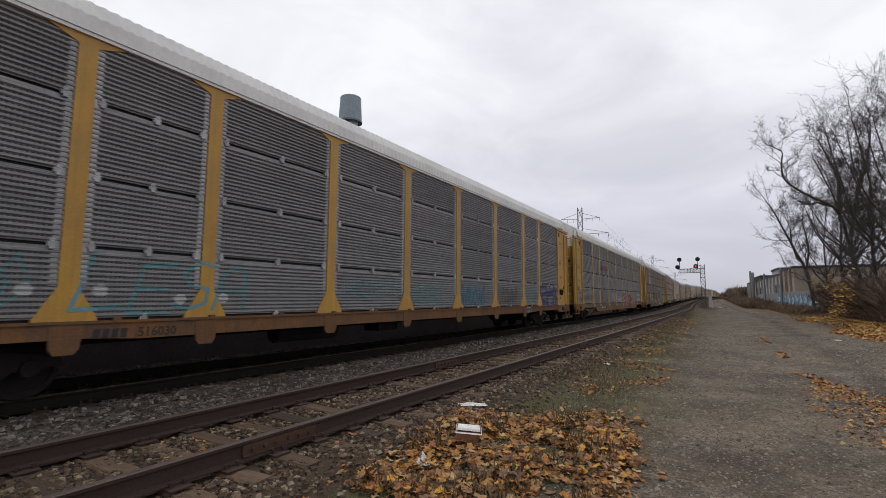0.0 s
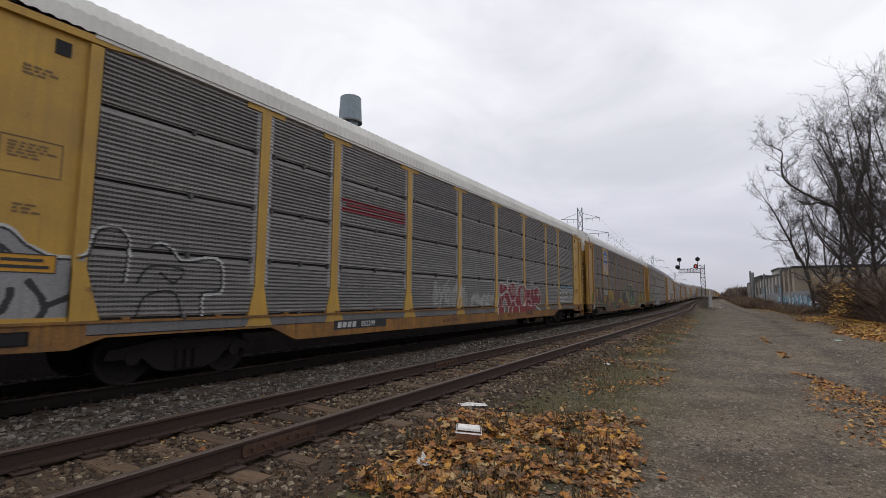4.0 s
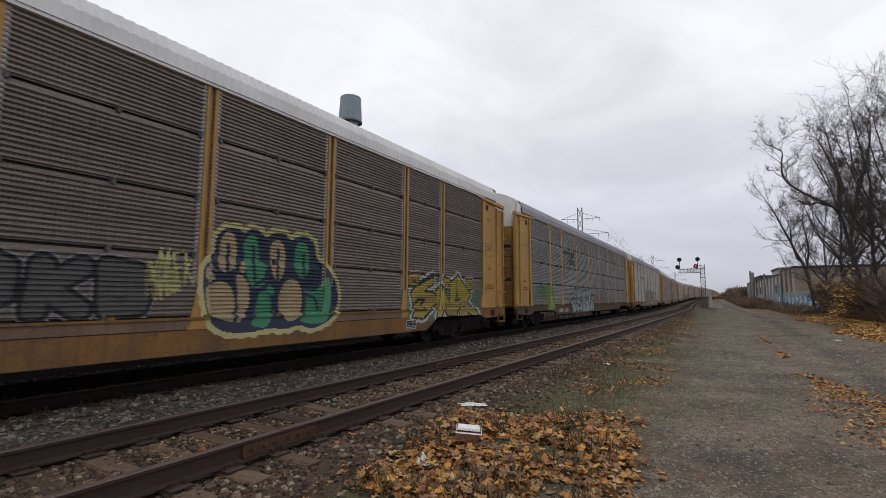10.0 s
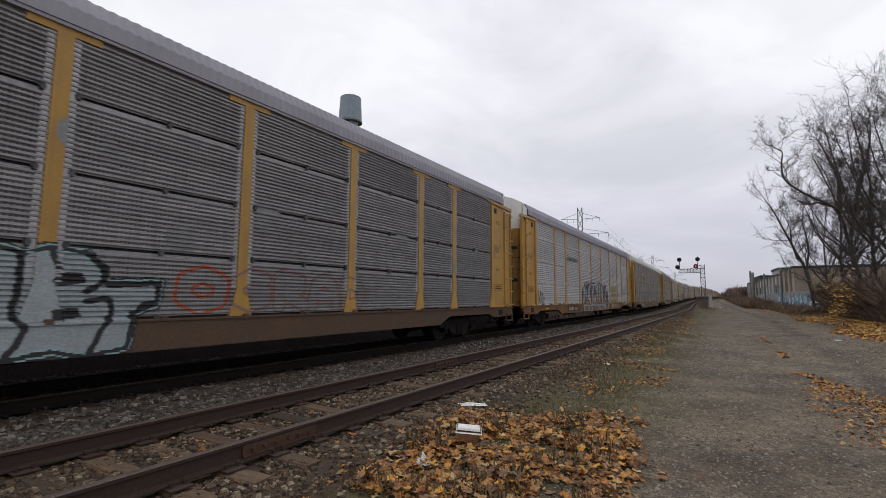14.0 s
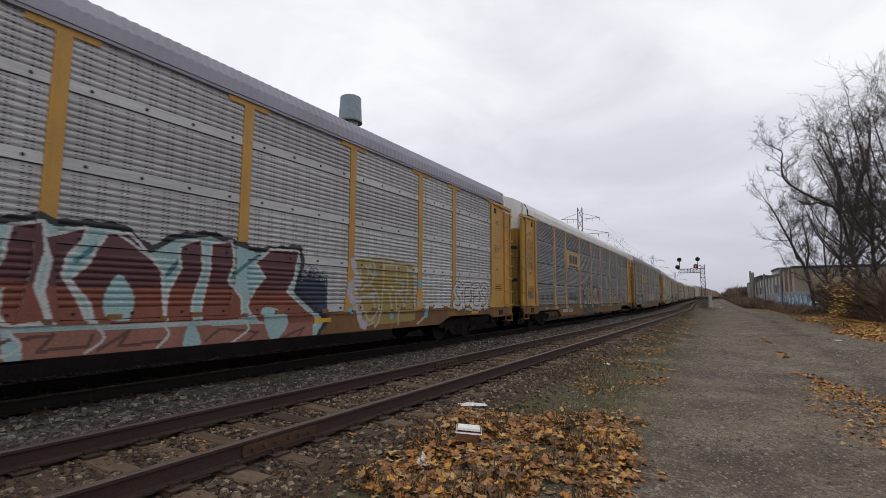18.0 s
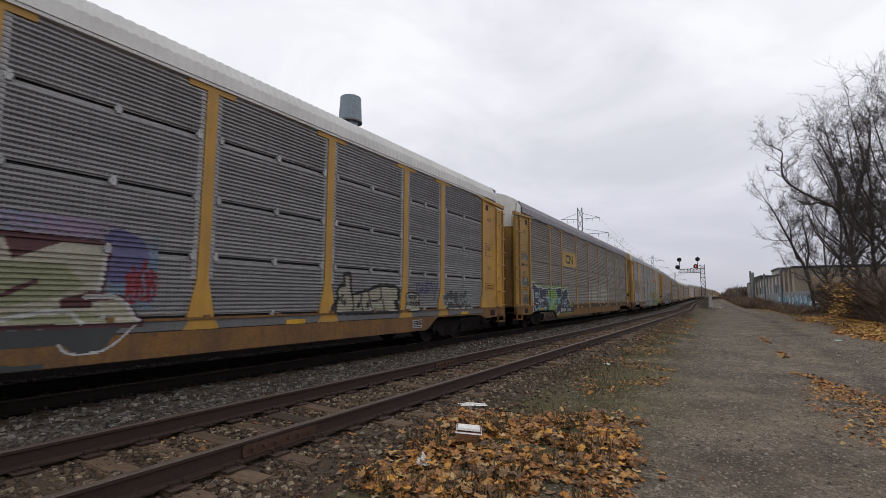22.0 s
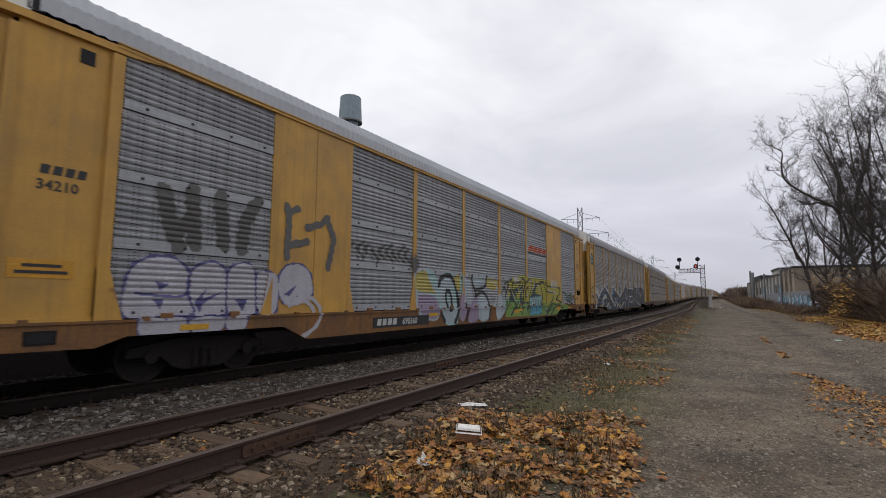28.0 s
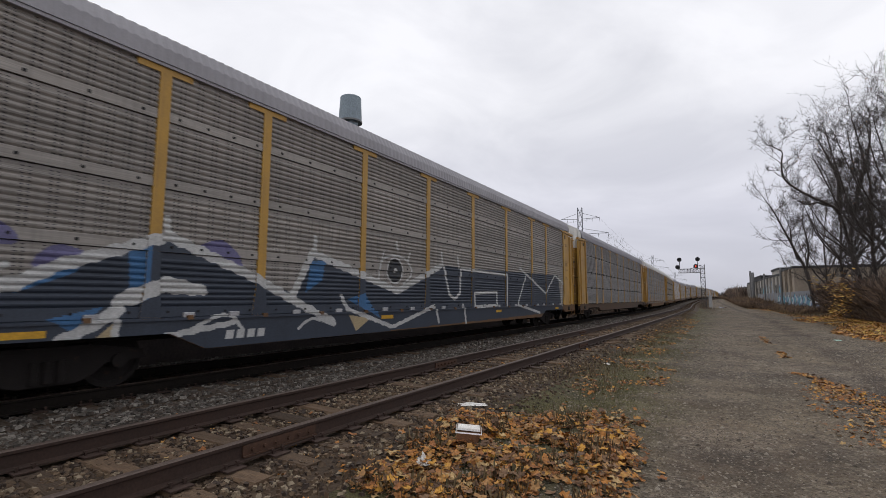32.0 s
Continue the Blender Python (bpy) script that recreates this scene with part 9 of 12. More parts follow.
# fourth car: silver letters, patches, emblem
text(3, "710051", 6.7, 0.66, 0.27, WHITE_P, shear=0.2)
marks(3, 5.82, 6.5, 0.67, 0.85, WHITE_P, -1.501)
mural(3, 7.83, 13.89, 0.42, 2.13, [
    (BLACK_P, pen(0.075, [(7.95, 1.4), (8.17, 1.55), (8.52, 1.69), (8.66, 1.68), (8.94, 1.88), (9.13, 1.91), (9.17, 1.82), (9.43, 1.91), (9.55, 1.73), (9.84, 1.9), (10.09, 1.94), (10.22, 1.85), (10.42, 1.96), (10.77, 1.96), (10.9, 1.79), (11.31, 1.95), (11.48, 1.87), (11.81, 1.98), (12.08, 1.9), (12.36, 2.01), (12.75, 1.97), (12.97, 1.74), (13.01, 1.55), (13.77, 1.59), (13.73, 1.26), (13.37, 1.12), (13.32, 0.64), (12.8, 0.56), (12.41, 0.66), (12.04, 0.6), (11.53, 0.55), (11.06, 0.61), (10.63, 0.57), (10.09, 0.69), (9.73, 0.65), (9.39, 0.62), (9.17, 0.67), (8.87, 0.6), (8.49, 0.6), (8.31, 0.67), (8.19, 0.98), (8.03, 1.2), (7.95, 1.4)], bent=False)),
    (SILVER_P, fill([(7.95, 1.4), (8.17, 1.55), (8.52, 1.69), (8.66, 1.68), (8.94, 1.88), (9.13, 1.91), (9.17, 1.82), (9.43, 1.91), (9.55, 1.73), (9.84, 1.9), (10.09, 1.94), (10.22, 1.85), (10.42, 1.96), (10.77, 1.96), (10.9, 1.79), (11.31, 1.95), (11.48, 1.87), (11.81, 1.98), (12.08, 1.9), (12.36, 2.01), (12.75, 1.97), (12.97, 1.74), (13.01, 1.55), (13.77, 1.59), (13.73, 1.26), (13.37, 1.12), (13.32, 0.64), (12.8, 0.56), (12.41, 0.66), (12.04, 0.6), (11.53, 0.55), (11.06, 0.61), (10.63, 0.57), (10.09, 0.69), (9.73, 0.65), (9.39, 0.62), (9.17, 0.67), (8.87, 0.6), (8.49, 0.6), (8.31, 0.67), (8.19, 0.98), (8.03, 1.2)])),
    (AQUA_P, pen(0.05, [(7.95, 1.4), (8.17, 1.55), (8.52, 1.69), (8.66, 1.68), (8.94, 1.88), (9.13, 1.91), (9.17, 1.82), (9.43, 1.91), (9.55, 1.73), (9.84, 1.9), (10.09, 1.94), (10.22, 1.85), (10.42, 1.96), (10.77, 1.96), (10.9, 1.79), (11.31, 1.95), (11.48, 1.87), (11.81, 1.98), (12.08, 1.9), (12.36, 2.01), (12.75, 1.97), (12.97, 1.74), (13.01, 1.55), (13.77, 1.59), (13.73, 1.26), (13.37, 1.12), (13.32, 0.64), (12.8, 0.56), (12.41, 0.66), (12.04, 0.6), (11.53, 0.55), (11.06, 0.61), (10.63, 0.57), (10.09, 0.69), (9.73, 0.65), (9.39, 0.62), (9.17, 0.67), (8.87, 0.6), (8.49, 0.6), (8.31, 0.67), (8.19, 0.98), (8.03, 1.2), (7.95, 1.4)], bent=False)),
    (BLACK_P, pen(0.028, [(7.95, 1.4), (8.17, 1.55), (8.52, 1.69), (8.66, 1.68), (8.94, 1.88), (9.13, 1.91), (9.17, 1.82), (9.43, 1.91), (9.55, 1.73), (9.84, 1.9), (10.09, 1.94), (10.22, 1.85), (10.42, 1.96), (10.77, 1.96), (10.9, 1.79), (11.31, 1.95), (11.48, 1.87), (11.81, 1.98), (12.08, 1.9), (12.36, 2.01), (12.75, 1.97), (12.97, 1.74), (13.01, 1.55), (13.77, 1.59), (13.73, 1.26), (13.37, 1.12), (13.32, 0.64), (12.8, 0.56), (12.41, 0.66), (12.04, 0.6), (11.53, 0.55), (11.06, 0.61), (10.63, 0.57), (10.09, 0.69), (9.73, 0.65), (9.39, 0.62), (9.17, 0.67), (8.87, 0.6), (8.49, 0.6), (8.31, 0.67), (8.19, 0.98), (8.03, 1.2), (7.95, 1.4)], bent=False)),
    (BLACK_P, fill([(7.98, 1.24), (8.61, 1.48), (8.69, 1.4), (8.09, 1.16)], [(7.95, 1.18), (8.11, 1.2), (8.33, 0.7), (8.04, 0.72)], [(9.55, 1.26), (9.68, 1.51), (9.81, 1.35), (9.85, 1.21), (9.69, 1.29)], [(9.49, 0.81), (9.59, 1.03), (9.76, 1.15), (9.9, 1.02), (10.05, 0.89), (9.71, 0.88)], [(9.61, 0.62), (9.72, 0.8), (9.9, 0.69)], [(10.28, 1.48), (10.3, 1.66), (10.43, 1.67), (10.46, 1.49), (10.6, 1.33), (10.31, 1.37)], [(10.19, 1.27), (10.45, 1.28), (10.75, 1.22), (10.73, 1.13), (10.46, 1.16), (10.41, 0.89), (10.33, 1.0)], [(11.5, 1.63), (11.7, 1.7), (11.71, 1.52), (11.9, 1.45), (11.68, 1.38), (11.61, 1.13), (11.51, 1.21)], [(12.38, 1.56), (12.47, 1.68), (12.72, 1.69), (12.79, 1.56), (12.49, 1.5)], [(12.41, 1.19), (12.7, 1.22), (12.76, 1.09), (12.43, 1.04)], [(8.17, 1.5), (8.25, 1.59), (8.34, 1.58), (8.26, 1.49)], [(9.02, 0.67), (9.18, 0.8), (9.28, 0.6), (9.12, 0.56)])),
    (BLACK_P, pen(0.04, [(8.67, 1.68), (8.74, 1.51), (8.75, 1.07), (8.83, 0.97), (8.88, 1.05), (8.86, 1.33), (8.75, 1.61)], [(9.13, 1.91), (9.14, 1.62), (9.19, 1.38), (9.2, 1.04), (9.12, 0.77), (8.99, 0.61)], [(9.2, 1.37), (9.46, 1.37), (9.47, 1.07), (9.2, 1.06)], [(9.46, 1.37), (9.53, 1.63), (9.54, 1.88)], [(10.16, 1.87), (10.17, 1.54), (10.12, 1.33), (10.33, 1.0), (10.43, 0.76), (10.22, 0.6)], [(10.78, 1.92), (10.84, 1.58), (10.79, 1.35), (10.98, 1.14), (11.07, 0.75)], [(11.31, 1.93), (11.37, 1.69), (11.34, 1.33), (11.43, 0.97), (11.45, 0.59)], [(12.06, 1.9), (12.06, 1.45), (12.02, 1.14), (12.14, 0.95), (11.99, 0.63)], [(12.75, 1.97), (12.99, 1.74), (12.97, 1.57), (12.79, 1.43)], [(12.8, 1.3), (13.06, 1.33), (13.11, 1.12), (12.99, 0.92), (12.84, 0.55)], [(12.36, 1.98), (12.46, 1.72)])),
    (BLACK_P, pen(0.014, [(8.39, 0.78), (8.46, 0.84), (8.42, 0.74), (8.5, 0.77)], [(8.54, 0.81), (8.6, 0.88)], [(10.55, 0.78), (10.61, 0.84), (10.7, 0.75)])),
    (BLACK_P, pen(0.035, [(13.06, 1.52), (13.74, 1.57), (13.73, 1.3), (13.52, 1.24), (13.39, 1.1), (13.32, 0.64)], bent=False))], "silver block graffiti with black outline", "graffiti")
mural(3, 3.9, 5.3, 0.6, 1.98, [(GREEN_P, lambda X, Z: spray(4.55, 1.25, 0.75, 0.95)(X, Z) | spray(4.2, 1.7, 0.6, 0.35)(X, Z)), (YELLOW_P, lambda X, Z: cloud(4.2, 5.0, 0.9, 1.7, 35)(X, Z) & (np.sin(X * 14 + Z * 9) > 0.3))], "lime green paint splash")
mural(3, 2.3, 4.0, 1.08, 2.0, [(GREEN_DK, lambda X, Z: spray(3.2, 1.6, 0.9, 0.5, 0.1)(X, Z) & (Z > 1.4)), (GREY_P, lambda X, Z: line([(3.1 + 0.36 * math.cos(a), 1.5 + 0.3 * math.sin(a)) for a in [j * 0.5 for j in range(11)]], 0.05)(X, Z) | disc(3.1, 1.5, 0.14)(X, Z))], "white swirl with green paint")
rd = fat("OGRAD", 14.0, 18.6, 1.08, 1.85, 0.12, 38)
mural(3, 13.9, 18.8, 1.08, 2.0, [(DULL_RED, lambda X, Z: rd(0.16)(X, Z) & ~rd(0.11)(X, Z)), (ORANGE_P, lambda X, Z: rd(0.16, (0,))(X, Z) & ~rd(0.12, (0,))(X, Z))], "faded red graffiti outlines")
mural(3, 2.0, 25.5, 2.1, 4.0, [(GREY_P, lambda X, Z: ((np.sin(X * 2.1) * np.sin(Z * 3.3 + X * 0.7) > 0.62) | (abs(X - 3.1) < 0.18) & (Z > 2.1) & (Z < 2.9) | (abs(X - 2.6) < 0.2) & (Z > 3.2) & (Z < 4.0)) & (np.sin(X * 7.3) > -0.4))], "pale patches where old paint was covered", "old_paint")
mural(3, 6.7, 9.3, 3.2, 4.02, [(GREY_P, lambda X, Z: (X > 6.75) & (X < 9.28) & (Z < 3.72) & (Z > 3.2) & (np.sin(X * 5) > -0.9))] + [(BLACK_P, lambda X, Z, z=z: (abs(Z - z) < 0.018) & (X > 6.8) & (X < 8.2)) for z in (3.98, 3.92, 3.86, 3.8)]
      + [(BLACK_P, area([(8.2, 3.62), (8.45, 4.0), (8.7, 4.0), (8.45, 3.62)])), (BLACK_P, area([(8.55, 3.62), (8.8, 4.0), (9.1, 4.0), (8.85, 3.62)])), (BLACK_P, lambda X, Z: (abs(Z - 3.46) < 0.055) & (X > 7.9) & (X < 9.1) | (abs(Z - 3.3) < 0.055) & (X > 7.9) & (X < 9.2))], "black painted company emblem and name bars", "painted_mark")

# fifth car
mural(4, 1.79, 3.02, 0.95, 1.85, [
    (BLACK_P, pen(0.04, [(1.91, 1.52), (1.96, 1.69), (2.02, 1.55), (2.06, 1.71)], [(1.96, 1.36), (2.13, 1.38), (2.09, 1.27), (2.23, 1.31), (2.15, 1.49)], [(2.18, 1.37), (2.37, 1.14)], [(2.3, 1.5), (2.4, 1.73), (2.46, 1.57), (2.68, 1.57)], [(2.41, 1.5), (2.49, 1.3), (2.53, 1.07)], [(2.66, 1.61), (2.72, 1.37), (2.9, 1.37)], [(2.68, 1.33), (2.78, 1.14)], [(2.56, 1.17), (2.58, 1.15)]))], "black hand-sprayed tag", "graffiti")
slab(4, 6.66, 9.0, 0.68, 0.92, BLACK_P, -1.501, "number_plate_panel", "black painted number panel")
text(4, "704117", 7.95, 0.72, 0.23, WHITE_P, -1.507, shear=0.2)
marks(4, 6.85, 7.75, 0.73, 0.88, WHITE_P, -1.506)
mural(4, 6.7, 9.2, 3.35, 3.8, [(DKGREEN_P, lambda X, Z: (abs(Z - 3.56) < 0.1) & (X > 6.95) & (X < 9.1) & (np.sin((X - 6.95) * 23) > -0.75)), (DKGREEN_P, line([(6.78, 3.42), (6.85, 3.74), (7.08, 3.74)], 0.035)), (DKGREEN_P, line([(6.72, 3.58), (7.0, 3.58)], 0.03))], "dark green painted name bar", "painted_mark")
mural(4, 9.80, 17.32, 0.42, 2.51, [
    (NAVY_P, lambda X, Z: spray(9.92, 1.3, 0.95, 0.75)(X, Z) | spray(9.57, 0.85, 1.0, 0.4)(X, Z) | spray(16.86, 1.3, 0.75, 0.75)(X, Z)),
    (BLACK_P, pen(0.1, [(10.12, 1.94), (10.56, 2.2), (10.96, 2.35), (11.06, 2.24), (11.63, 2.33), (11.69, 2.19), (12.22, 2.34), (12.4, 2.28), (12.76, 2.32), (13.16, 2.33), (13.6, 2.02), (13.98, 2.28), (14.56, 2.39), (14.96, 2.3), (15.5, 2.19), (16.48, 2.34), (16.56, 2.05), (16.39, 1.47), (17.2, 0.88), (16.89, 0.45), (10.01, 0.62), (9.92, 0.95), (10.09, 1.25), (10.25, 1.65), (10.12, 1.94)], bent=False)),
    (AQUA_P, fill([(10.12, 1.94), (10.56, 2.2), (10.96, 2.35), (11.06, 2.24), (11.63, 2.33), (11.69, 2.19), (12.22, 2.34), (12.4, 2.28), (12.76, 2.32), (13.16, 2.33), (13.6, 2.02), (13.98, 2.28), (14.56, 2.39), (14.96, 2.3), (15.5, 2.19), (16.48, 2.34), (16.56, 2.05), (16.39, 1.47), (17.2, 0.88), (16.89, 0.45), (10.01, 0.62), (9.92, 0.95), (10.09, 1.25), (10.25, 1.65)])),
    (TEAL_DK, pen(0.035, [(10.04, 0.71), (10.32, 1.73)], [(10.14, 0.7), (10.38, 1.57)], [(10.2, 1.33), (10.59, 1.66)], [(10.18, 1.09), (10.54, 1.33)], [(10.21, 1.81), (10.56, 2.09)], [(11.47, 1.61), (11.85, 2.01)], [(11.53, 1.42), (11.91, 1.91)], [(14.76, 1.58), (15.51, 2.13)], [(13.15, 1.22), (13.41, 1.55)], [(12.66, 1.85), (12.91, 2.08)], [(13.85, 1.68), (14.22, 2.18)], bent=False)),
    (WHITE_P, pen(0.045, [(10.66, 2.13), (11.01, 2.31), (11.06, 2.22), (11.61, 2.31), (11.59, 2.08), (11.46, 1.84), (11.2, 1.42), (11.51, 1.33), (11.96, 0.99), (10.42, 0.97), (10.54, 1.33), (10.72, 1.67), (10.74, 1.93), (10.66, 2.13)], [(11.97, 2.22), (12.25, 2.31), (12.3, 1.94), (12.25, 1.73), (12.22, 1.48), (12.38, 1.06), (12.02, 1.02), (11.93, 1.14), (11.95, 1.47), (11.7, 1.37), (11.93, 1.82), (11.97, 2.22)], [(12.91, 2.02), (13.03, 2.25), (13.3, 2.27), (13.77, 1.79), (13.86, 0.98), (12.94, 0.99), (12.88, 1.28), (12.63, 1.59), (12.83, 1.81), (12.91, 2.02)], [(12.31, 2.12), (12.74, 2.29), (12.7, 2.15), (12.54, 1.9), (12.5, 1.64), (12.69, 1.33), (12.83, 1.0), (12.47, 1.0), (12.35, 1.43), (12.4, 1.84), (12.31, 2.12)], [(14.06, 2.17), (14.39, 2.31), (14.44, 1.82), (14.29, 1.33), (14.28, 0.97), (13.89, 0.97), (13.93, 1.45), (14.11, 1.81), (14.06, 2.17)], [(14.6, 2.26), (14.95, 2.33), (15.02, 1.97), (14.91, 1.65), (15.18, 1.33), (15.21, 0.99), (14.44, 0.97), (14.51, 1.33), (14.61, 1.83), (14.6, 2.26)], [(15.51, 2.0), (15.81, 2.26), (16.48, 2.3), (16.38, 1.76), (16.21, 1.47), (17.02, 0.88), (16.64, 0.68), (15.55, 0.93), (15.34, 1.2), (15.53, 1.53), (15.73, 1.74), (15.51, 2.0)], bent=False)),
    (MAROON_P, fill([(10.66, 2.13), (11.01, 2.31), (11.06, 2.22), (11.61, 2.31), (11.59, 2.08), (11.46, 1.84), (11.2, 1.42), (11.51, 1.33), (11.96, 0.99), (10.42, 0.97), (10.54, 1.33), (10.72, 1.67), (10.74, 1.93)], [(11.97, 2.22), (12.25, 2.31), (12.3, 1.94), (12.25, 1.73), (12.22, 1.48), (12.38, 1.06), (12.02, 1.02), (11.93, 1.14), (11.95, 1.47), (11.7, 1.37), (11.93, 1.82)], [(12.91, 2.02), (13.03, 2.25), (13.3, 2.27), (13.77, 1.79), (13.86, 0.98), (12.94, 0.99), (12.88, 1.28), (12.63, 1.59), (12.83, 1.81)], [(12.31, 2.12), (12.74, 2.29), (12.7, 2.15), (12.54, 1.9), (12.5, 1.64), (12.69, 1.33), (12.83, 1.0), (12.47, 1.0), (12.35, 1.43), (12.4, 1.84)], [(14.06, 2.17), (14.39, 2.31), (14.44, 1.82), (14.29, 1.33), (14.28, 0.97), (13.89, 0.97), (13.93, 1.45), (14.11, 1.81)], [(14.6, 2.26), (14.95, 2.33), (15.02, 1.97), (14.91, 1.65), (15.18, 1.33), (15.21, 0.99), (14.44, 0.97), (14.51, 1.33), (14.61, 1.83)], [(15.51, 2.0), (15.81, 2.26), (16.48, 2.3), (16.38, 1.76), (16.21, 1.47), (17.02, 0.88), (16.64, 0.68), (15.55, 0.93), (15.34, 1.2), (15.53, 1.53), (15.73, 1.74)])),
    (RUST_P, lambda X, Z: fill([(10.66, 2.13), (11.01, 2.31), (11.06, 2.22), (11.61, 2.31), (11.59, 2.08), (11.46, 1.84), (11.2, 1.42), (11.51, 1.33), (11.96, 0.99), (10.42, 0.97), (10.54, 1.33), (10.72, 1.67), (10.74, 1.93)], [(11.97, 2.22), (12.25, 2.31), (12.3, 1.94), (12.25, 1.73), (12.22, 1.48), (12.38, 1.06), (12.02, 1.02), (11.93, 1.14), (11.95, 1.47), (11.7, 1.37), (11.93, 1.82)], [(12.91, 2.02), (13.03, 2.25), (13.3, 2.27), (13.77, 1.79), (13.86, 0.98), (12.94, 0.99), (12.88, 1.28), (12.63, 1.59), (12.83, 1.81)], [(12.31, 2.12), (12.74, 2.29), (12.7, 2.15), (12.54, 1.9), (12.5, 1.64), (12.69, 1.33), (12.83, 1.0), (12.47, 1.0), (12.35, 1.43), (12.4, 1.84)], [(14.06, 2.17), (14.39, 2.31), (14.44, 1.82), (14.29, 1.33), (14.28, 0.97), (13.89, 0.97), (13.93, 1.45), (14.11, 1.81)], [(14.6, 2.26), (14.95, 2.33), (15.02, 1.97), (14.91, 1.65), (15.18, 1.33), (15.21, 0.99), (14.44, 0.97), (14.51, 1.33), (14.61, 1.83)], [(15.51, 2.0), (15.81, 2.26), (16.48, 2.3), (16.38, 1.76), (16.21, 1.47), (17.02, 0.88), (16.64, 0.68), (15.55, 0.93), (15.34, 1.2), (15.53, 1.53), (15.73, 1.74)])(X, Z) & (Z < 1.52 + 0.05 * np.sin(X * 2.3))),
    (CLAY_P, fill([(10.3, 0.91), (11.97, 0.92), (13.88, 0.9), (16.88, 0.86), (16.89, 0.45), (10.32, 0.63)])),
    (AQUA_P, fill([(13.19, 1.69), (13.42, 1.38), (13.35, 1.04), (13.09, 1.06), (13.02, 1.33)], [(11.02, 1.9), (11.13, 1.85), (11.02, 1.55), (10.89, 1.48)], [(10.87, 1.16), (11.17, 1.18), (11.36, 1.06), (11.36, 0.7), (11.08, 0.61), (11.15, 0.8), (11.05, 0.98)], [(15.64, 1.13), (16.06, 1.12), (16.23, 0.84), (15.87, 0.54)], [(11.96, 1.04), (12.17, 0.64), (11.99, 0.6)], [(14.28, 0.97), (14.46, 0.6), (14.16, 0.59)], bent=True)),
    (BROWN_P, pen(0.022, [(10.32, 0.67), (10.57, 0.87), (10.81, 0.82), (11.06, 0.93), (10.86, 0.73)], [(11.37, 0.97), (11.61, 0.91), (11.47, 0.78), (11.82, 0.74), (12.03, 0.84)], [(12.14, 0.84), (12.47, 0.87), (12.31, 0.68), (12.85, 0.69), (12.9, 0.85)], [(12.98, 0.63), (13.37, 0.88), (13.24, 0.67), (13.82, 0.69)], [(14.54, 0.65), (14.79, 0.83), (15.55, 0.73), (15.27, 0.55)], [(15.87, 0.51), (16.64, 0.75), (16.42, 0.51)], bent=False)),
    (WHITE_P, pen(0.018, [(11.96, 0.99), (12.14, 0.74), (11.88, 0.61)], [(12.9, 1.01), (13.04, 0.79), (12.83, 0.61)], [(13.8, 0.96), (13.93, 0.8), (13.75, 0.58)], [(15.19, 1.0), (15.35, 0.8), (14.98, 0.56)], [(13.16, 2.26), (13.61, 1.96), (13.85, 1.68)], [(10.04, 0.75), (10.17, 1.25), (10.26, 1.61)], [(10.13, 0.74), (10.27, 1.25)]))], "large rust red and teal graffiti with black outline", "graffiti")
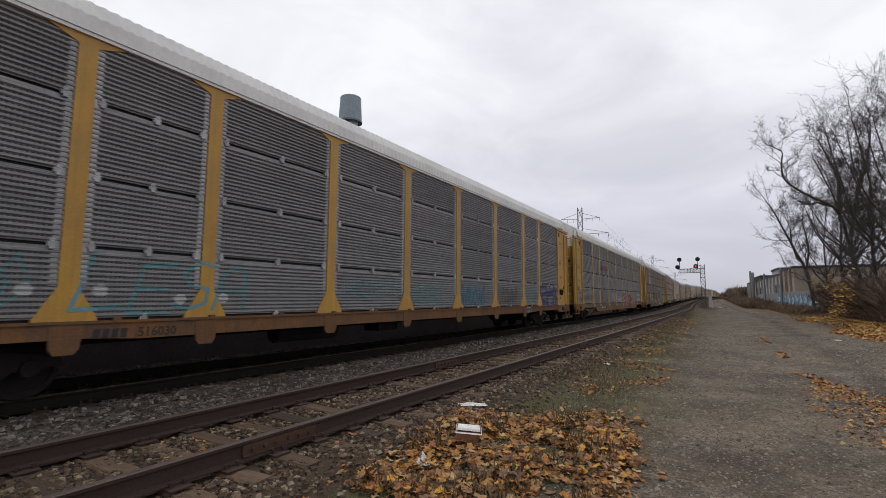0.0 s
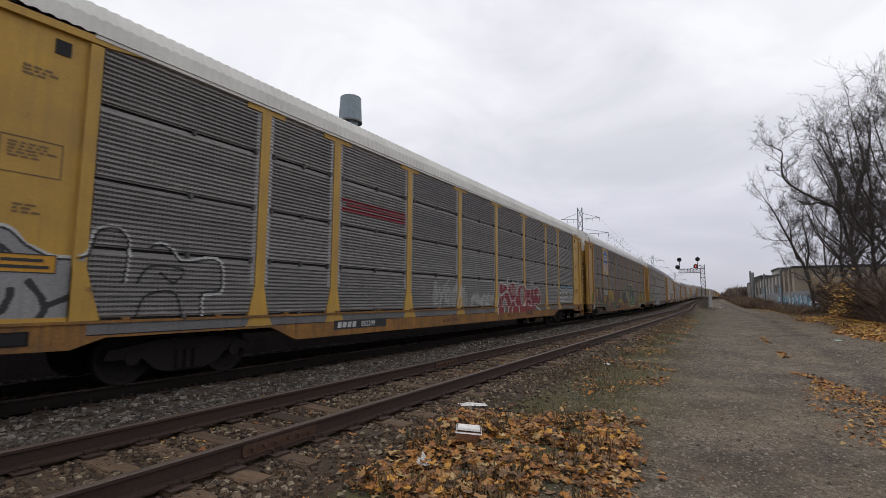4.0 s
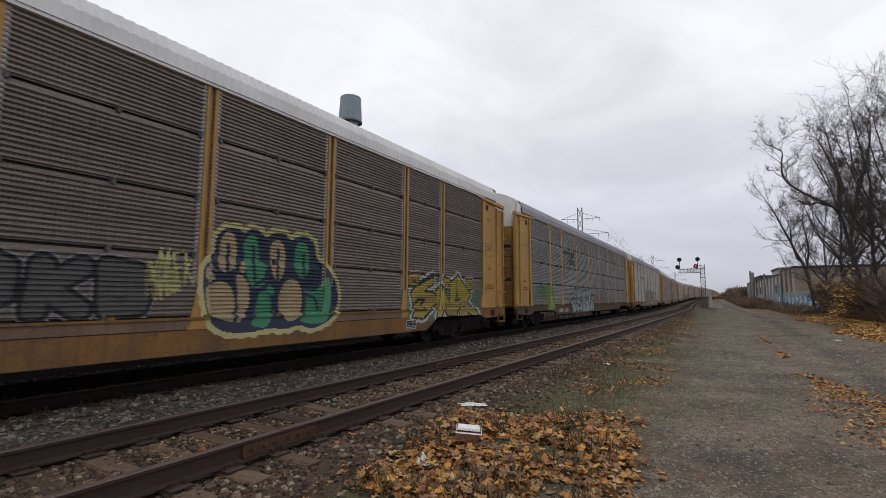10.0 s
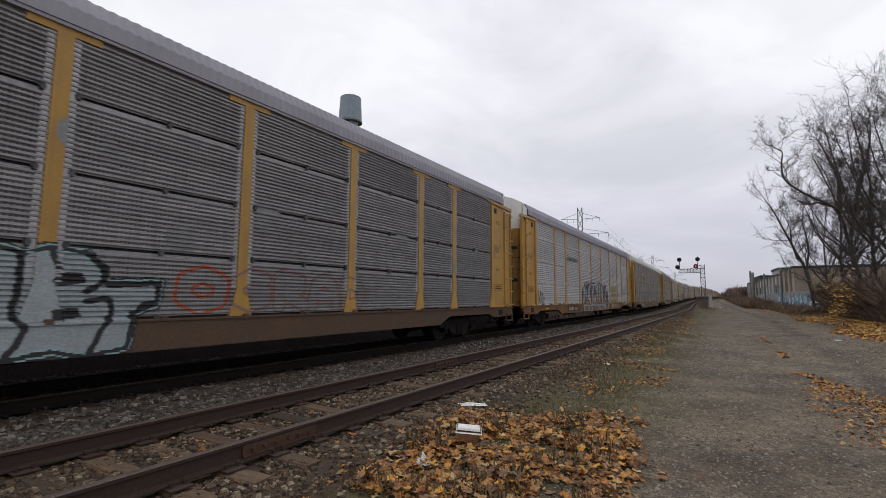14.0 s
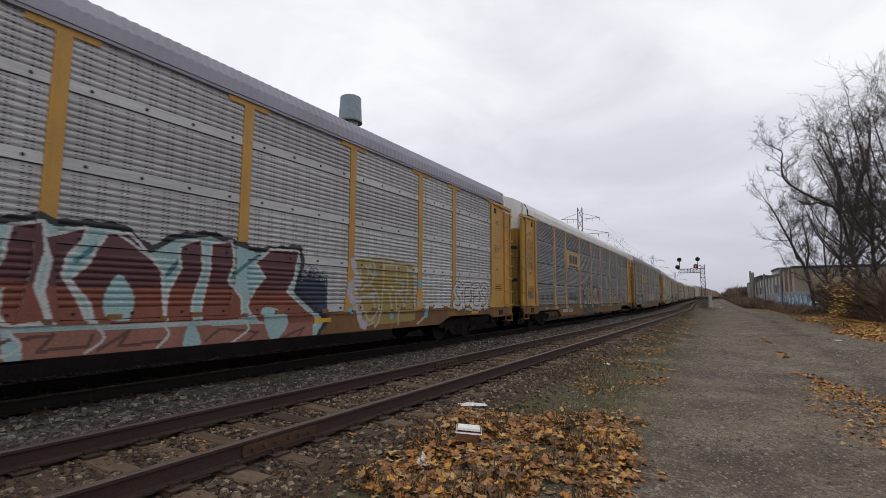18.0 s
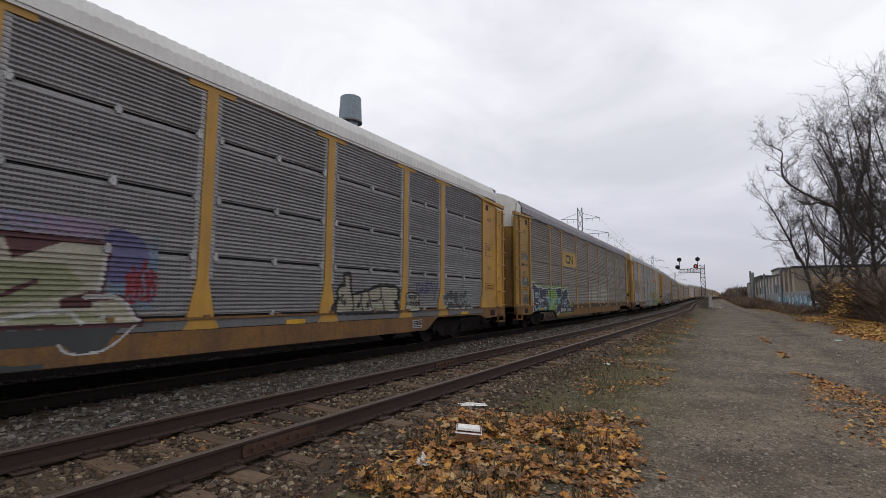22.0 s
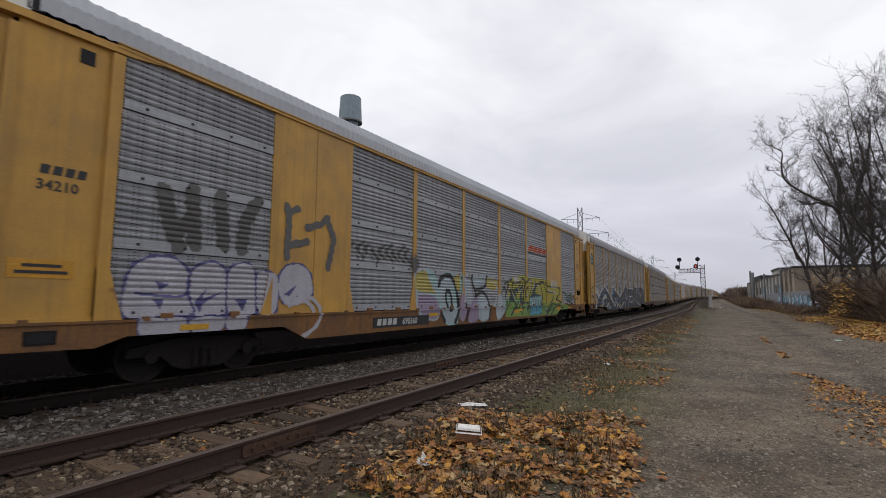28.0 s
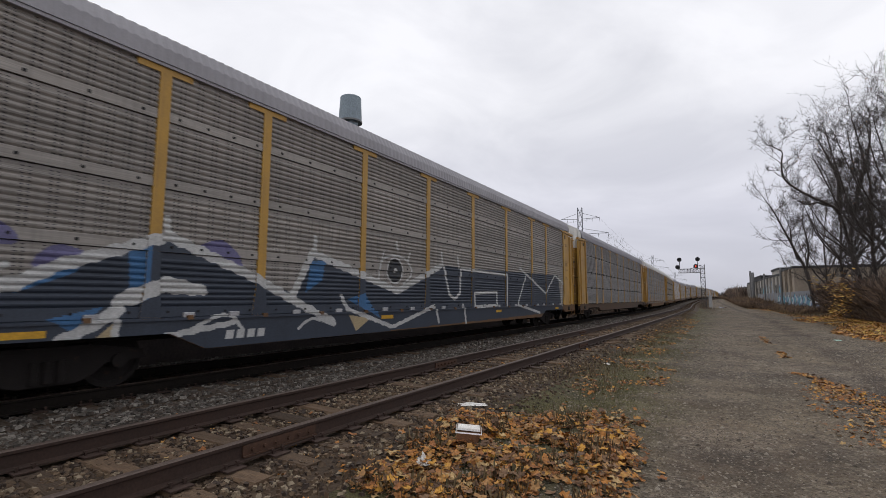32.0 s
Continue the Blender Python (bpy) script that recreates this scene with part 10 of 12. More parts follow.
mural(4, 17.86, 21.86, 0.42, 2.51, [
    (OLIVE_P, fill([(18.15, 2.28), (19.25, 2.39), (20.59, 2.29), (20.67, 0.99), (18.31, 1.02), (18.35, 1.4)])),
    (OLIVE_P, fill([(18.37, 0.96), (19.34, 0.95), (20.62, 0.94), (20.63, 0.75), (19.28, 0.71), (18.45, 0.72)])),
    (LILAC_W, pen(0.09, [(18.37, 1.74), (18.14, 1.73), (18.01, 1.54), (18.1, 1.32), (18.38, 1.31)], [(18.1, 2.23), (18.21, 1.99), (18.37, 1.72)], [(18.24, 1.11), (18.38, 0.81), (18.52, 0.69)])),
    (LILAC_W, fill([(18.4, 1.4), (18.97, 1.51), (18.93, 1.2), (18.82, 1.35), (18.44, 1.34)])),
    (CREAM_P, pen(0.032, [(18.29, 1.66), (18.17, 1.62), (18.17, 1.47), (18.25, 1.36), (18.35, 1.4)], [(18.17, 2.27), (18.73, 2.31), (18.91, 2.13), (18.9, 1.93), (18.77, 1.72), (18.58, 1.64), (18.44, 1.53)], [(18.58, 1.64), (18.82, 1.65), (19.01, 1.49), (19.1, 1.25), (19.1, 1.01), (19.02, 0.77), (18.9, 0.66)], [(18.44, 1.37), (18.69, 1.4), (18.88, 1.35), (18.94, 1.17), (18.9, 0.93), (18.7, 0.82), (18.56, 0.95), (18.46, 1.18)], [(19.25, 2.37), (19.27, 2.26), (19.29, 1.83), (19.24, 1.33), (19.2, 1.08)], [(18.88, 2.28), (19.25, 2.32), (19.67, 2.3)], [(19.26, 2.19), (19.68, 2.23), (19.81, 2.17), (19.83, 1.78)], [(19.81, 2.23), (20.23, 2.25), (20.32, 2.09), (20.32, 1.61), (20.23, 1.59), (20.46, 1.6)], [(20.29, 2.13), (20.77, 2.02), (20.72, 1.82), (20.79, 1.63), (20.63, 1.62)], [(19.81, 1.79), (20.05, 1.81), (20.12, 1.7), (20.1, 1.56), (19.85, 1.53)], [(19.81, 1.51), (19.85, 1.06), (19.85, 0.67)], [(19.9, 1.53), (20.1, 1.33), (20.21, 1.05)], [(19.23, 1.5), (19.4, 1.56), (19.55, 1.46), (19.63, 1.07)], [(20.46, 1.23), (20.31, 1.28), (20.26, 1.42), (20.36, 1.5), (20.46, 1.46)], [(20.49, 1.33), (20.64, 1.43), (20.81, 1.33), (20.84, 1.15), (21.02, 1.28), (21.17, 1.07), (21.13, 0.87), (20.74, 0.65)], [(21.21, 1.43), (21.26, 1.61), (21.44, 1.69), (21.66, 1.63), (21.74, 1.44), (21.65, 1.26), (21.44, 1.21), (21.26, 1.28), (21.21, 1.43)])),
    (CREAM_P, pen(0.022, [(18.3, 1.96), (18.67, 1.79)], [(18.42, 2.02), (18.38, 1.7), (18.38, 1.55)], [(18.65, 2.07), (18.83, 1.92)], [(18.76, 2.12), (18.63, 1.83)], [(18.29, 2.03), (18.41, 2.03), (18.47, 2.1)], [(18.54, 2.14), (18.67, 2.09), (18.73, 2.18)], [(19.54, 1.66), (19.72, 1.59), (19.81, 1.49)], [(19.67, 1.72), (19.64, 1.5)], [(21.32, 1.52), (21.38, 1.56)], [(21.51, 1.52), (21.57, 1.56)], [(21.34, 1.38), (21.46, 1.33), (21.58, 1.39)], [(18.57, 0.82), (18.64, 0.71), (18.84, 0.78)])),
    (SPOT_P, fill([(18.91, 2.05), (18.99, 2.06), (19.01, 1.93), (18.94, 1.89)], [(19.49, 0.97), (19.6, 0.97), (19.63, 0.83), (19.51, 0.82)], [(20.05, 1.84), (20.15, 1.85), (20.16, 1.72), (20.05, 1.71)], [(20.8, 1.85), (20.94, 1.87), (20.95, 1.67), (20.83, 1.66)], [(21.1, 1.02), (21.25, 1.02), (21.25, 0.84), (21.12, 0.82)], [(17.98, 1.12), (18.15, 1.15), (18.13, 1.01), (18.02, 0.98)], bent=True))], "yellow and cream graffiti outlines with aqua spots", "graffiti")
wt = fat("SEES", 22.8, 25.35, 1.0, 1.9, 0.13, 45)
mural(4, 22.5, 25.6, 0.8, 2.1, [(BROWN_P, wt(0.19)), (WHITE_P, wt(0.155)), (BROWN_P, wt(0.02))], "white bubble graffiti with brown outline")

# sixth car
text(5, "852084", 6.8, 0.63, 0.27, WHITE_P)
marks(5, 5.7, 6.6, 0.64, 0.82, WHITE_P, -1.501)
sg = slab(5, 6.7, 9.32, 3.07, 3.98, SIGN_Y, Y0 - 0.006, "company_sign", "yellow sign plate with navy emblem shapes")
for x in (7.28, 7.9, 8.48):
    flat("emblem_block", [(x, 3.34), (x + 0.4, 3.32), (x + 0.46, 3.52), (x + 0.44, 3.8), (x + 0.06, 3.83), (x - 0.03, 3.6)], Y0 - 0.0135, NAVY_P, sg)
flat("emblem_bar", [(7.2, 3.12), (8.95, 3.11), (8.95, 3.22), (7.2, 3.23)], Y0 - 0.0135, NAVY_P, sg)
mural(5, 9.58, 14.45, 0.42, 2.43, [
    (SKYHAZE_P, lambda X, Z: spray(10.07, 1.50, 0.8, 0.6, 0.15)(X, Z) | spray(14.30, 1.72, 0.75, 0.6, 0.15)(X, Z) | spray(10.62, 2.03, 1, 0.25, 0.1)(X, Z) | spray(11.69, 2.32, 0.6, 0.3, 0.1)(X, Z) | spray(12.99, 2.33, 0.7, 0.25, 0.1)(X, Z)),
    (LILAC_P, lambda X, Z: spray(13.23, 2.31, 0.9, 0.25, 0)(X, Z) | spray(10.16, 2.04, 0.8, 0.2, 0)(X, Z)),
    (PURPLE_P, fill([(13.77, 2.31), (14.13, 2.26), (14.33, 1.98), (14.21, 1.69), (13.87, 1.55), (13.67, 1.82)], [(10.09, 1.77), (10.14, 1.92), (10.34, 2.0), (10.48, 1.95), (10.27, 1.77)], bent=True)),
    (MAROON_P, pen(0.07, [(10.19, 1.77), (10.44, 1.89), (11.08, 2.08), (11.39, 2.18), (11.41, 2.26), (11.7, 2.23), (11.73, 2.04), (12.01, 1.95), (12.01, 1.01), (11.14, 1.06), (10.21, 1.05), (10.31, 1.28), (10.62, 1.33), (10.67, 1.5), (10.24, 1.49), (10.19, 1.77)], [(12.4, 1.91), (12.52, 2.11), (13.74, 2.08), (13.68, 1.45), (13.28, 1.27), (13.95, 1.33), (14.2, 0.99), (12.47, 1.02), (12.55, 1.44), (12.4, 1.91)], bent=False)),
    (CREAM_P, fill([(10.19, 1.77), (10.44, 1.89), (11.08, 2.08), (11.39, 2.18), (11.41, 2.26), (11.7, 2.23), (11.73, 2.04), (12.01, 1.95), (12.01, 1.01), (11.14, 1.06), (10.21, 1.05), (10.31, 1.28), (10.62, 1.33), (10.67, 1.5), (10.24, 1.49)], [(12.4, 1.91), (12.52, 2.11), (13.74, 2.08), (13.68, 1.45), (13.28, 1.27), (13.95, 1.33), (14.2, 0.99), (12.47, 1.02), (12.55, 1.44)])),
    (MOSSY_P, fill([(10.73, 1.89), (11.36, 1.98), (11.35, 1.68), (11.05, 1.67), (11.04, 1.12), (10.78, 1.1)], [(11.74, 1.48), (11.99, 1.33), (11.98, 1.1), (11.82, 1.1)], [(12.57, 1.78), (13.25, 1.81), (13.51, 1.51), (13.12, 1.33), (12.6, 1.22)], [(12.68, 1.16), (13.2, 1.21), (13.78, 1.1), (13.79, 1.01), (12.61, 1.03)])),
    (MAROON_P, fill([(10.2, 1.75), (10.37, 1.83), (10.38, 1.6), (10.72, 1.61), (10.7, 1.5), (10.24, 1.49)], [(10.15, 1.07), (10.31, 1.28), (10.46, 1.24), (10.47, 1.13), (10.17, 0.81)], [(11.06, 1.09), (11.03, 1.67), (11.17, 1.7), (11.23, 1.53), (11.17, 1.09)], [(11.66, 1.74), (12.01, 1.79), (11.98, 1.54), (11.61, 1.55)], [(11.47, 1.07), (11.51, 1.28), (11.68, 1.33), (11.82, 1.22), (11.82, 1.06)], [(12.63, 2.1), (13.27, 2.11), (12.72, 1.83)], [(13.24, 1.33), (13.63, 1.45), (13.61, 1.21), (13.25, 1.21)])),
    (SKYHAZE_P, fill([(11.7, 1.69), (11.95, 1.72), (11.93, 1.58), (11.73, 1.58)], [(11.57, 1.07), (11.59, 1.2), (11.69, 1.21), (11.73, 1.07)])),
    (MAROON_P, pen(0.03, [(11.36, 2.18), (11.39, 1.66)], [(11.38, 1.85), (11.79, 1.83)], [(12.38, 1.38), (12.66, 1.38), (12.97, 1.56)], [(12.56, 2.0), (12.57, 1.05)], [(10.74, 1.61), (10.78, 1.1)], bent=False)),
    (WHITE_P, pen(0.03, [(10.44, 1.13), (10.76, 1.08)], [(11.69, 1.5), (11.9, 1.44), (12.01, 1.22), (12.01, 1.05)], [(11.43, 1.07), (11.51, 1.27), (11.71, 1.32), (11.84, 1.21)], [(13.74, 2.1), (13.72, 1.76), (13.68, 1.45)], [(13.52, 1.36), (13.95, 1.34), (14.18, 1.03)], [(12.68, 1.08), (13.05, 1.16), (13.36, 1.15), (13.48, 1.01)])),
    (SPILL_P, fill([(9.7, 0.96), (11.99, 0.96), (11.9, 0.62), (11.72, 0.59), (13.12, 0.51), (13.01, 0.31), (9.76, 0.57)], [(12.48, 0.93), (13.97, 0.93), (13.72, 0.59), (13.47, 0.58), (13.3, 0.73), (12.55, 0.74)])),
    (WHITE_P, pen(0.015, [(10.82, 0.75), (10.9, 0.71), (11.05, 0.75)], [(11.22, 0.6), (11.35, 0.58), (11.4, 0.5), (11.49, 0.55)], [(13.24, 0.74), (13.39, 0.61), (13.8, 0.64), (14.15, 0.95)])),
    (RED_P, lambda X, Z: forms(9.58, 10.17, 2.06, 2.23, 4, 0.02, 5)(0.018)(X, Z) | forms(14.02, 14.56, 1.26, 1.92, 4, 0.02, 6)(0.018)(X, Z))], "cream block graffiti over a blue and lilac haze", "graffiti")
mural(5, 2.0, 9.2, 1.08, 1.9, [(SMUDGE_P, lambda X, Z: spray(7.5, 1.5, 0.25, 0.22, 0.0)(X, Z) | spray(8.3, 1.45, 0.2, 0.2, 0.0)(X, Z) | forms(7.0, 8.8, 1.15, 1.75, 3, 0.02, 56)(0.012)(X, Z)), (SMUDGE_P, lambda X, Z: spray(2.7, 1.4, 0.18, 0.2, 0.0)(X, Z) | spray(3.4, 1.4, 0.18, 0.22, 0.0)(X, Z) | spray(4.1, 1.45, 0.2, 0.22, 0.0)(X, Z))], "thin black scrawl")
mural(5, 18.15, 20.72, 0.92, 1.99, [
    (BLACK_P, pen(0.07, [(18.38, 1.51), (18.48, 1.61), (18.63, 1.6), (18.6, 1.86), (18.74, 1.87), (18.77, 1.52), (18.85, 1.41), (19.03, 1.43), (19.19, 1.47), (19.43, 1.52), (19.87, 1.64), (20.58, 1.61), (20.6, 1.33), (20.45, 1.29), (20.51, 1.04), (18.35, 1.06), (18.34, 1.22), (18.46, 1.33), (18.38, 1.51)])),
    (CREAM_P, fill([(18.38, 1.51), (18.48, 1.61), (18.63, 1.6), (18.6, 1.86), (18.74, 1.87), (18.77, 1.52), (18.85, 1.41), (19.03, 1.43), (19.19, 1.47), (19.43, 1.52), (19.87, 1.64), (20.58, 1.61), (20.6, 1.33), (20.45, 1.29), (20.51, 1.04), (18.35, 1.06), (18.34, 1.22), (18.46, 1.33)])),
    (BLACK_P, pen(0.024, [(18.85, 1.41), (18.91, 1.18), (18.87, 1.05)], [(19.19, 1.45), (19.16, 1.25), (19.25, 1.06)], [(19.43, 1.5), (19.5, 1.25), (19.57, 1.07)], [(19.87, 1.64), (19.92, 1.35), (19.58, 1.28)], [(19.98, 1.33), (20.06, 1.06)], [(18.56, 1.43), (18.49, 1.37), (18.52, 1.26)])),
    (BLACK_P, fill([(18.57, 1.31), (18.64, 1.31), (18.64, 1.2), (18.57, 1.19)], [(19.03, 1.25), (19.12, 1.25), (19.12, 1.13), (19.03, 1.14)], [(19.36, 1.25), (19.45, 1.25), (19.46, 1.13), (19.37, 1.13)], [(18.3, 1.3), (18.39, 1.37), (18.35, 1.06), (18.27, 1.07)], bent=True))], "cream and black cartoon letters", "graffiti")
mural(5, 20.83, 21.75, 0.89, 1.63, [
    (CREAM_P, fill([(20.95, 1.42), (21.02, 1.49), (21.24, 1.51), (21.46, 1.49), (21.6, 1.44), (21.63, 1.2), (21.62, 1.03), (20.99, 1.01), (20.97, 1.21)], bent=True)),
    (BLACK_P, pen(0.022, [(20.95, 1.42), (21.02, 1.49), (21.24, 1.51), (21.46, 1.49), (21.6, 1.44), (21.63, 1.2), (21.62, 1.03), (20.99, 1.01), (20.97, 1.21), (20.95, 1.42)])),
    (BLACK_P, pen(0.02, [(21.05, 1.42), (21.05, 1.33)], [(21.1, 1.33), (21.11, 1.42), (21.15, 1.36), (21.18, 1.43), (21.21, 1.33)], [(21.26, 1.33), (21.26, 1.42), (21.31, 1.42), (21.31, 1.35), (21.26, 1.35)], [(21.36, 1.43), (21.44, 1.33)], [(21.43, 1.44), (21.36, 1.32)], [(21.46, 1.39), (21.51, 1.43)], [(21.02, 1.27), (21.07, 1.24), (21.02, 1.19), (21.09, 1.17)], [(21.13, 1.18), (21.14, 1.27), (21.19, 1.18)], [(21.27, 1.27), (21.21, 1.24), (21.27, 1.2), (21.22, 1.16)], [(21.33, 1.15), (21.36, 1.27), (21.4, 1.15)], [(21.34, 1.19), (21.39, 1.2)], [(21.46, 1.15), (21.45, 1.26), (21.51, 1.23), (21.45, 1.2), (21.52, 1.14)], [(21.55, 1.16), (21.56, 1.25), (21.6, 1.2), (21.55, 1.16)]))], "white tag with black letters", "graffiti")
mural(5, 21.33, 22.77, 1.21, 1.98, [
    (VIOLET_P, pen(0.02, [(21.49, 1.47), (21.5, 1.62), (21.48, 1.76)], [(21.45, 1.76), (21.6, 1.76), (21.65, 1.78)], [(21.66, 1.49), (21.67, 1.62), (21.65, 1.77)], [(21.74, 1.49), (21.78, 1.77), (21.88, 1.49)], [(21.75, 1.59), (21.86, 1.6)], [(22.03, 1.79), (21.95, 1.79), (21.95, 1.69), (22.04, 1.64), (22.05, 1.53), (21.97, 1.49), (21.93, 1.56)], [(22.01, 1.49), (22.02, 1.86)], [(22.15, 1.52), (22.13, 1.73), (22.1, 1.79)], [(22.04, 1.79), (22.27, 1.81)], [(22.25, 1.8), (22.36, 1.55), (22.38, 1.53)], [(22.41, 1.81), (22.52, 1.61)], [(22.65, 1.86), (22.54, 1.63), (22.45, 1.47), (22.39, 1.33)]))], "blue handwritten tag", "graffiti")
mural(5, 22.78, 24.87, 0.93, 1.77, [
    (SMUDGE_P, lambda X, Z: spray(23.7, 1.35, 0.75, 0.2, 0.15)(X, Z)),
    (SILVER_P, pen(0.03, [(22.93, 1.23), (22.9, 1.41), (23.0, 1.47), (23.13, 1.39), (23.17, 1.18), (23.06, 1.11), (22.93, 1.23)], [(23.1, 1.43), (23.15, 1.55), (23.24, 1.51), (23.27, 1.38), (23.17, 1.31), (23.1, 1.43)], [(23.26, 1.48), (23.3, 1.59), (23.44, 1.62), (23.56, 1.53), (23.55, 1.37), (23.41, 1.31), (23.28, 1.37), (23.26, 1.48)], [(23.57, 1.33), (23.61, 1.52), (23.73, 1.59), (23.86, 1.52), (23.89, 1.33), (23.77, 1.2), (23.63, 1.21), (23.57, 1.33)], [(23.23, 1.07), (23.25, 1.23), (23.41, 1.29), (23.58, 1.2), (23.59, 1.05), (23.23, 1.07)], [(23.64, 1.05), (23.68, 1.18), (23.87, 1.22), (24.03, 1.17), (24.06, 1.05), (23.64, 1.05)], [(24.09, 1.06), (24.13, 1.24), (24.35, 1.31), (24.49, 1.16), (24.5, 1.05), (24.09, 1.06)], [(24.18, 1.39), (24.3, 1.59), (24.41, 1.64), (24.43, 1.51), (24.29, 1.36), (24.18, 1.39)], [(24.53, 1.05), (24.58, 1.17), (24.69, 1.2), (24.75, 1.06), (24.53, 1.05)], [(23.97, 1.41), (24.09, 1.52), (24.23, 1.44), (24.18, 1.31), (24.05, 1.26), (23.97, 1.41)])),
    (SMUDGE_P, fill([(22.93, 1.23), (22.9, 1.41), (23.0, 1.47), (23.13, 1.39), (23.17, 1.18), (23.06, 1.11)], [(23.1, 1.43), (23.15, 1.55), (23.24, 1.51), (23.27, 1.38), (23.17, 1.31)], [(23.26, 1.48), (23.3, 1.59), (23.44, 1.62), (23.56, 1.53), (23.55, 1.37), (23.41, 1.31), (23.28, 1.37)], [(23.57, 1.33), (23.61, 1.52), (23.73, 1.59), (23.86, 1.52), (23.89, 1.33), (23.77, 1.2), (23.63, 1.21)], [(23.23, 1.07), (23.25, 1.23), (23.41, 1.29), (23.58, 1.2), (23.59, 1.05)], [(23.64, 1.05), (23.68, 1.18), (23.87, 1.22), (24.03, 1.17), (24.06, 1.05)], [(24.09, 1.06), (24.13, 1.24), (24.35, 1.31), (24.49, 1.16), (24.5, 1.05)], [(24.18, 1.39), (24.3, 1.59), (24.41, 1.64), (24.43, 1.51), (24.29, 1.36)], [(24.53, 1.05), (24.58, 1.17), (24.69, 1.2), (24.75, 1.06)], [(23.97, 1.41), (24.09, 1.52), (24.23, 1.44), (24.18, 1.31), (24.05, 1.26)], bent=True)),
    (SILVER_P, pen(0.022, [(23.06, 1.11), (23.15, 1.18), (23.33, 1.28), (23.56, 1.26)], [(23.85, 1.59), (23.92, 1.33), (23.98, 1.17)], [(24.04, 1.41), (24.27, 1.22), (24.38, 1.16)], [(24.5, 1.63), (24.67, 1.65), (24.75, 1.54), (24.65, 1.49), (24.53, 1.53)], [(24.61, 1.44), (24.72, 1.33)], [(22.97, 1.28), (23.07, 1.3)]))], "smeared black and silver bubble graffiti", "graffiti")

# seventh car
slab(6, 5.85, 8.5, 0.62, 0.92, BLACK_P, -1.501, "number_plate_panel", "black painted number panel")
text(6, "701063", 7.2, 0.68, 0.25, WHITE_P, -1.507)
marks(6, 6.05, 6.95, 0.69, 0.86, WHITE_P, -1.506)
sg = slab(6, 6.7, 9.32, 3.12, 3.92, SIGN_Y, Y0 - 0.006, "company_sign", "yellow sign plate with a black emblem")
bend_pts = curved([(7.98, 3.7), (7.5, 3.7), (7.36, 3.6), (7.36, 3.43), (7.48, 3.34), (7.95, 3.34), (8.04, 3.42), (8.05, 3.64), (8.14, 3.7), (8.5, 3.4), (8.6, 3.36), (8.65, 3.45), (8.65, 3.75)], False, 4)
em = Shape()
for (xa, za), (xb, zb) in zip(bend_pts, bend_pts[1:]):
    d = math.hypot(xb - xa, zb - za) + 1e-6
    ox, oz = -(zb - za) / d * 0.05, (xb - xa) / d * 0.05
    ex, ez = (xb - xa) / d * 0.015, (zb - za) / d * 0.015
    em.plate([(xa - ex + ox, za - ez + oz), (xb + ex + ox, zb + ez + oz), (xb + ex - ox, zb + ez - oz), (xa - ex - ox, za - ez - oz)], Y0 - 0.0135, Y0 - 0.0105)
part("emblem_bend", em.mesh("emblem_bend", BLACK_P), sg)
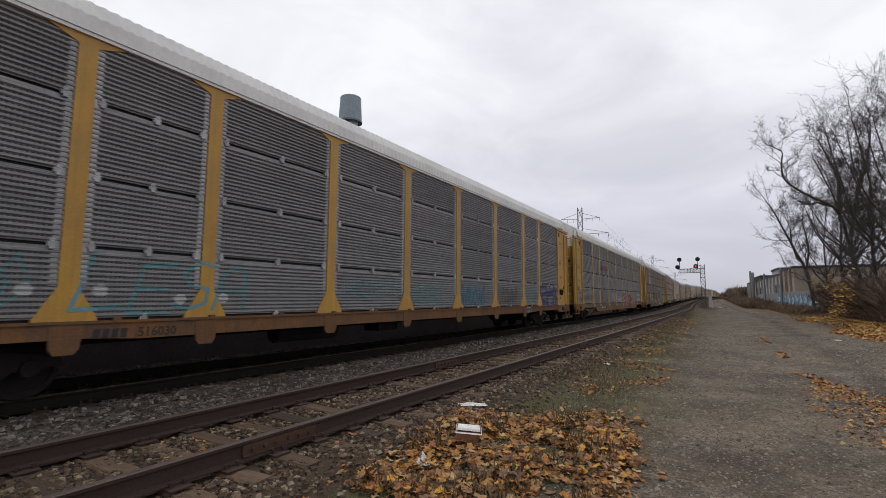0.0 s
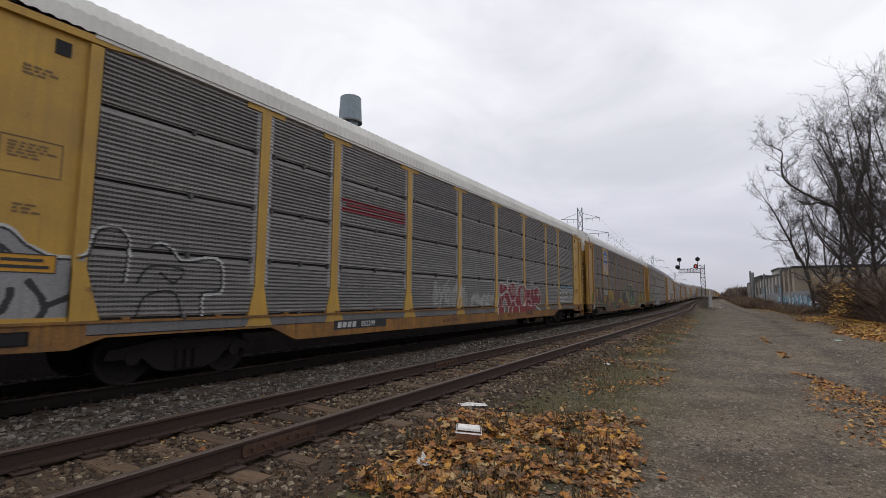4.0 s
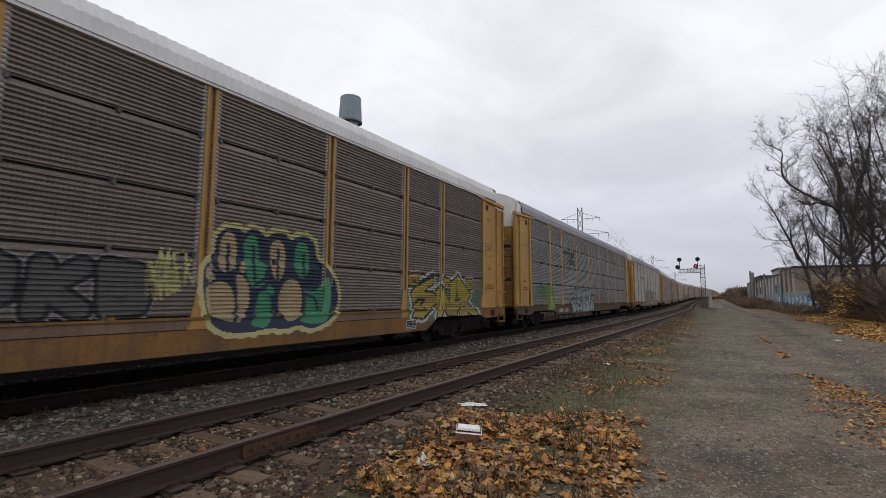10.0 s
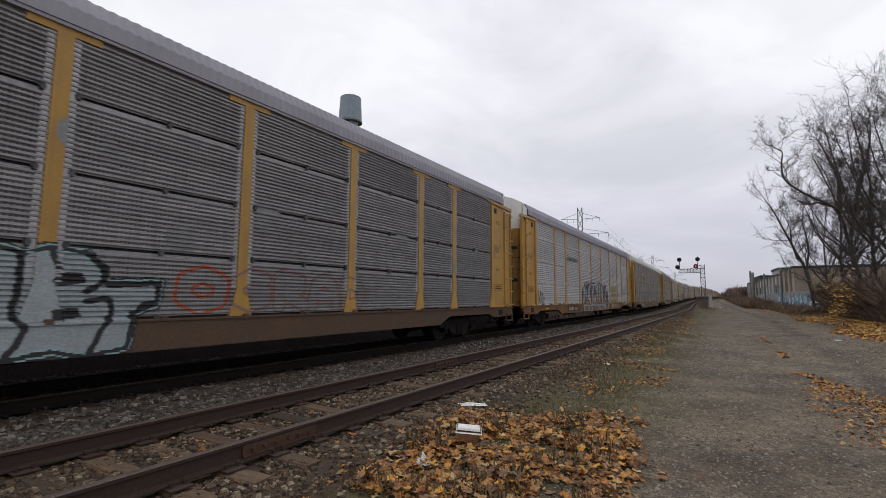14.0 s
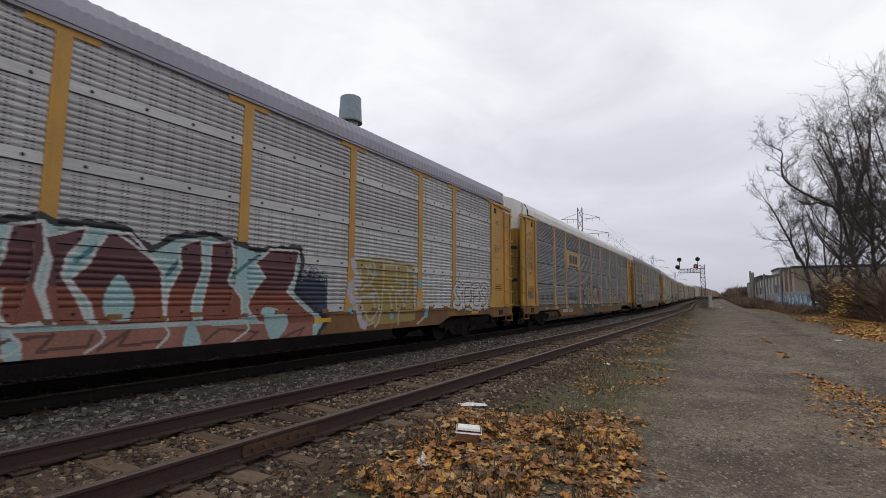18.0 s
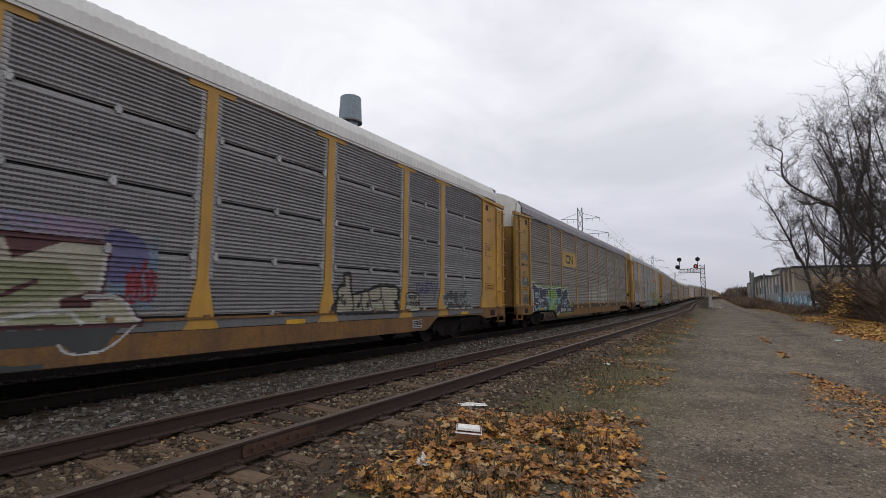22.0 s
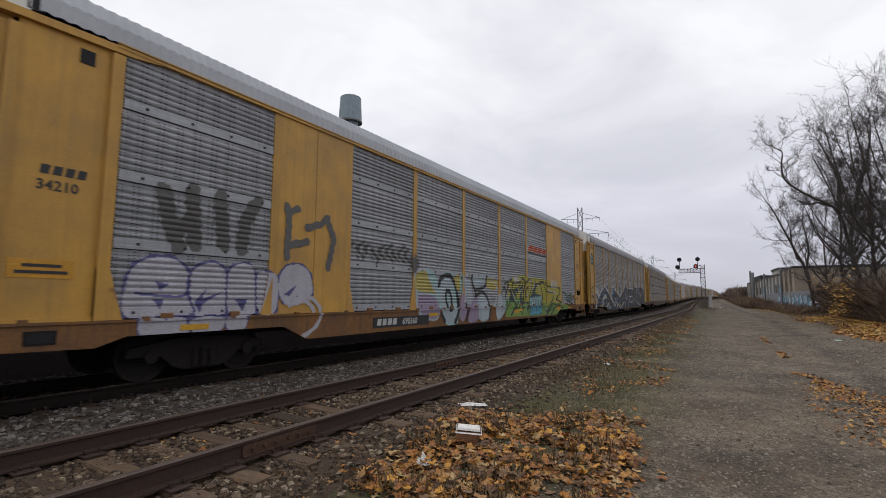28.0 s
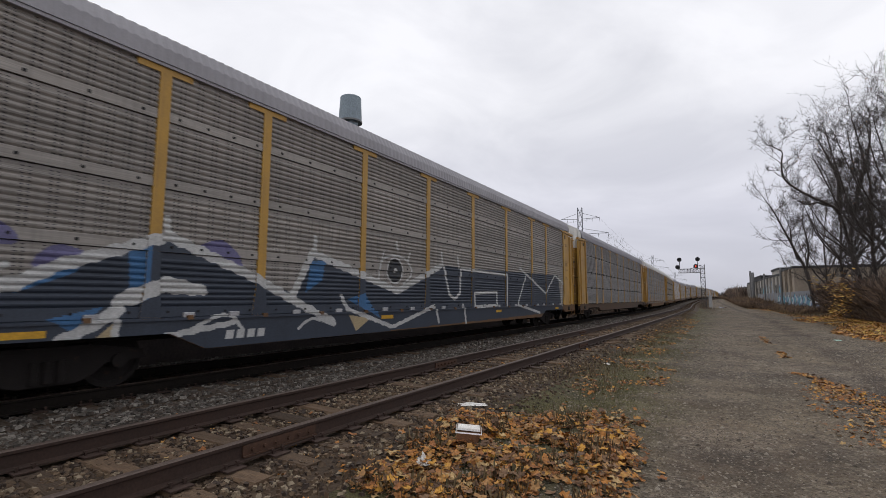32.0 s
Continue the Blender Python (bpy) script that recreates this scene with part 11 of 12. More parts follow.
mural(6, 1.74, 8.33, 0.42, 2.20, [
    (GREEN_P, pen(0.13, [(1.99, 1.9), (1.98, 2.06), (2.32, 2.04), (2.39, 1.94), (2.81, 1.83), (2.92, 1.88), (3.28, 1.85), (3.34, 1.76), (3.93, 1.85), (4.07, 1.78), (4.29, 1.88), (4.75, 1.84), (5.43, 1.83), (6.29, 1.91), (6.4, 1.8), (6.72, 1.72), (7.4, 1.91), (7.58, 1.62), (7.73, 1.54), (7.54, 1.39), (8.21, 0.93), (7.96, 0.69), (5.84, 0.73), (5.2, 0.54), (4.81, 0.5), (4.2, 0.56), (3.53, 0.57), (3.22, 0.61), (2.72, 0.47), (2.57, 0.39), (2.13, 0.63), (2.0, 0.88), (2.14, 1.05), (2.04, 1.19), (1.93, 1.28), (1.91, 1.69), (1.99, 1.9)], bent=False)),
    (WHITE_P, pen(0.07, [(1.99, 1.9), (1.98, 2.06), (2.32, 2.04), (2.39, 1.94), (2.81, 1.83), (2.92, 1.88), (3.28, 1.85), (3.34, 1.76), (3.93, 1.85), (4.07, 1.78), (4.29, 1.88), (4.75, 1.84), (5.43, 1.83), (6.29, 1.91), (6.4, 1.8), (6.72, 1.72), (7.4, 1.91), (7.58, 1.62), (7.73, 1.54), (7.54, 1.39), (8.21, 0.93), (7.96, 0.69), (5.84, 0.73), (5.2, 0.54), (4.81, 0.5), (4.2, 0.56), (3.53, 0.57), (3.22, 0.61), (2.72, 0.47), (2.57, 0.39), (2.13, 0.63), (2.0, 0.88), (2.14, 1.05), (2.04, 1.19), (1.93, 1.28), (1.91, 1.69), (1.99, 1.9)], bent=False)),
    (NAVY_P, fill([(1.99, 1.9), (1.98, 2.06), (2.32, 2.04), (2.39, 1.94), (2.81, 1.83), (2.92, 1.88), (3.28, 1.85), (3.34, 1.76), (3.93, 1.85), (4.07, 1.78), (4.29, 1.88), (4.75, 1.84), (5.43, 1.83), (6.29, 1.91), (6.4, 1.8), (6.72, 1.72), (7.4, 1.91), (7.58, 1.62), (7.73, 1.54), (7.54, 1.39), (8.21, 0.93), (7.96, 0.69), (5.84, 0.73), (5.2, 0.54), (4.81, 0.5), (4.2, 0.56), (3.53, 0.57), (3.22, 0.61), (2.72, 0.47), (2.57, 0.39), (2.13, 0.63), (2.0, 0.88), (2.14, 1.05), (2.04, 1.19), (1.93, 1.28), (1.91, 1.69)])),
    (GREEN_P, fill([(4.18, 1.6), (4.44, 1.82), (5.38, 1.82), (5.74, 1.52), (5.52, 0.95), (4.8, 0.68), (4.2, 0.7), (4.04, 0.93), (4.32, 1.21)], [(1.86, 1.69), (2.11, 1.61), (2.13, 1.24), (1.89, 1.28)], [(7.6, 1.11), (8.19, 0.94), (8.06, 0.72), (7.56, 0.73)])),
    (SKY_P, fill([(2.47, 1.59), (2.66, 1.59), (2.68, 1.46), (2.48, 1.46)], [(2.56, 1.08), (2.79, 1.11), (2.93, 0.93), (2.76, 0.78), (2.59, 0.88)], [(3.42, 0.95), (3.79, 1.0), (3.68, 0.62), (3.51, 0.58)], [(3.88, 1.38), (4.46, 1.39), (4.39, 1.16), (4.56, 1.21), (4.57, 1.02), (4.33, 0.97), (4.24, 1.27)], [(4.94, 1.32), (5.38, 1.39), (5.05, 1.07)], [(5.76, 1.39), (6.13, 1.39), (6.08, 1.05), (5.71, 1.08)], [(7.08, 1.03), (7.45, 1.09), (7.25, 0.75), (6.86, 0.82)], [(6.41, 1.4), (6.67, 1.12), (6.47, 0.99)])),
    (WHITE_P, fill([(2.0, 1.8), (2.14, 1.79), (2.23, 1.18), (2.14, 1.03), (2.08, 1.33)], [(2.0, 2.08), (2.08, 2.07), (2.06, 1.88), (2.01, 1.86)], [(2.3, 0.77), (2.71, 0.67), (3.02, 0.78), (2.74, 0.53)])),
    (WHITE_P, pen(0.026, [(2.42, 1.62), (2.78, 1.6), (2.83, 1.42), (2.44, 1.41), (2.42, 1.62)], [(2.92, 1.85), (3.0, 1.51), (3.04, 1.21), (3.23, 0.9)], [(3.62, 1.29), (3.31, 1.28), (3.01, 1.35), (2.81, 1.27), (2.96, 1.22), (3.5, 1.25)], [(3.93, 1.83), (3.92, 1.53), (4.11, 1.38)], [(4.29, 1.79), (4.14, 1.5), (4.1, 1.27), (4.34, 1.15)], [(3.32, 1.12), (3.41, 0.91), (3.77, 0.95), (3.89, 1.33)], [(5.4, 1.81), (5.55, 1.56), (5.29, 1.32), (4.96, 1.13)], [(6.4, 1.85), (6.47, 1.52), (6.13, 1.31), (6.24, 0.93), (6.15, 0.67)], [(7.59, 1.55), (7.33, 1.31), (6.87, 1.24), (6.66, 0.91), (6.46, 0.65)], [(4.55, 1.35), (4.57, 1.02), (4.35, 0.86), (4.21, 0.63)], [(2.14, 1.05), (2.26, 0.81), (2.54, 0.93)], [(2.43, 1.16), (2.6, 1.12), (2.79, 1.13), (2.96, 0.88)], [(3.49, 1.43), (3.88, 1.41), (4.46, 1.41)], [(4.9, 1.35), (4.92, 0.97)], [(5.03, 1.06), (5.39, 0.95), (5.3, 0.71)], [(5.7, 1.39), (6.17, 1.39)], [(6.56, 0.65), (6.81, 1.08), (7.31, 1.15)], [(6.91, 0.74), (7.13, 0.7)], bent=False))], "navy, green and white angular graffiti", "graffiti")
wb = fat("AIEY", 13.2, 18.1, 1.08, 2.15, 0.22, 62)
mural(6, 12.0, 18.4, 1.06, 2.3, [(GREY_P, wb(0.28)), (CREAM_P, lambda X, Z: wb(0.22)(X, Z) & (np.sin(X * 9 + Z * 14) > -0.7)), (WHITE_P, lambda X, Z: wb(0.27)(X, Z) & ~wb(0.24)(X, Z)), (WHITE_P, forms(12.1, 12.8, 1.15, 2.1, 2, 0.02, 63)(0.02))], "pale grey bubble graffiti")
mural(6, 8.6, 12.0, 1.06, 1.7, [(GREY_P, forms(9.6, 11.8, 1.1, 1.6, 3, 0.05, 64)(0.04))], "faint grey marks")

text(6, "99194", 1.15, 2.75, 0.16, BLACK_P, DOOR_Y - 0.002)
marks(6, 0.82, 1.08, 2.76, 2.87, BLACK_P, DOOR_Y)
mural(6, 0.66, 1.8, 1.1, 3.6, [(AQUA_P, lambda X, Z: spray(1.2, 1.9, 0.55, 0.4, 0.1)(X, Z)), (TEAL_DK, forms(0.75, 1.6, 3.0, 3.35, 3, 0.03, 65)(0.025)), (SMUDGE_P, forms(0.85, 1.6, 1.85, 2.4, 3, 0.03, 66)(0.03)), (SMUDGE_P, lambda X, Z: spray(1.3, 1.3, 0.5, 0.25, 0.1)(X, Z))], "aqua smear and dark scrawl on the end plate")

frame_s = Shape()
for a, b, c, d in ((0.85, 1.5, 2.5, 2.515), (0.85, 1.5, 2.1, 2.115), (0.85, 0.865, 2.115, 2.5), (1.485, 1.5, 2.115, 2.5)):
    frame_s.box(a, b, DOOR_Y - 0.003, DOOR_Y + 0.001, c, d)
part("data_frame", frame_s.mesh("data_frame", CREAM_P), cars[2])
text(2, "80572", 1.05, 1.92, 0.11, BROWN_P, DOOR_Y - 0.002)
# warning signs on the leading plates of two cars with few other marks
for i, x, z in ((3, 0.8, 1.66), (7, 0.72, 1.6)):
    pl = slab(i, x, x + 0.7, z, z + 0.24, SIGN_O, DOOR_Y, "warning_sign", "orange warning sign with small writing")
    for k, w in ((0, 0.42), (1, 0.56)):
        sq = Shape()
        sq.box(x + 0.35 - w / 2, x + 0.35 + w / 2, DOOR_Y - 0.009, DOOR_Y - 0.0045, z + 0.14 - k * 0.085, z + 0.18 - k * 0.085)
        part("sign_writing", sq.mesh("sign_writing", BLACK_P), pl)
text(3, "33606", 1.0, 2.06, 0.11, BLACK_P, DOOR_Y - 0.002)
mural(5, 0.66, 1.65, 1.2, 4.2, [(STENCIL_P, forms(0.8, 1.5, 3.5, 4.1, 4, 0.012, 67, 0.1)(0.011)), (STENCIL_P, forms(0.8, 1.5, 2.6, 3.1, 5, 0.012, 68)(0.011)), (SMUDGE_P, forms(0.85, 1.5, 1.3, 1.9, 4, 0.012, 69)(0.013))], "thin brown scrawls on the end plate")

# eighth car
slab(7, 7.6, 10.1, 0.62, 0.88, BLACK_P, -1.501, "number_plate_panel", "black painted number panel")
text(7, "690360", 8.8, 0.67, 0.23, WHITE_P, -1.507, shear=0.2)
marks(7, 7.75, 8.6, 0.68, 0.84, WHITE_P, -1.506)
text(7, "34210", 0.92, 2.75, 0.19, BLACK_P, DOOR_Y - 0.002)
marks(7, 0.95, 1.5, 2.96, 3.08, BLACK_P, DOOR_Y)
mural(7, 1.94, 5.99, 0.42, 2.14, [
    (VIOLET_P, pen(0.055, [(2.06, 1.1), (2.07, 1.6), (2.17, 1.83), (2.4, 1.96), (2.7, 1.98), (2.93, 1.82), (3.01, 1.63), (2.95, 1.43), (3.07, 1.11), (2.6, 1.08), (2.06, 1.1)], [(2.99, 1.68), (3.15, 1.87), (3.38, 1.95), (3.59, 1.86), (3.68, 1.65), (3.68, 1.12), (3.36, 1.08), (3.09, 1.11), (2.99, 1.68)], [(3.73, 1.1), (3.68, 1.65), (3.79, 1.91), (4.08, 1.97), (4.23, 1.78), (4.29, 1.11), (3.73, 1.1)], [(4.29, 1.76), (4.51, 1.84), (4.73, 1.74), (4.71, 1.12), (4.35, 1.09), (4.29, 1.76)], [(4.79, 1.8), (4.97, 1.99), (5.3, 2.02), (5.55, 1.85), (5.62, 1.43), (5.19, 1.39), (4.92, 1.27), (4.77, 1.47), (4.79, 1.8)], [(2.25, 1.04), (2.59, 1.04), (2.62, 0.78), (2.3, 0.78), (2.25, 1.04)], [(2.64, 1.03), (2.91, 1.03), (2.99, 0.76), (2.66, 0.76), (2.64, 1.03)], [(3.03, 1.01), (3.62, 1.01), (3.5, 0.74), (3.15, 0.74), (3.03, 1.01)], [(3.67, 1.01), (4.05, 1.02), (4.01, 0.79), (3.72, 0.79), (3.67, 1.01)], bent=False)),
    (GHOST_P, fill([(2.06, 1.1), (2.07, 1.6), (2.17, 1.83), (2.4, 1.96), (2.7, 1.98), (2.93, 1.82), (3.01, 1.63), (2.95, 1.43), (3.07, 1.11), (2.6, 1.08)], [(2.99, 1.68), (3.15, 1.87), (3.38, 1.95), (3.59, 1.86), (3.68, 1.65), (3.68, 1.12), (3.36, 1.08), (3.09, 1.11)], [(3.73, 1.1), (3.68, 1.65), (3.79, 1.91), (4.08, 1.97), (4.23, 1.78), (4.29, 1.11)], [(4.29, 1.76), (4.51, 1.84), (4.73, 1.74), (4.71, 1.12), (4.35, 1.09)], [(4.79, 1.8), (4.97, 1.99), (5.3, 2.02), (5.55, 1.85), (5.62, 1.43), (5.19, 1.39), (4.92, 1.27), (4.77, 1.47)], [(2.25, 1.04), (2.59, 1.04), (2.62, 0.78), (2.3, 0.78)], [(2.64, 1.03), (2.91, 1.03), (2.99, 0.76), (2.66, 0.76)], [(3.03, 1.01), (3.62, 1.01), (3.5, 0.74), (3.15, 0.74)], [(3.67, 1.01), (4.05, 1.02), (4.01, 0.79), (3.72, 0.79)], bent=True)),
    (VIOLET_P, fill([(2.47, 1.61), (2.68, 1.56), (2.54, 1.46)], [(2.44, 1.33), (2.62, 1.33), (2.56, 1.18)], [(3.1, 1.28), (3.32, 1.53), (3.23, 1.33), (3.66, 1.48), (3.26, 1.26), (3.2, 1.11)], [(3.85, 1.33), (4.11, 1.33), (4.0, 1.11)], [(4.88, 1.42), (5.23, 1.63), (5.03, 1.39)])),
    (GHOST_P, pen(0.045, [(4.94, 1.27), (5.5, 1.38), (5.87, 1.12), (5.73, 0.76), (5.28, 0.53)], [(5.04, 1.21), (5.47, 1.29), (5.69, 1.08)])),
    (VIOLET_P, pen(0.02, [(3.04, 1.83), (2.98, 1.53), (3.11, 1.13)], [(3.67, 1.86), (3.68, 1.12)], [(4.25, 1.89), (4.29, 1.11)], [(2.2, 1.42), (2.9, 1.38), (3.01, 1.63)]))], "white and purple bubble graffiti", "graffiti")
mural(7, 2.39, 4.34, 2.04, 3.26, [
    (SMUDGE_P, pen(0.13, [(2.51, 3.03), (2.62, 2.58), (2.79, 2.16)], [(2.97, 3.12), (3.05, 2.23)], [(2.67, 2.43), (3.0, 2.61)], [(3.47, 3.11), (3.57, 2.28)], [(3.99, 2.77), (3.93, 2.23)], [(4.22, 3.14), (3.96, 2.71)], bent=False))], "smeared dark paint letters", "graffiti")
mural(7, 4.77, 6.35, 1.89, 3.31, [
    (SMUDGE_P, pen(0.075, [(4.89, 3.19), (4.96, 2.9), (4.93, 2.16)], [(4.96, 3.08), (5.17, 3.17)], [(5.44, 2.81), (5.83, 2.95), (6.02, 3.11)], [(4.98, 2.41), (5.45, 2.52)], [(5.98, 3.1), (6.23, 2.66), (6.06, 2.01)], bent=False))], "dark paint smears on the yellow panel", "graffiti")
dk3 = forms(6.9, 9.3, 2.2, 2.8, 3, 0.07, 76)
mural(7, 6.8, 9.8, 1.9, 3.1, [(SMUDGE_P, lambda X, Z: dk3(0.08)(X, Z) & (np.sin(X * 23 + 3 * np.sin(Z * 13)) > -0.3)), (SMUDGE_P, spray(9.43, 2.3, 0.3, 0.35, 0.1))], "smeared dark paint marks")
mural(7, 9.28, 15.79, 0.42, 2.33, [
    (PASTEL_P, fill([(9.4, 2.08), (9.93, 2.21), (10.43, 2.15), (10.68, 1.83), (10.8, 1.41), (10.73, 1.0), (10.57, 0.72), (10.1, 0.72), (9.68, 0.82), (9.52, 1.12), (9.44, 1.69)], bent=True)),
    (PYEL_P, fill([(9.43, 1.97), (9.62, 2.1), (10.0, 2.15), (10.22, 1.88), (10.42, 1.61), (10.56, 1.49), (10.04, 1.52), (9.57, 1.58), (9.45, 1.7)], bent=True)),
    (AQUA_P, fill([(9.93, 2.21), (10.39, 2.14), (10.64, 1.87), (10.52, 1.69), (10.28, 1.87), (10.14, 2.12)], [(10.25, 1.49), (10.36, 1.53), (10.45, 1.25), (10.39, 1.01), (10.29, 1.17)], bent=True)),
    (LILAC_P, fill([(9.59, 1.33), (9.73, 1.46), (10.33, 1.45), (10.68, 1.25), (10.73, 1.04), (10.56, 0.78), (10.1, 0.79), (9.64, 1.0)], bent=True)),
    (AQUA_P, pen(0.11, [(10.83, 1.33), (10.78, 1.67), (10.92, 1.93), (11.17, 2.07), (11.49, 2.05), (11.75, 1.8), (11.89, 1.42), (11.88, 1.04), (11.72, 0.68), (11.35, 0.61), (11.04, 0.74), (10.83, 1.33)])),
    (PASTEL_P, fill([(10.83, 1.33), (10.78, 1.67), (10.92, 1.93), (11.17, 2.07), (11.49, 2.05), (11.75, 1.8), (11.89, 1.42), (11.88, 1.04), (11.72, 0.68), (11.35, 0.61), (11.04, 0.74)], bent=True)),
    (AQUA_P, fill([(11.56, 1.79), (11.78, 1.61), (11.87, 1.19), (11.72, 1.05), (11.6, 1.42)], [(11.19, 1.42), (11.27, 1.53), (11.35, 1.33), (11.3, 1.1)], bent=True)),
    (BLACK_P, pen(0.075, [(10.75, 1.75), (10.87, 1.96), (11.18, 2.07), (11.51, 2.02), (11.78, 1.71), (11.91, 1.28), (11.84, 0.86), (11.65, 0.61)], [(10.84, 0.86), (11.0, 0.66)])),
    (BLACK_P, pen(0.06, [(11.21, 1.6), (11.39, 1.56), (11.51, 1.33), (11.49, 1.09), (11.37, 0.98), (11.23, 1.15), (11.16, 1.42), (11.21, 1.6)])),
    (PYEL_P, fill([(11.7, 2.03), (12.05, 2.11), (12.1, 1.72), (11.89, 1.6)], [(12.44, 1.89), (12.62, 1.85), (12.6, 1.58), (12.47, 1.63)], [(14.02, 2.1), (15.03, 2.02), (14.86, 1.68), (14.05, 1.78)], bent=True)),
    (AQUA_P, fill([(12.05, 2.11), (12.27, 2.13), (12.22, 1.48), (12.1, 1.52)])),
    (LILAC_P, fill([(11.97, 1.28), (12.3, 1.51), (12.47, 1.03), (12.2, 0.62), (11.97, 0.74)], [(13.04, 1.33), (13.3, 1.44), (13.41, 1.0), (13.21, 0.61), (12.54, 0.59), (12.74, 1.12)], bent=True)),
    (PASTEL_P, fill([(12.32, 2.03), (12.69, 1.96), (12.9, 1.65), (12.92, 1.22), (12.55, 1.18), (12.36, 1.53)], [(12.93, 2.12), (14.0, 2.16), (13.94, 1.8), (13.32, 1.66), (13.01, 1.74)], [(13.39, 1.42), (13.95, 1.5), (14.22, 1.15), (14.07, 0.63), (13.34, 0.63)], [(14.87, 1.43), (15.33, 1.52), (15.67, 1.39), (15.64, 0.93), (14.94, 0.55), (14.71, 0.93)], bent=True)),
    (BLACK_P, pen(0.055, [(12.89, 2.15), (12.98, 1.78), (13.16, 1.66), (13.18, 1.44)], [(13.1, 1.63), (13.86, 1.77), (14.02, 1.98), (14.0, 2.16)], [(13.17, 1.42), (13.58, 1.58), (13.95, 1.49), (14.22, 1.15), (14.16, 0.6)], [(11.9, 1.04), (12.01, 1.33)], [(12.44, 1.18), (12.52, 0.92), (12.4, 0.63)])),
    (GHOST_P, pen(0.03, [(12.32, 2.06), (12.44, 1.53), (12.38, 1.23)], [(12.7, 1.96), (12.8, 1.64), (12.74, 1.33)], [(12.32, 1.28), (12.67, 1.23), (12.97, 1.38)], [(14.41, 2.06), (14.94, 1.84), (14.82, 1.64)], [(14.34, 1.63), (14.87, 1.45), (15.62, 1.57)]))], "pastel aqua, lilac and yellow bubble graffiti", "graffiti")
noomy = fat("NOOMY", 18.36, 19.86, 0.66, 1.43, 0.1, 82, 0.1)
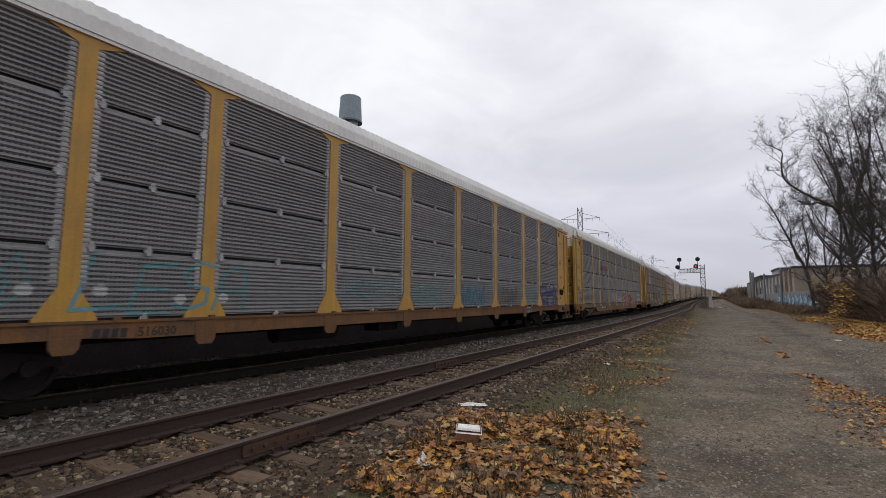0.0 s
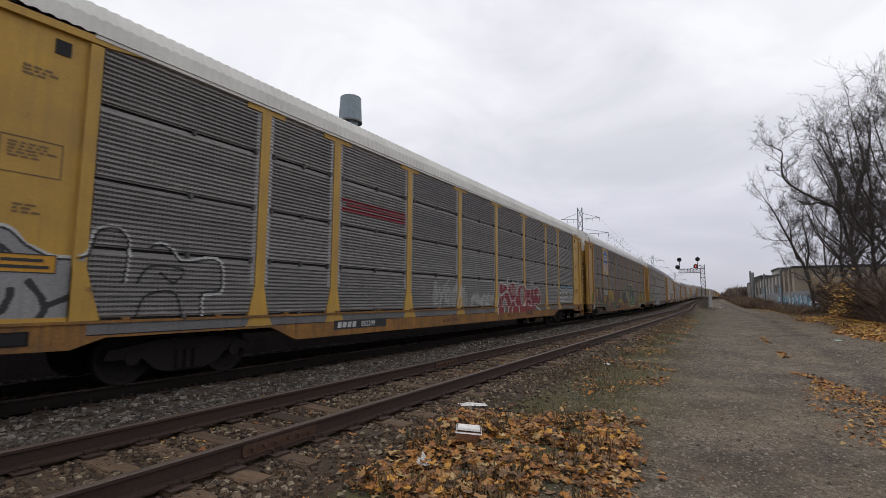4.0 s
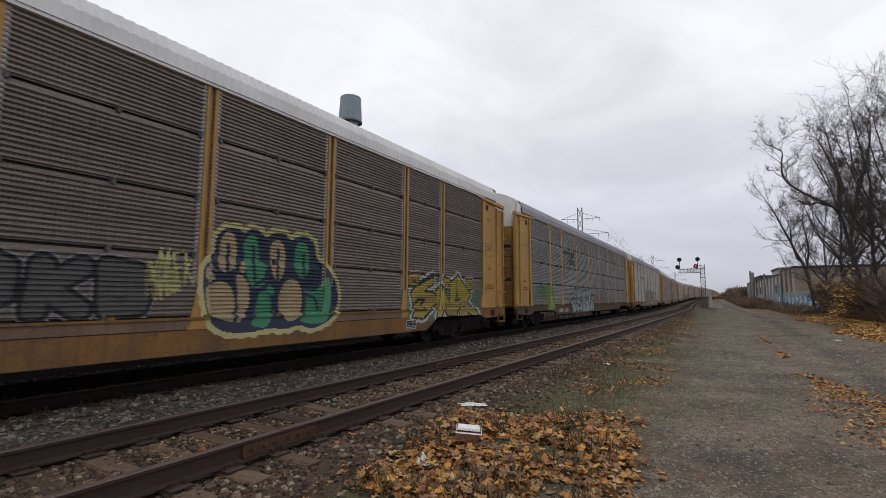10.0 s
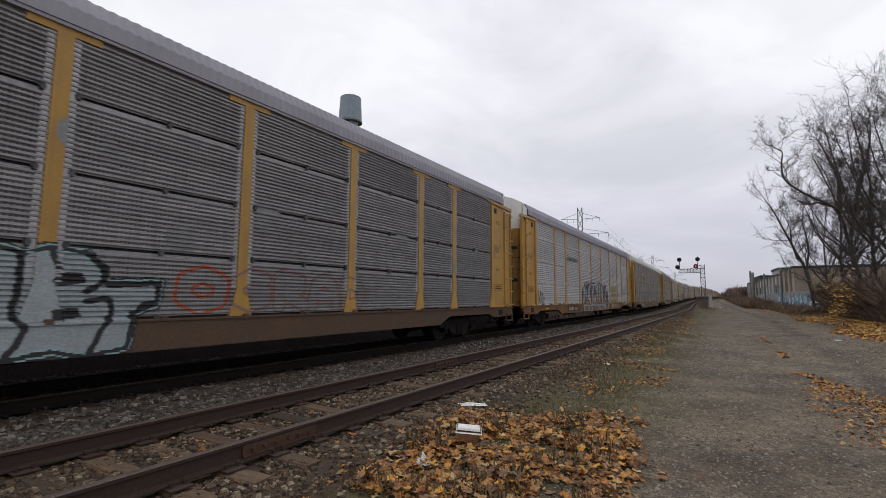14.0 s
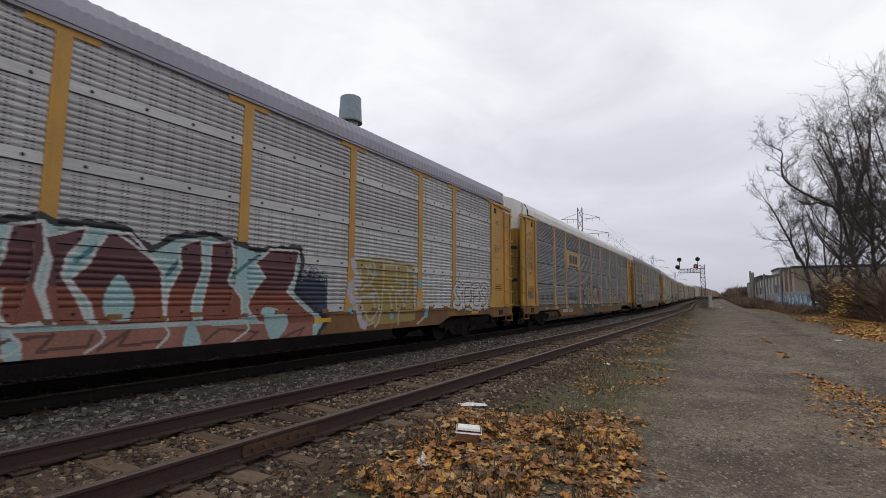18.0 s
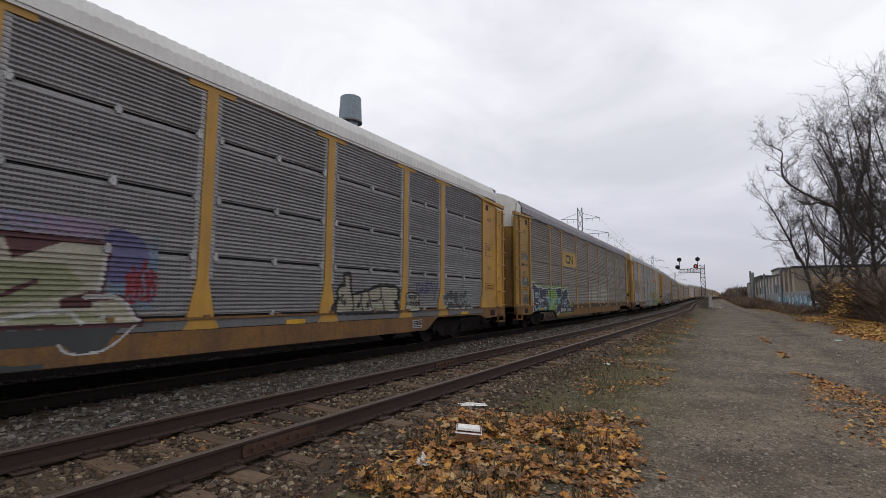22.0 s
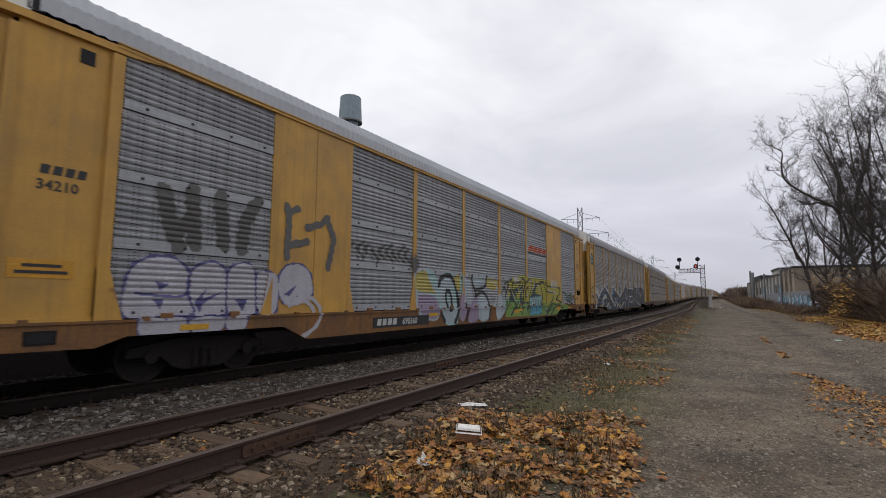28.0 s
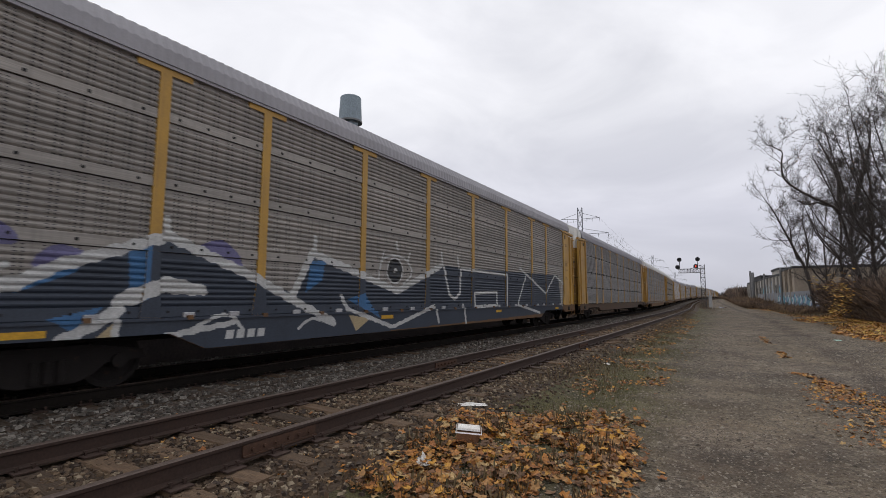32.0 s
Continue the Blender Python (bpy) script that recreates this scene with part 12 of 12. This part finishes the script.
mural(7, 15.25, 24.18, 0.42, 2.47, [
    (GREEN_P, fill([(15.62, 1.1), (16.01, 1.44), (18.25, 1.38), (23.13, 1.11), (24.03, 1.05), (23.8, 0.64), (21.06, 0.58), (18.29, 0.6), (15.62, 0.64)])),
    (LIME_P, fill([(15.96, 2.01), (16.43, 2.2), (17.63, 2.35), (18.2, 2.29), (20.31, 2.29), (20.82, 2.2), (22.91, 1.91), (22.69, 1.33), (21.04, 1.14), (18.6, 1.15), (16.86, 1.4), (15.98, 1.39)])),
    (CAMO_GR, pen(0.05, [(15.79, 1.11), (16.5, 1.29)], [(15.64, 0.84), (15.9, 1.26)], [(16.73, 1.08), (17.55, 1.33)], [(17.98, 0.67), (18.59, 1.33)], [(20.87, 0.77), (22.88, 1.18)], bent=False)),
    (DKGREEN_P, fill([(16.09, 1.74), (16.32, 1.8), (16.48, 1.49), (16.79, 1.28), (16.03, 1.25), (16.24, 1.52)], [(16.54, 1.73), (16.96, 1.83), (17.26, 1.77), (17.01, 1.62), (16.71, 1.66), (16.96, 1.36), (16.51, 1.53)], [(17.25, 1.81), (17.66, 2.02), (17.47, 1.51), (17.38, 0.7), (17.21, 1.07)], [(18.47, 1.41), (19.16, 2.06), (19.43, 2.04), (19.05, 1.63), (19.74, 1.49), (18.7, 1.41)], [(16.55, 1.07), (16.07, 0.69), (16.2, 0.66), (16.61, 0.93)], [(20.06, 0.98), (20.38, 0.59), (21.11, 0.95), (20.37, 0.79)], [(17.73, 0.71), (17.96, 1.05), (18.48, 1.12), (18.07, 0.9)])),
    (BLACK_P, pen(0.04, [(16.02, 1.81), (16.15, 2.09), (16.34, 2.12), (16.48, 1.97), (17.38, 2.05), (17.42, 2.21), (17.64, 2.2)], [(16.06, 1.66), (16.27, 1.71), (16.34, 1.55), (16.23, 1.44), (16.82, 1.11)], [(16.45, 1.97), (16.43, 1.73), (16.58, 1.57), (16.52, 1.41)], [(17.38, 2.05), (17.16, 1.85), (16.95, 1.58)], [(17.69, 2.17), (17.89, 2.09), (17.63, 1.51), (17.48, 1.06)], [(19.36, 2.03), (19.86, 2.02), (19.96, 1.67), (20.13, 1.45), (20.06, 0.98)], [(19.64, 2.12), (20.25, 2.14), (20.6, 1.69), (21.78, 1.66), (21.49, 1.33), (20.38, 0.59)], [(20.48, 2.1), (20.76, 1.95), (22.68, 1.9), (22.55, 1.58), (21.99, 1.33), (22.88, 1.18)], [(23.11, 1.7), (23.78, 1.64), (24.06, 1.01), (23.8, 0.62)], [(16.85, 1.08), (17.23, 0.81), (17.4, 1.19)], [(17.32, 0.7), (17.58, 1.18), (18.26, 1.17)], [(20.39, 0.55), (21.44, 1.12), (22.75, 0.96)], [(15.47, 1.61), (15.62, 1.83), (15.82, 1.55)], [(15.67, 1.94), (15.95, 2.01), (15.99, 1.86), (15.74, 1.4)], [(15.37, 1.54), (15.6, 1.33)], [(21.06, 0.58), (21.8, 0.93), (23.13, 0.89)], [(16.57, 0.77), (16.62, 1.05), (16.82, 0.96)], [(18.6, 1.15), (19.07, 1.33), (19.75, 1.22)], bent=False)),
    (BLACK_P, pen(0.045, [(17.85, 1.46), (17.92, 1.71), (18.11, 1.85), (18.22, 1.81), (18.14, 1.56), (17.94, 1.44), (17.85, 1.46)], [(17.7, 1.24), (17.63, 1.6), (17.85, 1.97), (18.2, 2.15), (18.54, 2.19), (18.67, 2.0), (18.51, 1.63), (18.38, 1.41)])),
    (GHOST_P, pen(0.03, [(18.29, 2.13), (18.54, 2.16), (18.62, 1.99), (18.53, 1.73)], [(17.39, 2.14), (17.39, 2.23)], [(16.09, 1.76), (16.26, 1.78)], [(16.51, 1.57), (16.6, 1.41), (16.8, 1.25)], [(17.27, 1.59), (17.42, 1.73)], [(16.99, 1.93), (17.11, 1.63)], [(17.93, 1.47), (18.08, 1.5), (18.18, 1.67)], [(20.83, 1.89), (20.92, 1.73), (21.77, 1.7)], [(19.16, 2.08), (18.86, 1.8)], [(19.43, 2.01), (19.65, 1.78), (19.76, 1.56)], [(21.79, 1.39), (21.68, 1.66), (22.19, 1.6)], [(16.03, 1.22), (16.07, 1.47)], [(17.32, 0.8), (17.2, 1.24)], [(17.78, 0.78), (17.8, 1.19)], [(20.38, 0.62), (20.3, 0.97)])),
    (SIGN_O, fill([(16.49, 0.89), (16.94, 0.9), (16.92, 0.76), (16.46, 0.77)], [(21.8, 0.91), (22.7, 0.97), (22.46, 0.71)])),
    (BLACK_P, noomy(0.16)),
    (SKY_P, noomy(0.12)),
    (AQUA_P, lambda X, Z: noomy(0.1)(X, Z) & (Z > 1.04)),
    (BLACK_P, noomy(0.015)),
    (SKY_P, pen(0.05, [(18.49, 0.67), (18.85, 0.73), (19.36, 0.66)])),
    (WHITE_P, lambda X, Z: forms(16.56, 17.15, 2.03, 2.30, 5, 0.02, 84)(0.02)(X, Z) | forms(21.27, 22.21, 1.86, 2.34, 5, 0.02, 85)(0.02)(X, Z))], "yellow and green wild-style graffiti", "graffiti")
mural(7, 18.08, 20.74, 3.05, 3.85, [(SILVER_P, lambda X, Z: (Z > 3.1) & (Z < 3.8)), *[(ORANGE_P, area([(18.25 + k * 0.6, 3.47 - k * 0.005), (18.42 + k * 0.6, 3.74 - k * 0.008), (18.95 + k * 0.6, 3.735 - k * 0.008), (18.78 + k * 0.6, 3.465 - k * 0.005)])) for k in range(4)], (BLACK_P, area([(18.1, 3.36), (18.25, 3.44), (20.8, 3.4), (20.8, 3.34)])), (WHITE_P, lambda X, Z: abs(Z - 3.26) < 0.025)], "silver panel with an orange name bar and black stripe", "painted_mark")
mural(7, 23.87, 25.01, 0.99, 1.89, [
    (DKGREEN_P, pen(0.035, [(23.99, 1.58), (24.03, 1.35), (24.09, 1.58), (24.14, 1.33), (24.22, 1.76)], [(24.39, 1.56), (24.29, 1.56), (24.27, 1.36), (24.35, 1.3), (24.4, 1.53), (24.43, 1.28)], [(24.66, 1.6), (24.53, 1.63), (24.5, 1.42), (24.61, 1.36), (24.67, 1.57), (24.65, 1.27), (24.53, 1.24)], [(24.88, 1.61), (24.77, 1.6), (24.76, 1.48), (24.86, 1.42), (24.89, 1.23), (24.75, 1.11), (24.69, 1.19)], [(24.08, 1.24), (24.26, 1.27), (24.47, 1.15)], [(24.11, 1.19), (24.27, 1.22), (24.42, 1.12)])),
    (AQUA_P, pen(0.01, [(24.0, 1.59), (24.04, 1.37), (24.1, 1.59), (24.15, 1.34), (24.23, 1.77)], [(24.4, 1.57), (24.3, 1.57), (24.28, 1.37), (24.36, 1.31)]))], "dark green script tag", "graffiti")
text(7, "TRI", LEN - 0.85, 2.75, 0.25, WHITE_P, Y0 - 0.05)

# ninth car
text(8, "711787", 6.95, 0.64, 0.22, WHITE_P)
marks(8, 5.85, 6.7, 0.65, 0.8, WHITE_P, -1.501)
mural(8, 1.32, 25.49, 0.42, 2.94, [
    (PURPLE_P, fill([(3.17, 1.85), (3.38, 2.04), (3.61, 2.02), (3.86, 1.89), (3.58, 1.74), (3.23, 1.66)], [(1.44, 1.23), (1.55, 1.54), (1.66, 1.4), (1.67, 1.05), (1.57, 0.91)], [(5.34, 2.15), (5.75, 2.35), (6.14, 2.03), (6.07, 1.79)], [(2.49, 2.05), (2.74, 2.28), (2.94, 2.18), (2.97, 2.01)], bent=True)),
    (SLATE_P, fill([(1.67, 1.9), (2.62, 1.82), (2.77, 1.53), (3.16, 1.63), (4.82, 2.35), (7.29, 1.46), (7.8, 2.38), (10.86, 1.54), (13.16, 2.37), (14.18, 2.36), (24.65, 2.55), (25.25, 0.7), (9.19, 0.52), (3.22, 0.54), (1.91, 0.59), (1.7, 1.12)])),
    (BLUE_P, fill([(1.82, 0.97), (1.96, 1.11), (2.05, 0.81), (1.91, 0.59)], [(4.26, 2.11), (4.59, 2.24), (4.58, 1.33), (4.33, 1.23)], [(2.91, 1.5), (3.67, 1.79), (3.63, 1.69), (3.01, 1.41)], [(7.81, 2.13), (8.23, 2.16), (8.13, 1.74), (7.67, 1.46)], [(8.93, 1.33), (9.54, 1.48), (10.09, 0.86)], [(3.35, 1.07), (4.0, 1.23), (3.63, 0.88)])),
    (BUFF_P, fill([(3.78, 0.69), (4.16, 1.04), (4.13, 0.66)], [(8.94, 0.97), (9.69, 0.87), (9.19, 0.59)])),
    (WHITE_P, pen(0.1, [(1.61, 1.86), (1.67, 1.82), (2.55, 1.73)], [(1.65, 1.86), (1.62, 1.54), (1.69, 1.12), (1.87, 0.59)], [(2.55, 1.75), (2.69, 1.59), (2.8, 1.49), (3.0, 1.52)], bent=False)),
    (WHITE_P, pen(0.085, [(3.0, 1.52), (3.4, 1.76), (4.82, 2.32), (6.38, 1.75), (8.44, 0.83)], [(7.3, 1.33), (7.83, 2.31), (10.86, 1.54), (13.05, 2.34)], [(3.2, 0.58), (4.18, 1.18), (4.18, 1.33), (4.86, 1.61), (5.44, 1.47), (4.74, 1.51), (4.33, 1.31)], bent=False)),
    (WHITE_P, pen(0.05, [(1.54, 2.02), (2.61, 1.91), (2.82, 1.7), (2.89, 1.75)], [(4.82, 2.32), (4.78, 2.6)], [(7.91, 2.32), (7.9, 2.65)], [(10.85, 2.65), (10.78, 2.82)], [(13.16, 2.37), (13.08, 2.74)], [(14.18, 2.36), (14.09, 2.72)], [(13.24, 2.31), (13.57, 1.48), (13.91, 1.33), (14.26, 1.53), (14.31, 2.29)], [(14.31, 2.33), (18.08, 2.28), (18.04, 1.09)], [(8.74, 1.4), (8.94, 1.1), (10.58, 0.62), (12.66, 1.14), (12.85, 0.66)], [(14.44, 1.13), (14.61, 0.32)], [(15.25, 1.53), (17.13, 1.6), (17.12, 1.1), (15.29, 1.07), (15.25, 1.53)], [(19.45, 2.64), (22.72, 1.61), (24.13, 2.53), (25.37, 2.2), (25.06, 1.01)], [(20.17, 2.37), (19.17, 1.08), (21.69, 0.72)], [(4.15, 1.18), (4.13, 0.62)], [(4.18, 0.66), (5.15, 0.8), (5.99, 0.92)], bent=False)),
    (WHITE_P, pen(0.03, [(5.15, 0.8), (5.67, 1.04), (5.96, 1.03), (6.19, 0.8)], [(7.47, 0.75), (7.85, 0.93), (8.45, 0.77)], [(10.07, 1.8), (10.15, 2.28), (10.64, 2.47), (11.26, 2.38), (11.49, 2.01), (11.11, 1.75)], [(10.15, 2.28), (10.25, 2.53)], [(11.29, 2.35), (11.42, 2.61)])),
    (WHITE_P, disc(10.73, 2.08, 0.36)),
    (BLACK_P, disc(10.73, 2.08, 0.31)),
    (SLATE_P, lambda X, Z: disc(10.73, 2.08, 0.2)(X, Z) & ~disc(10.73, 2.08, 0.17)(X, Z)),
    (WHITE_P, disc(10.73, 2.08, 0.07))], "navy and blue graffiti with thick white outlines", "graffiti")
for k, w in enumerate(("FIVE", "YEARS", "TODAY...")):
    text(8, w, 1.93, 1.42 - k * 0.19, 0.21, WHITE_P, Y0 - 0.012, "painted_words")
text(8, "AX FLD.", 1.85, 1.98, 0.27, WHITE_P, Y0 - 0.012, "painted_words")
for k, (w, x) in enumerate((("SCABS", 0.72), ("GO", 0.72), ("HOME", 0.74))):
    text(8, w, x, 2.0 - k * 0.3, 0.27, BLACK_P, DOOR_Y - 0.002, "painted_words")
ring = [(1.22 + 0.34 * math.cos(a), 3.95 + 0.4 * math.sin(a)) for a in [j * math.pi / 14 for j in range(28)]]
flat("round_emblem", ring, DOOR_Y - 0.004, DKGREEN_P, cars[8], "round dark green painted emblem with a blue cross")
flat("emblem_face", [(1.22 + (x - 1.22) * 0.62, 3.95 + (z - 3.95) * 0.62) for x, z in ring], DOOR_Y - 0.008, AQUA_P, cars[8])
flat("emblem_cross", [(1.02, 3.89), (1.42, 3.89), (1.42, 4.01), (1.02, 4.01)], DOOR_Y - 0.012, BLUE_P, cars[8])
flat("emblem_cross", [(1.17, 3.72), (1.27, 3.72), (1.27, 4.18), (1.17, 4.18)], DOOR_Y - 0.013, BLUE_P, cars[8])

# reflector strips on the sills
REFLECT = paint("reflector", (0.6, 0.33, 0.02))
for i in range(4, 9):
    for x in (3.1, 10.35, 17.15, 24.2):
        slab(i, x - 0.24, x + 0.24, 0.84, 0.93, REFLECT, -1.509, "reflector", "orange-yellow reflector strip")


# ---------- the train moves ----------
def train_x(t):
    """Where the leading corner of the first car is at t seconds; the train gains speed slowly."""
    return -1.752 - 6.3213 * t - 0.02932 * t**2 + 0.00013575 * t**3


def car_pose(x):
    """A car whose leading corner is at x, its trucks on the main track."""
    xa, xb = x + 3.55, x + LEN - 3.55
    ya, yb = MAIN_Y + bend(xa), MAIN_Y + bend(xb)
    a = math.atan2(yb - ya, xb - xa)
    za, zb = rise(xa), rise(xb)
    up = math.atan2(zb - za, xb - xa)
    return pose(x, ya - 3.55 * math.sin(a), za - 3.55 * math.sin(up), 0, -math.degrees(up), math.degrees(a))


def motions():
    for i, c in enumerate(cars):
        walk(c, [(t, car_pose(train_x(t) + PITCH * i + NUDGE.get(i, 0))) for t in range(0, 33)])
    for i, c in enumerate(cars[:11]):
        for tr in [o for o in c.children if o.name.startswith("truck")]:
            for w in tr.children:
                x = w.location.x
                walk(w, [(k / 15, pose(x, 0, 0.42) @ Matrix.Rotation((train_x(k / 15) - train_x(0)) / 0.42, 4, "Y")) for k in range(0, 481)])


motions()
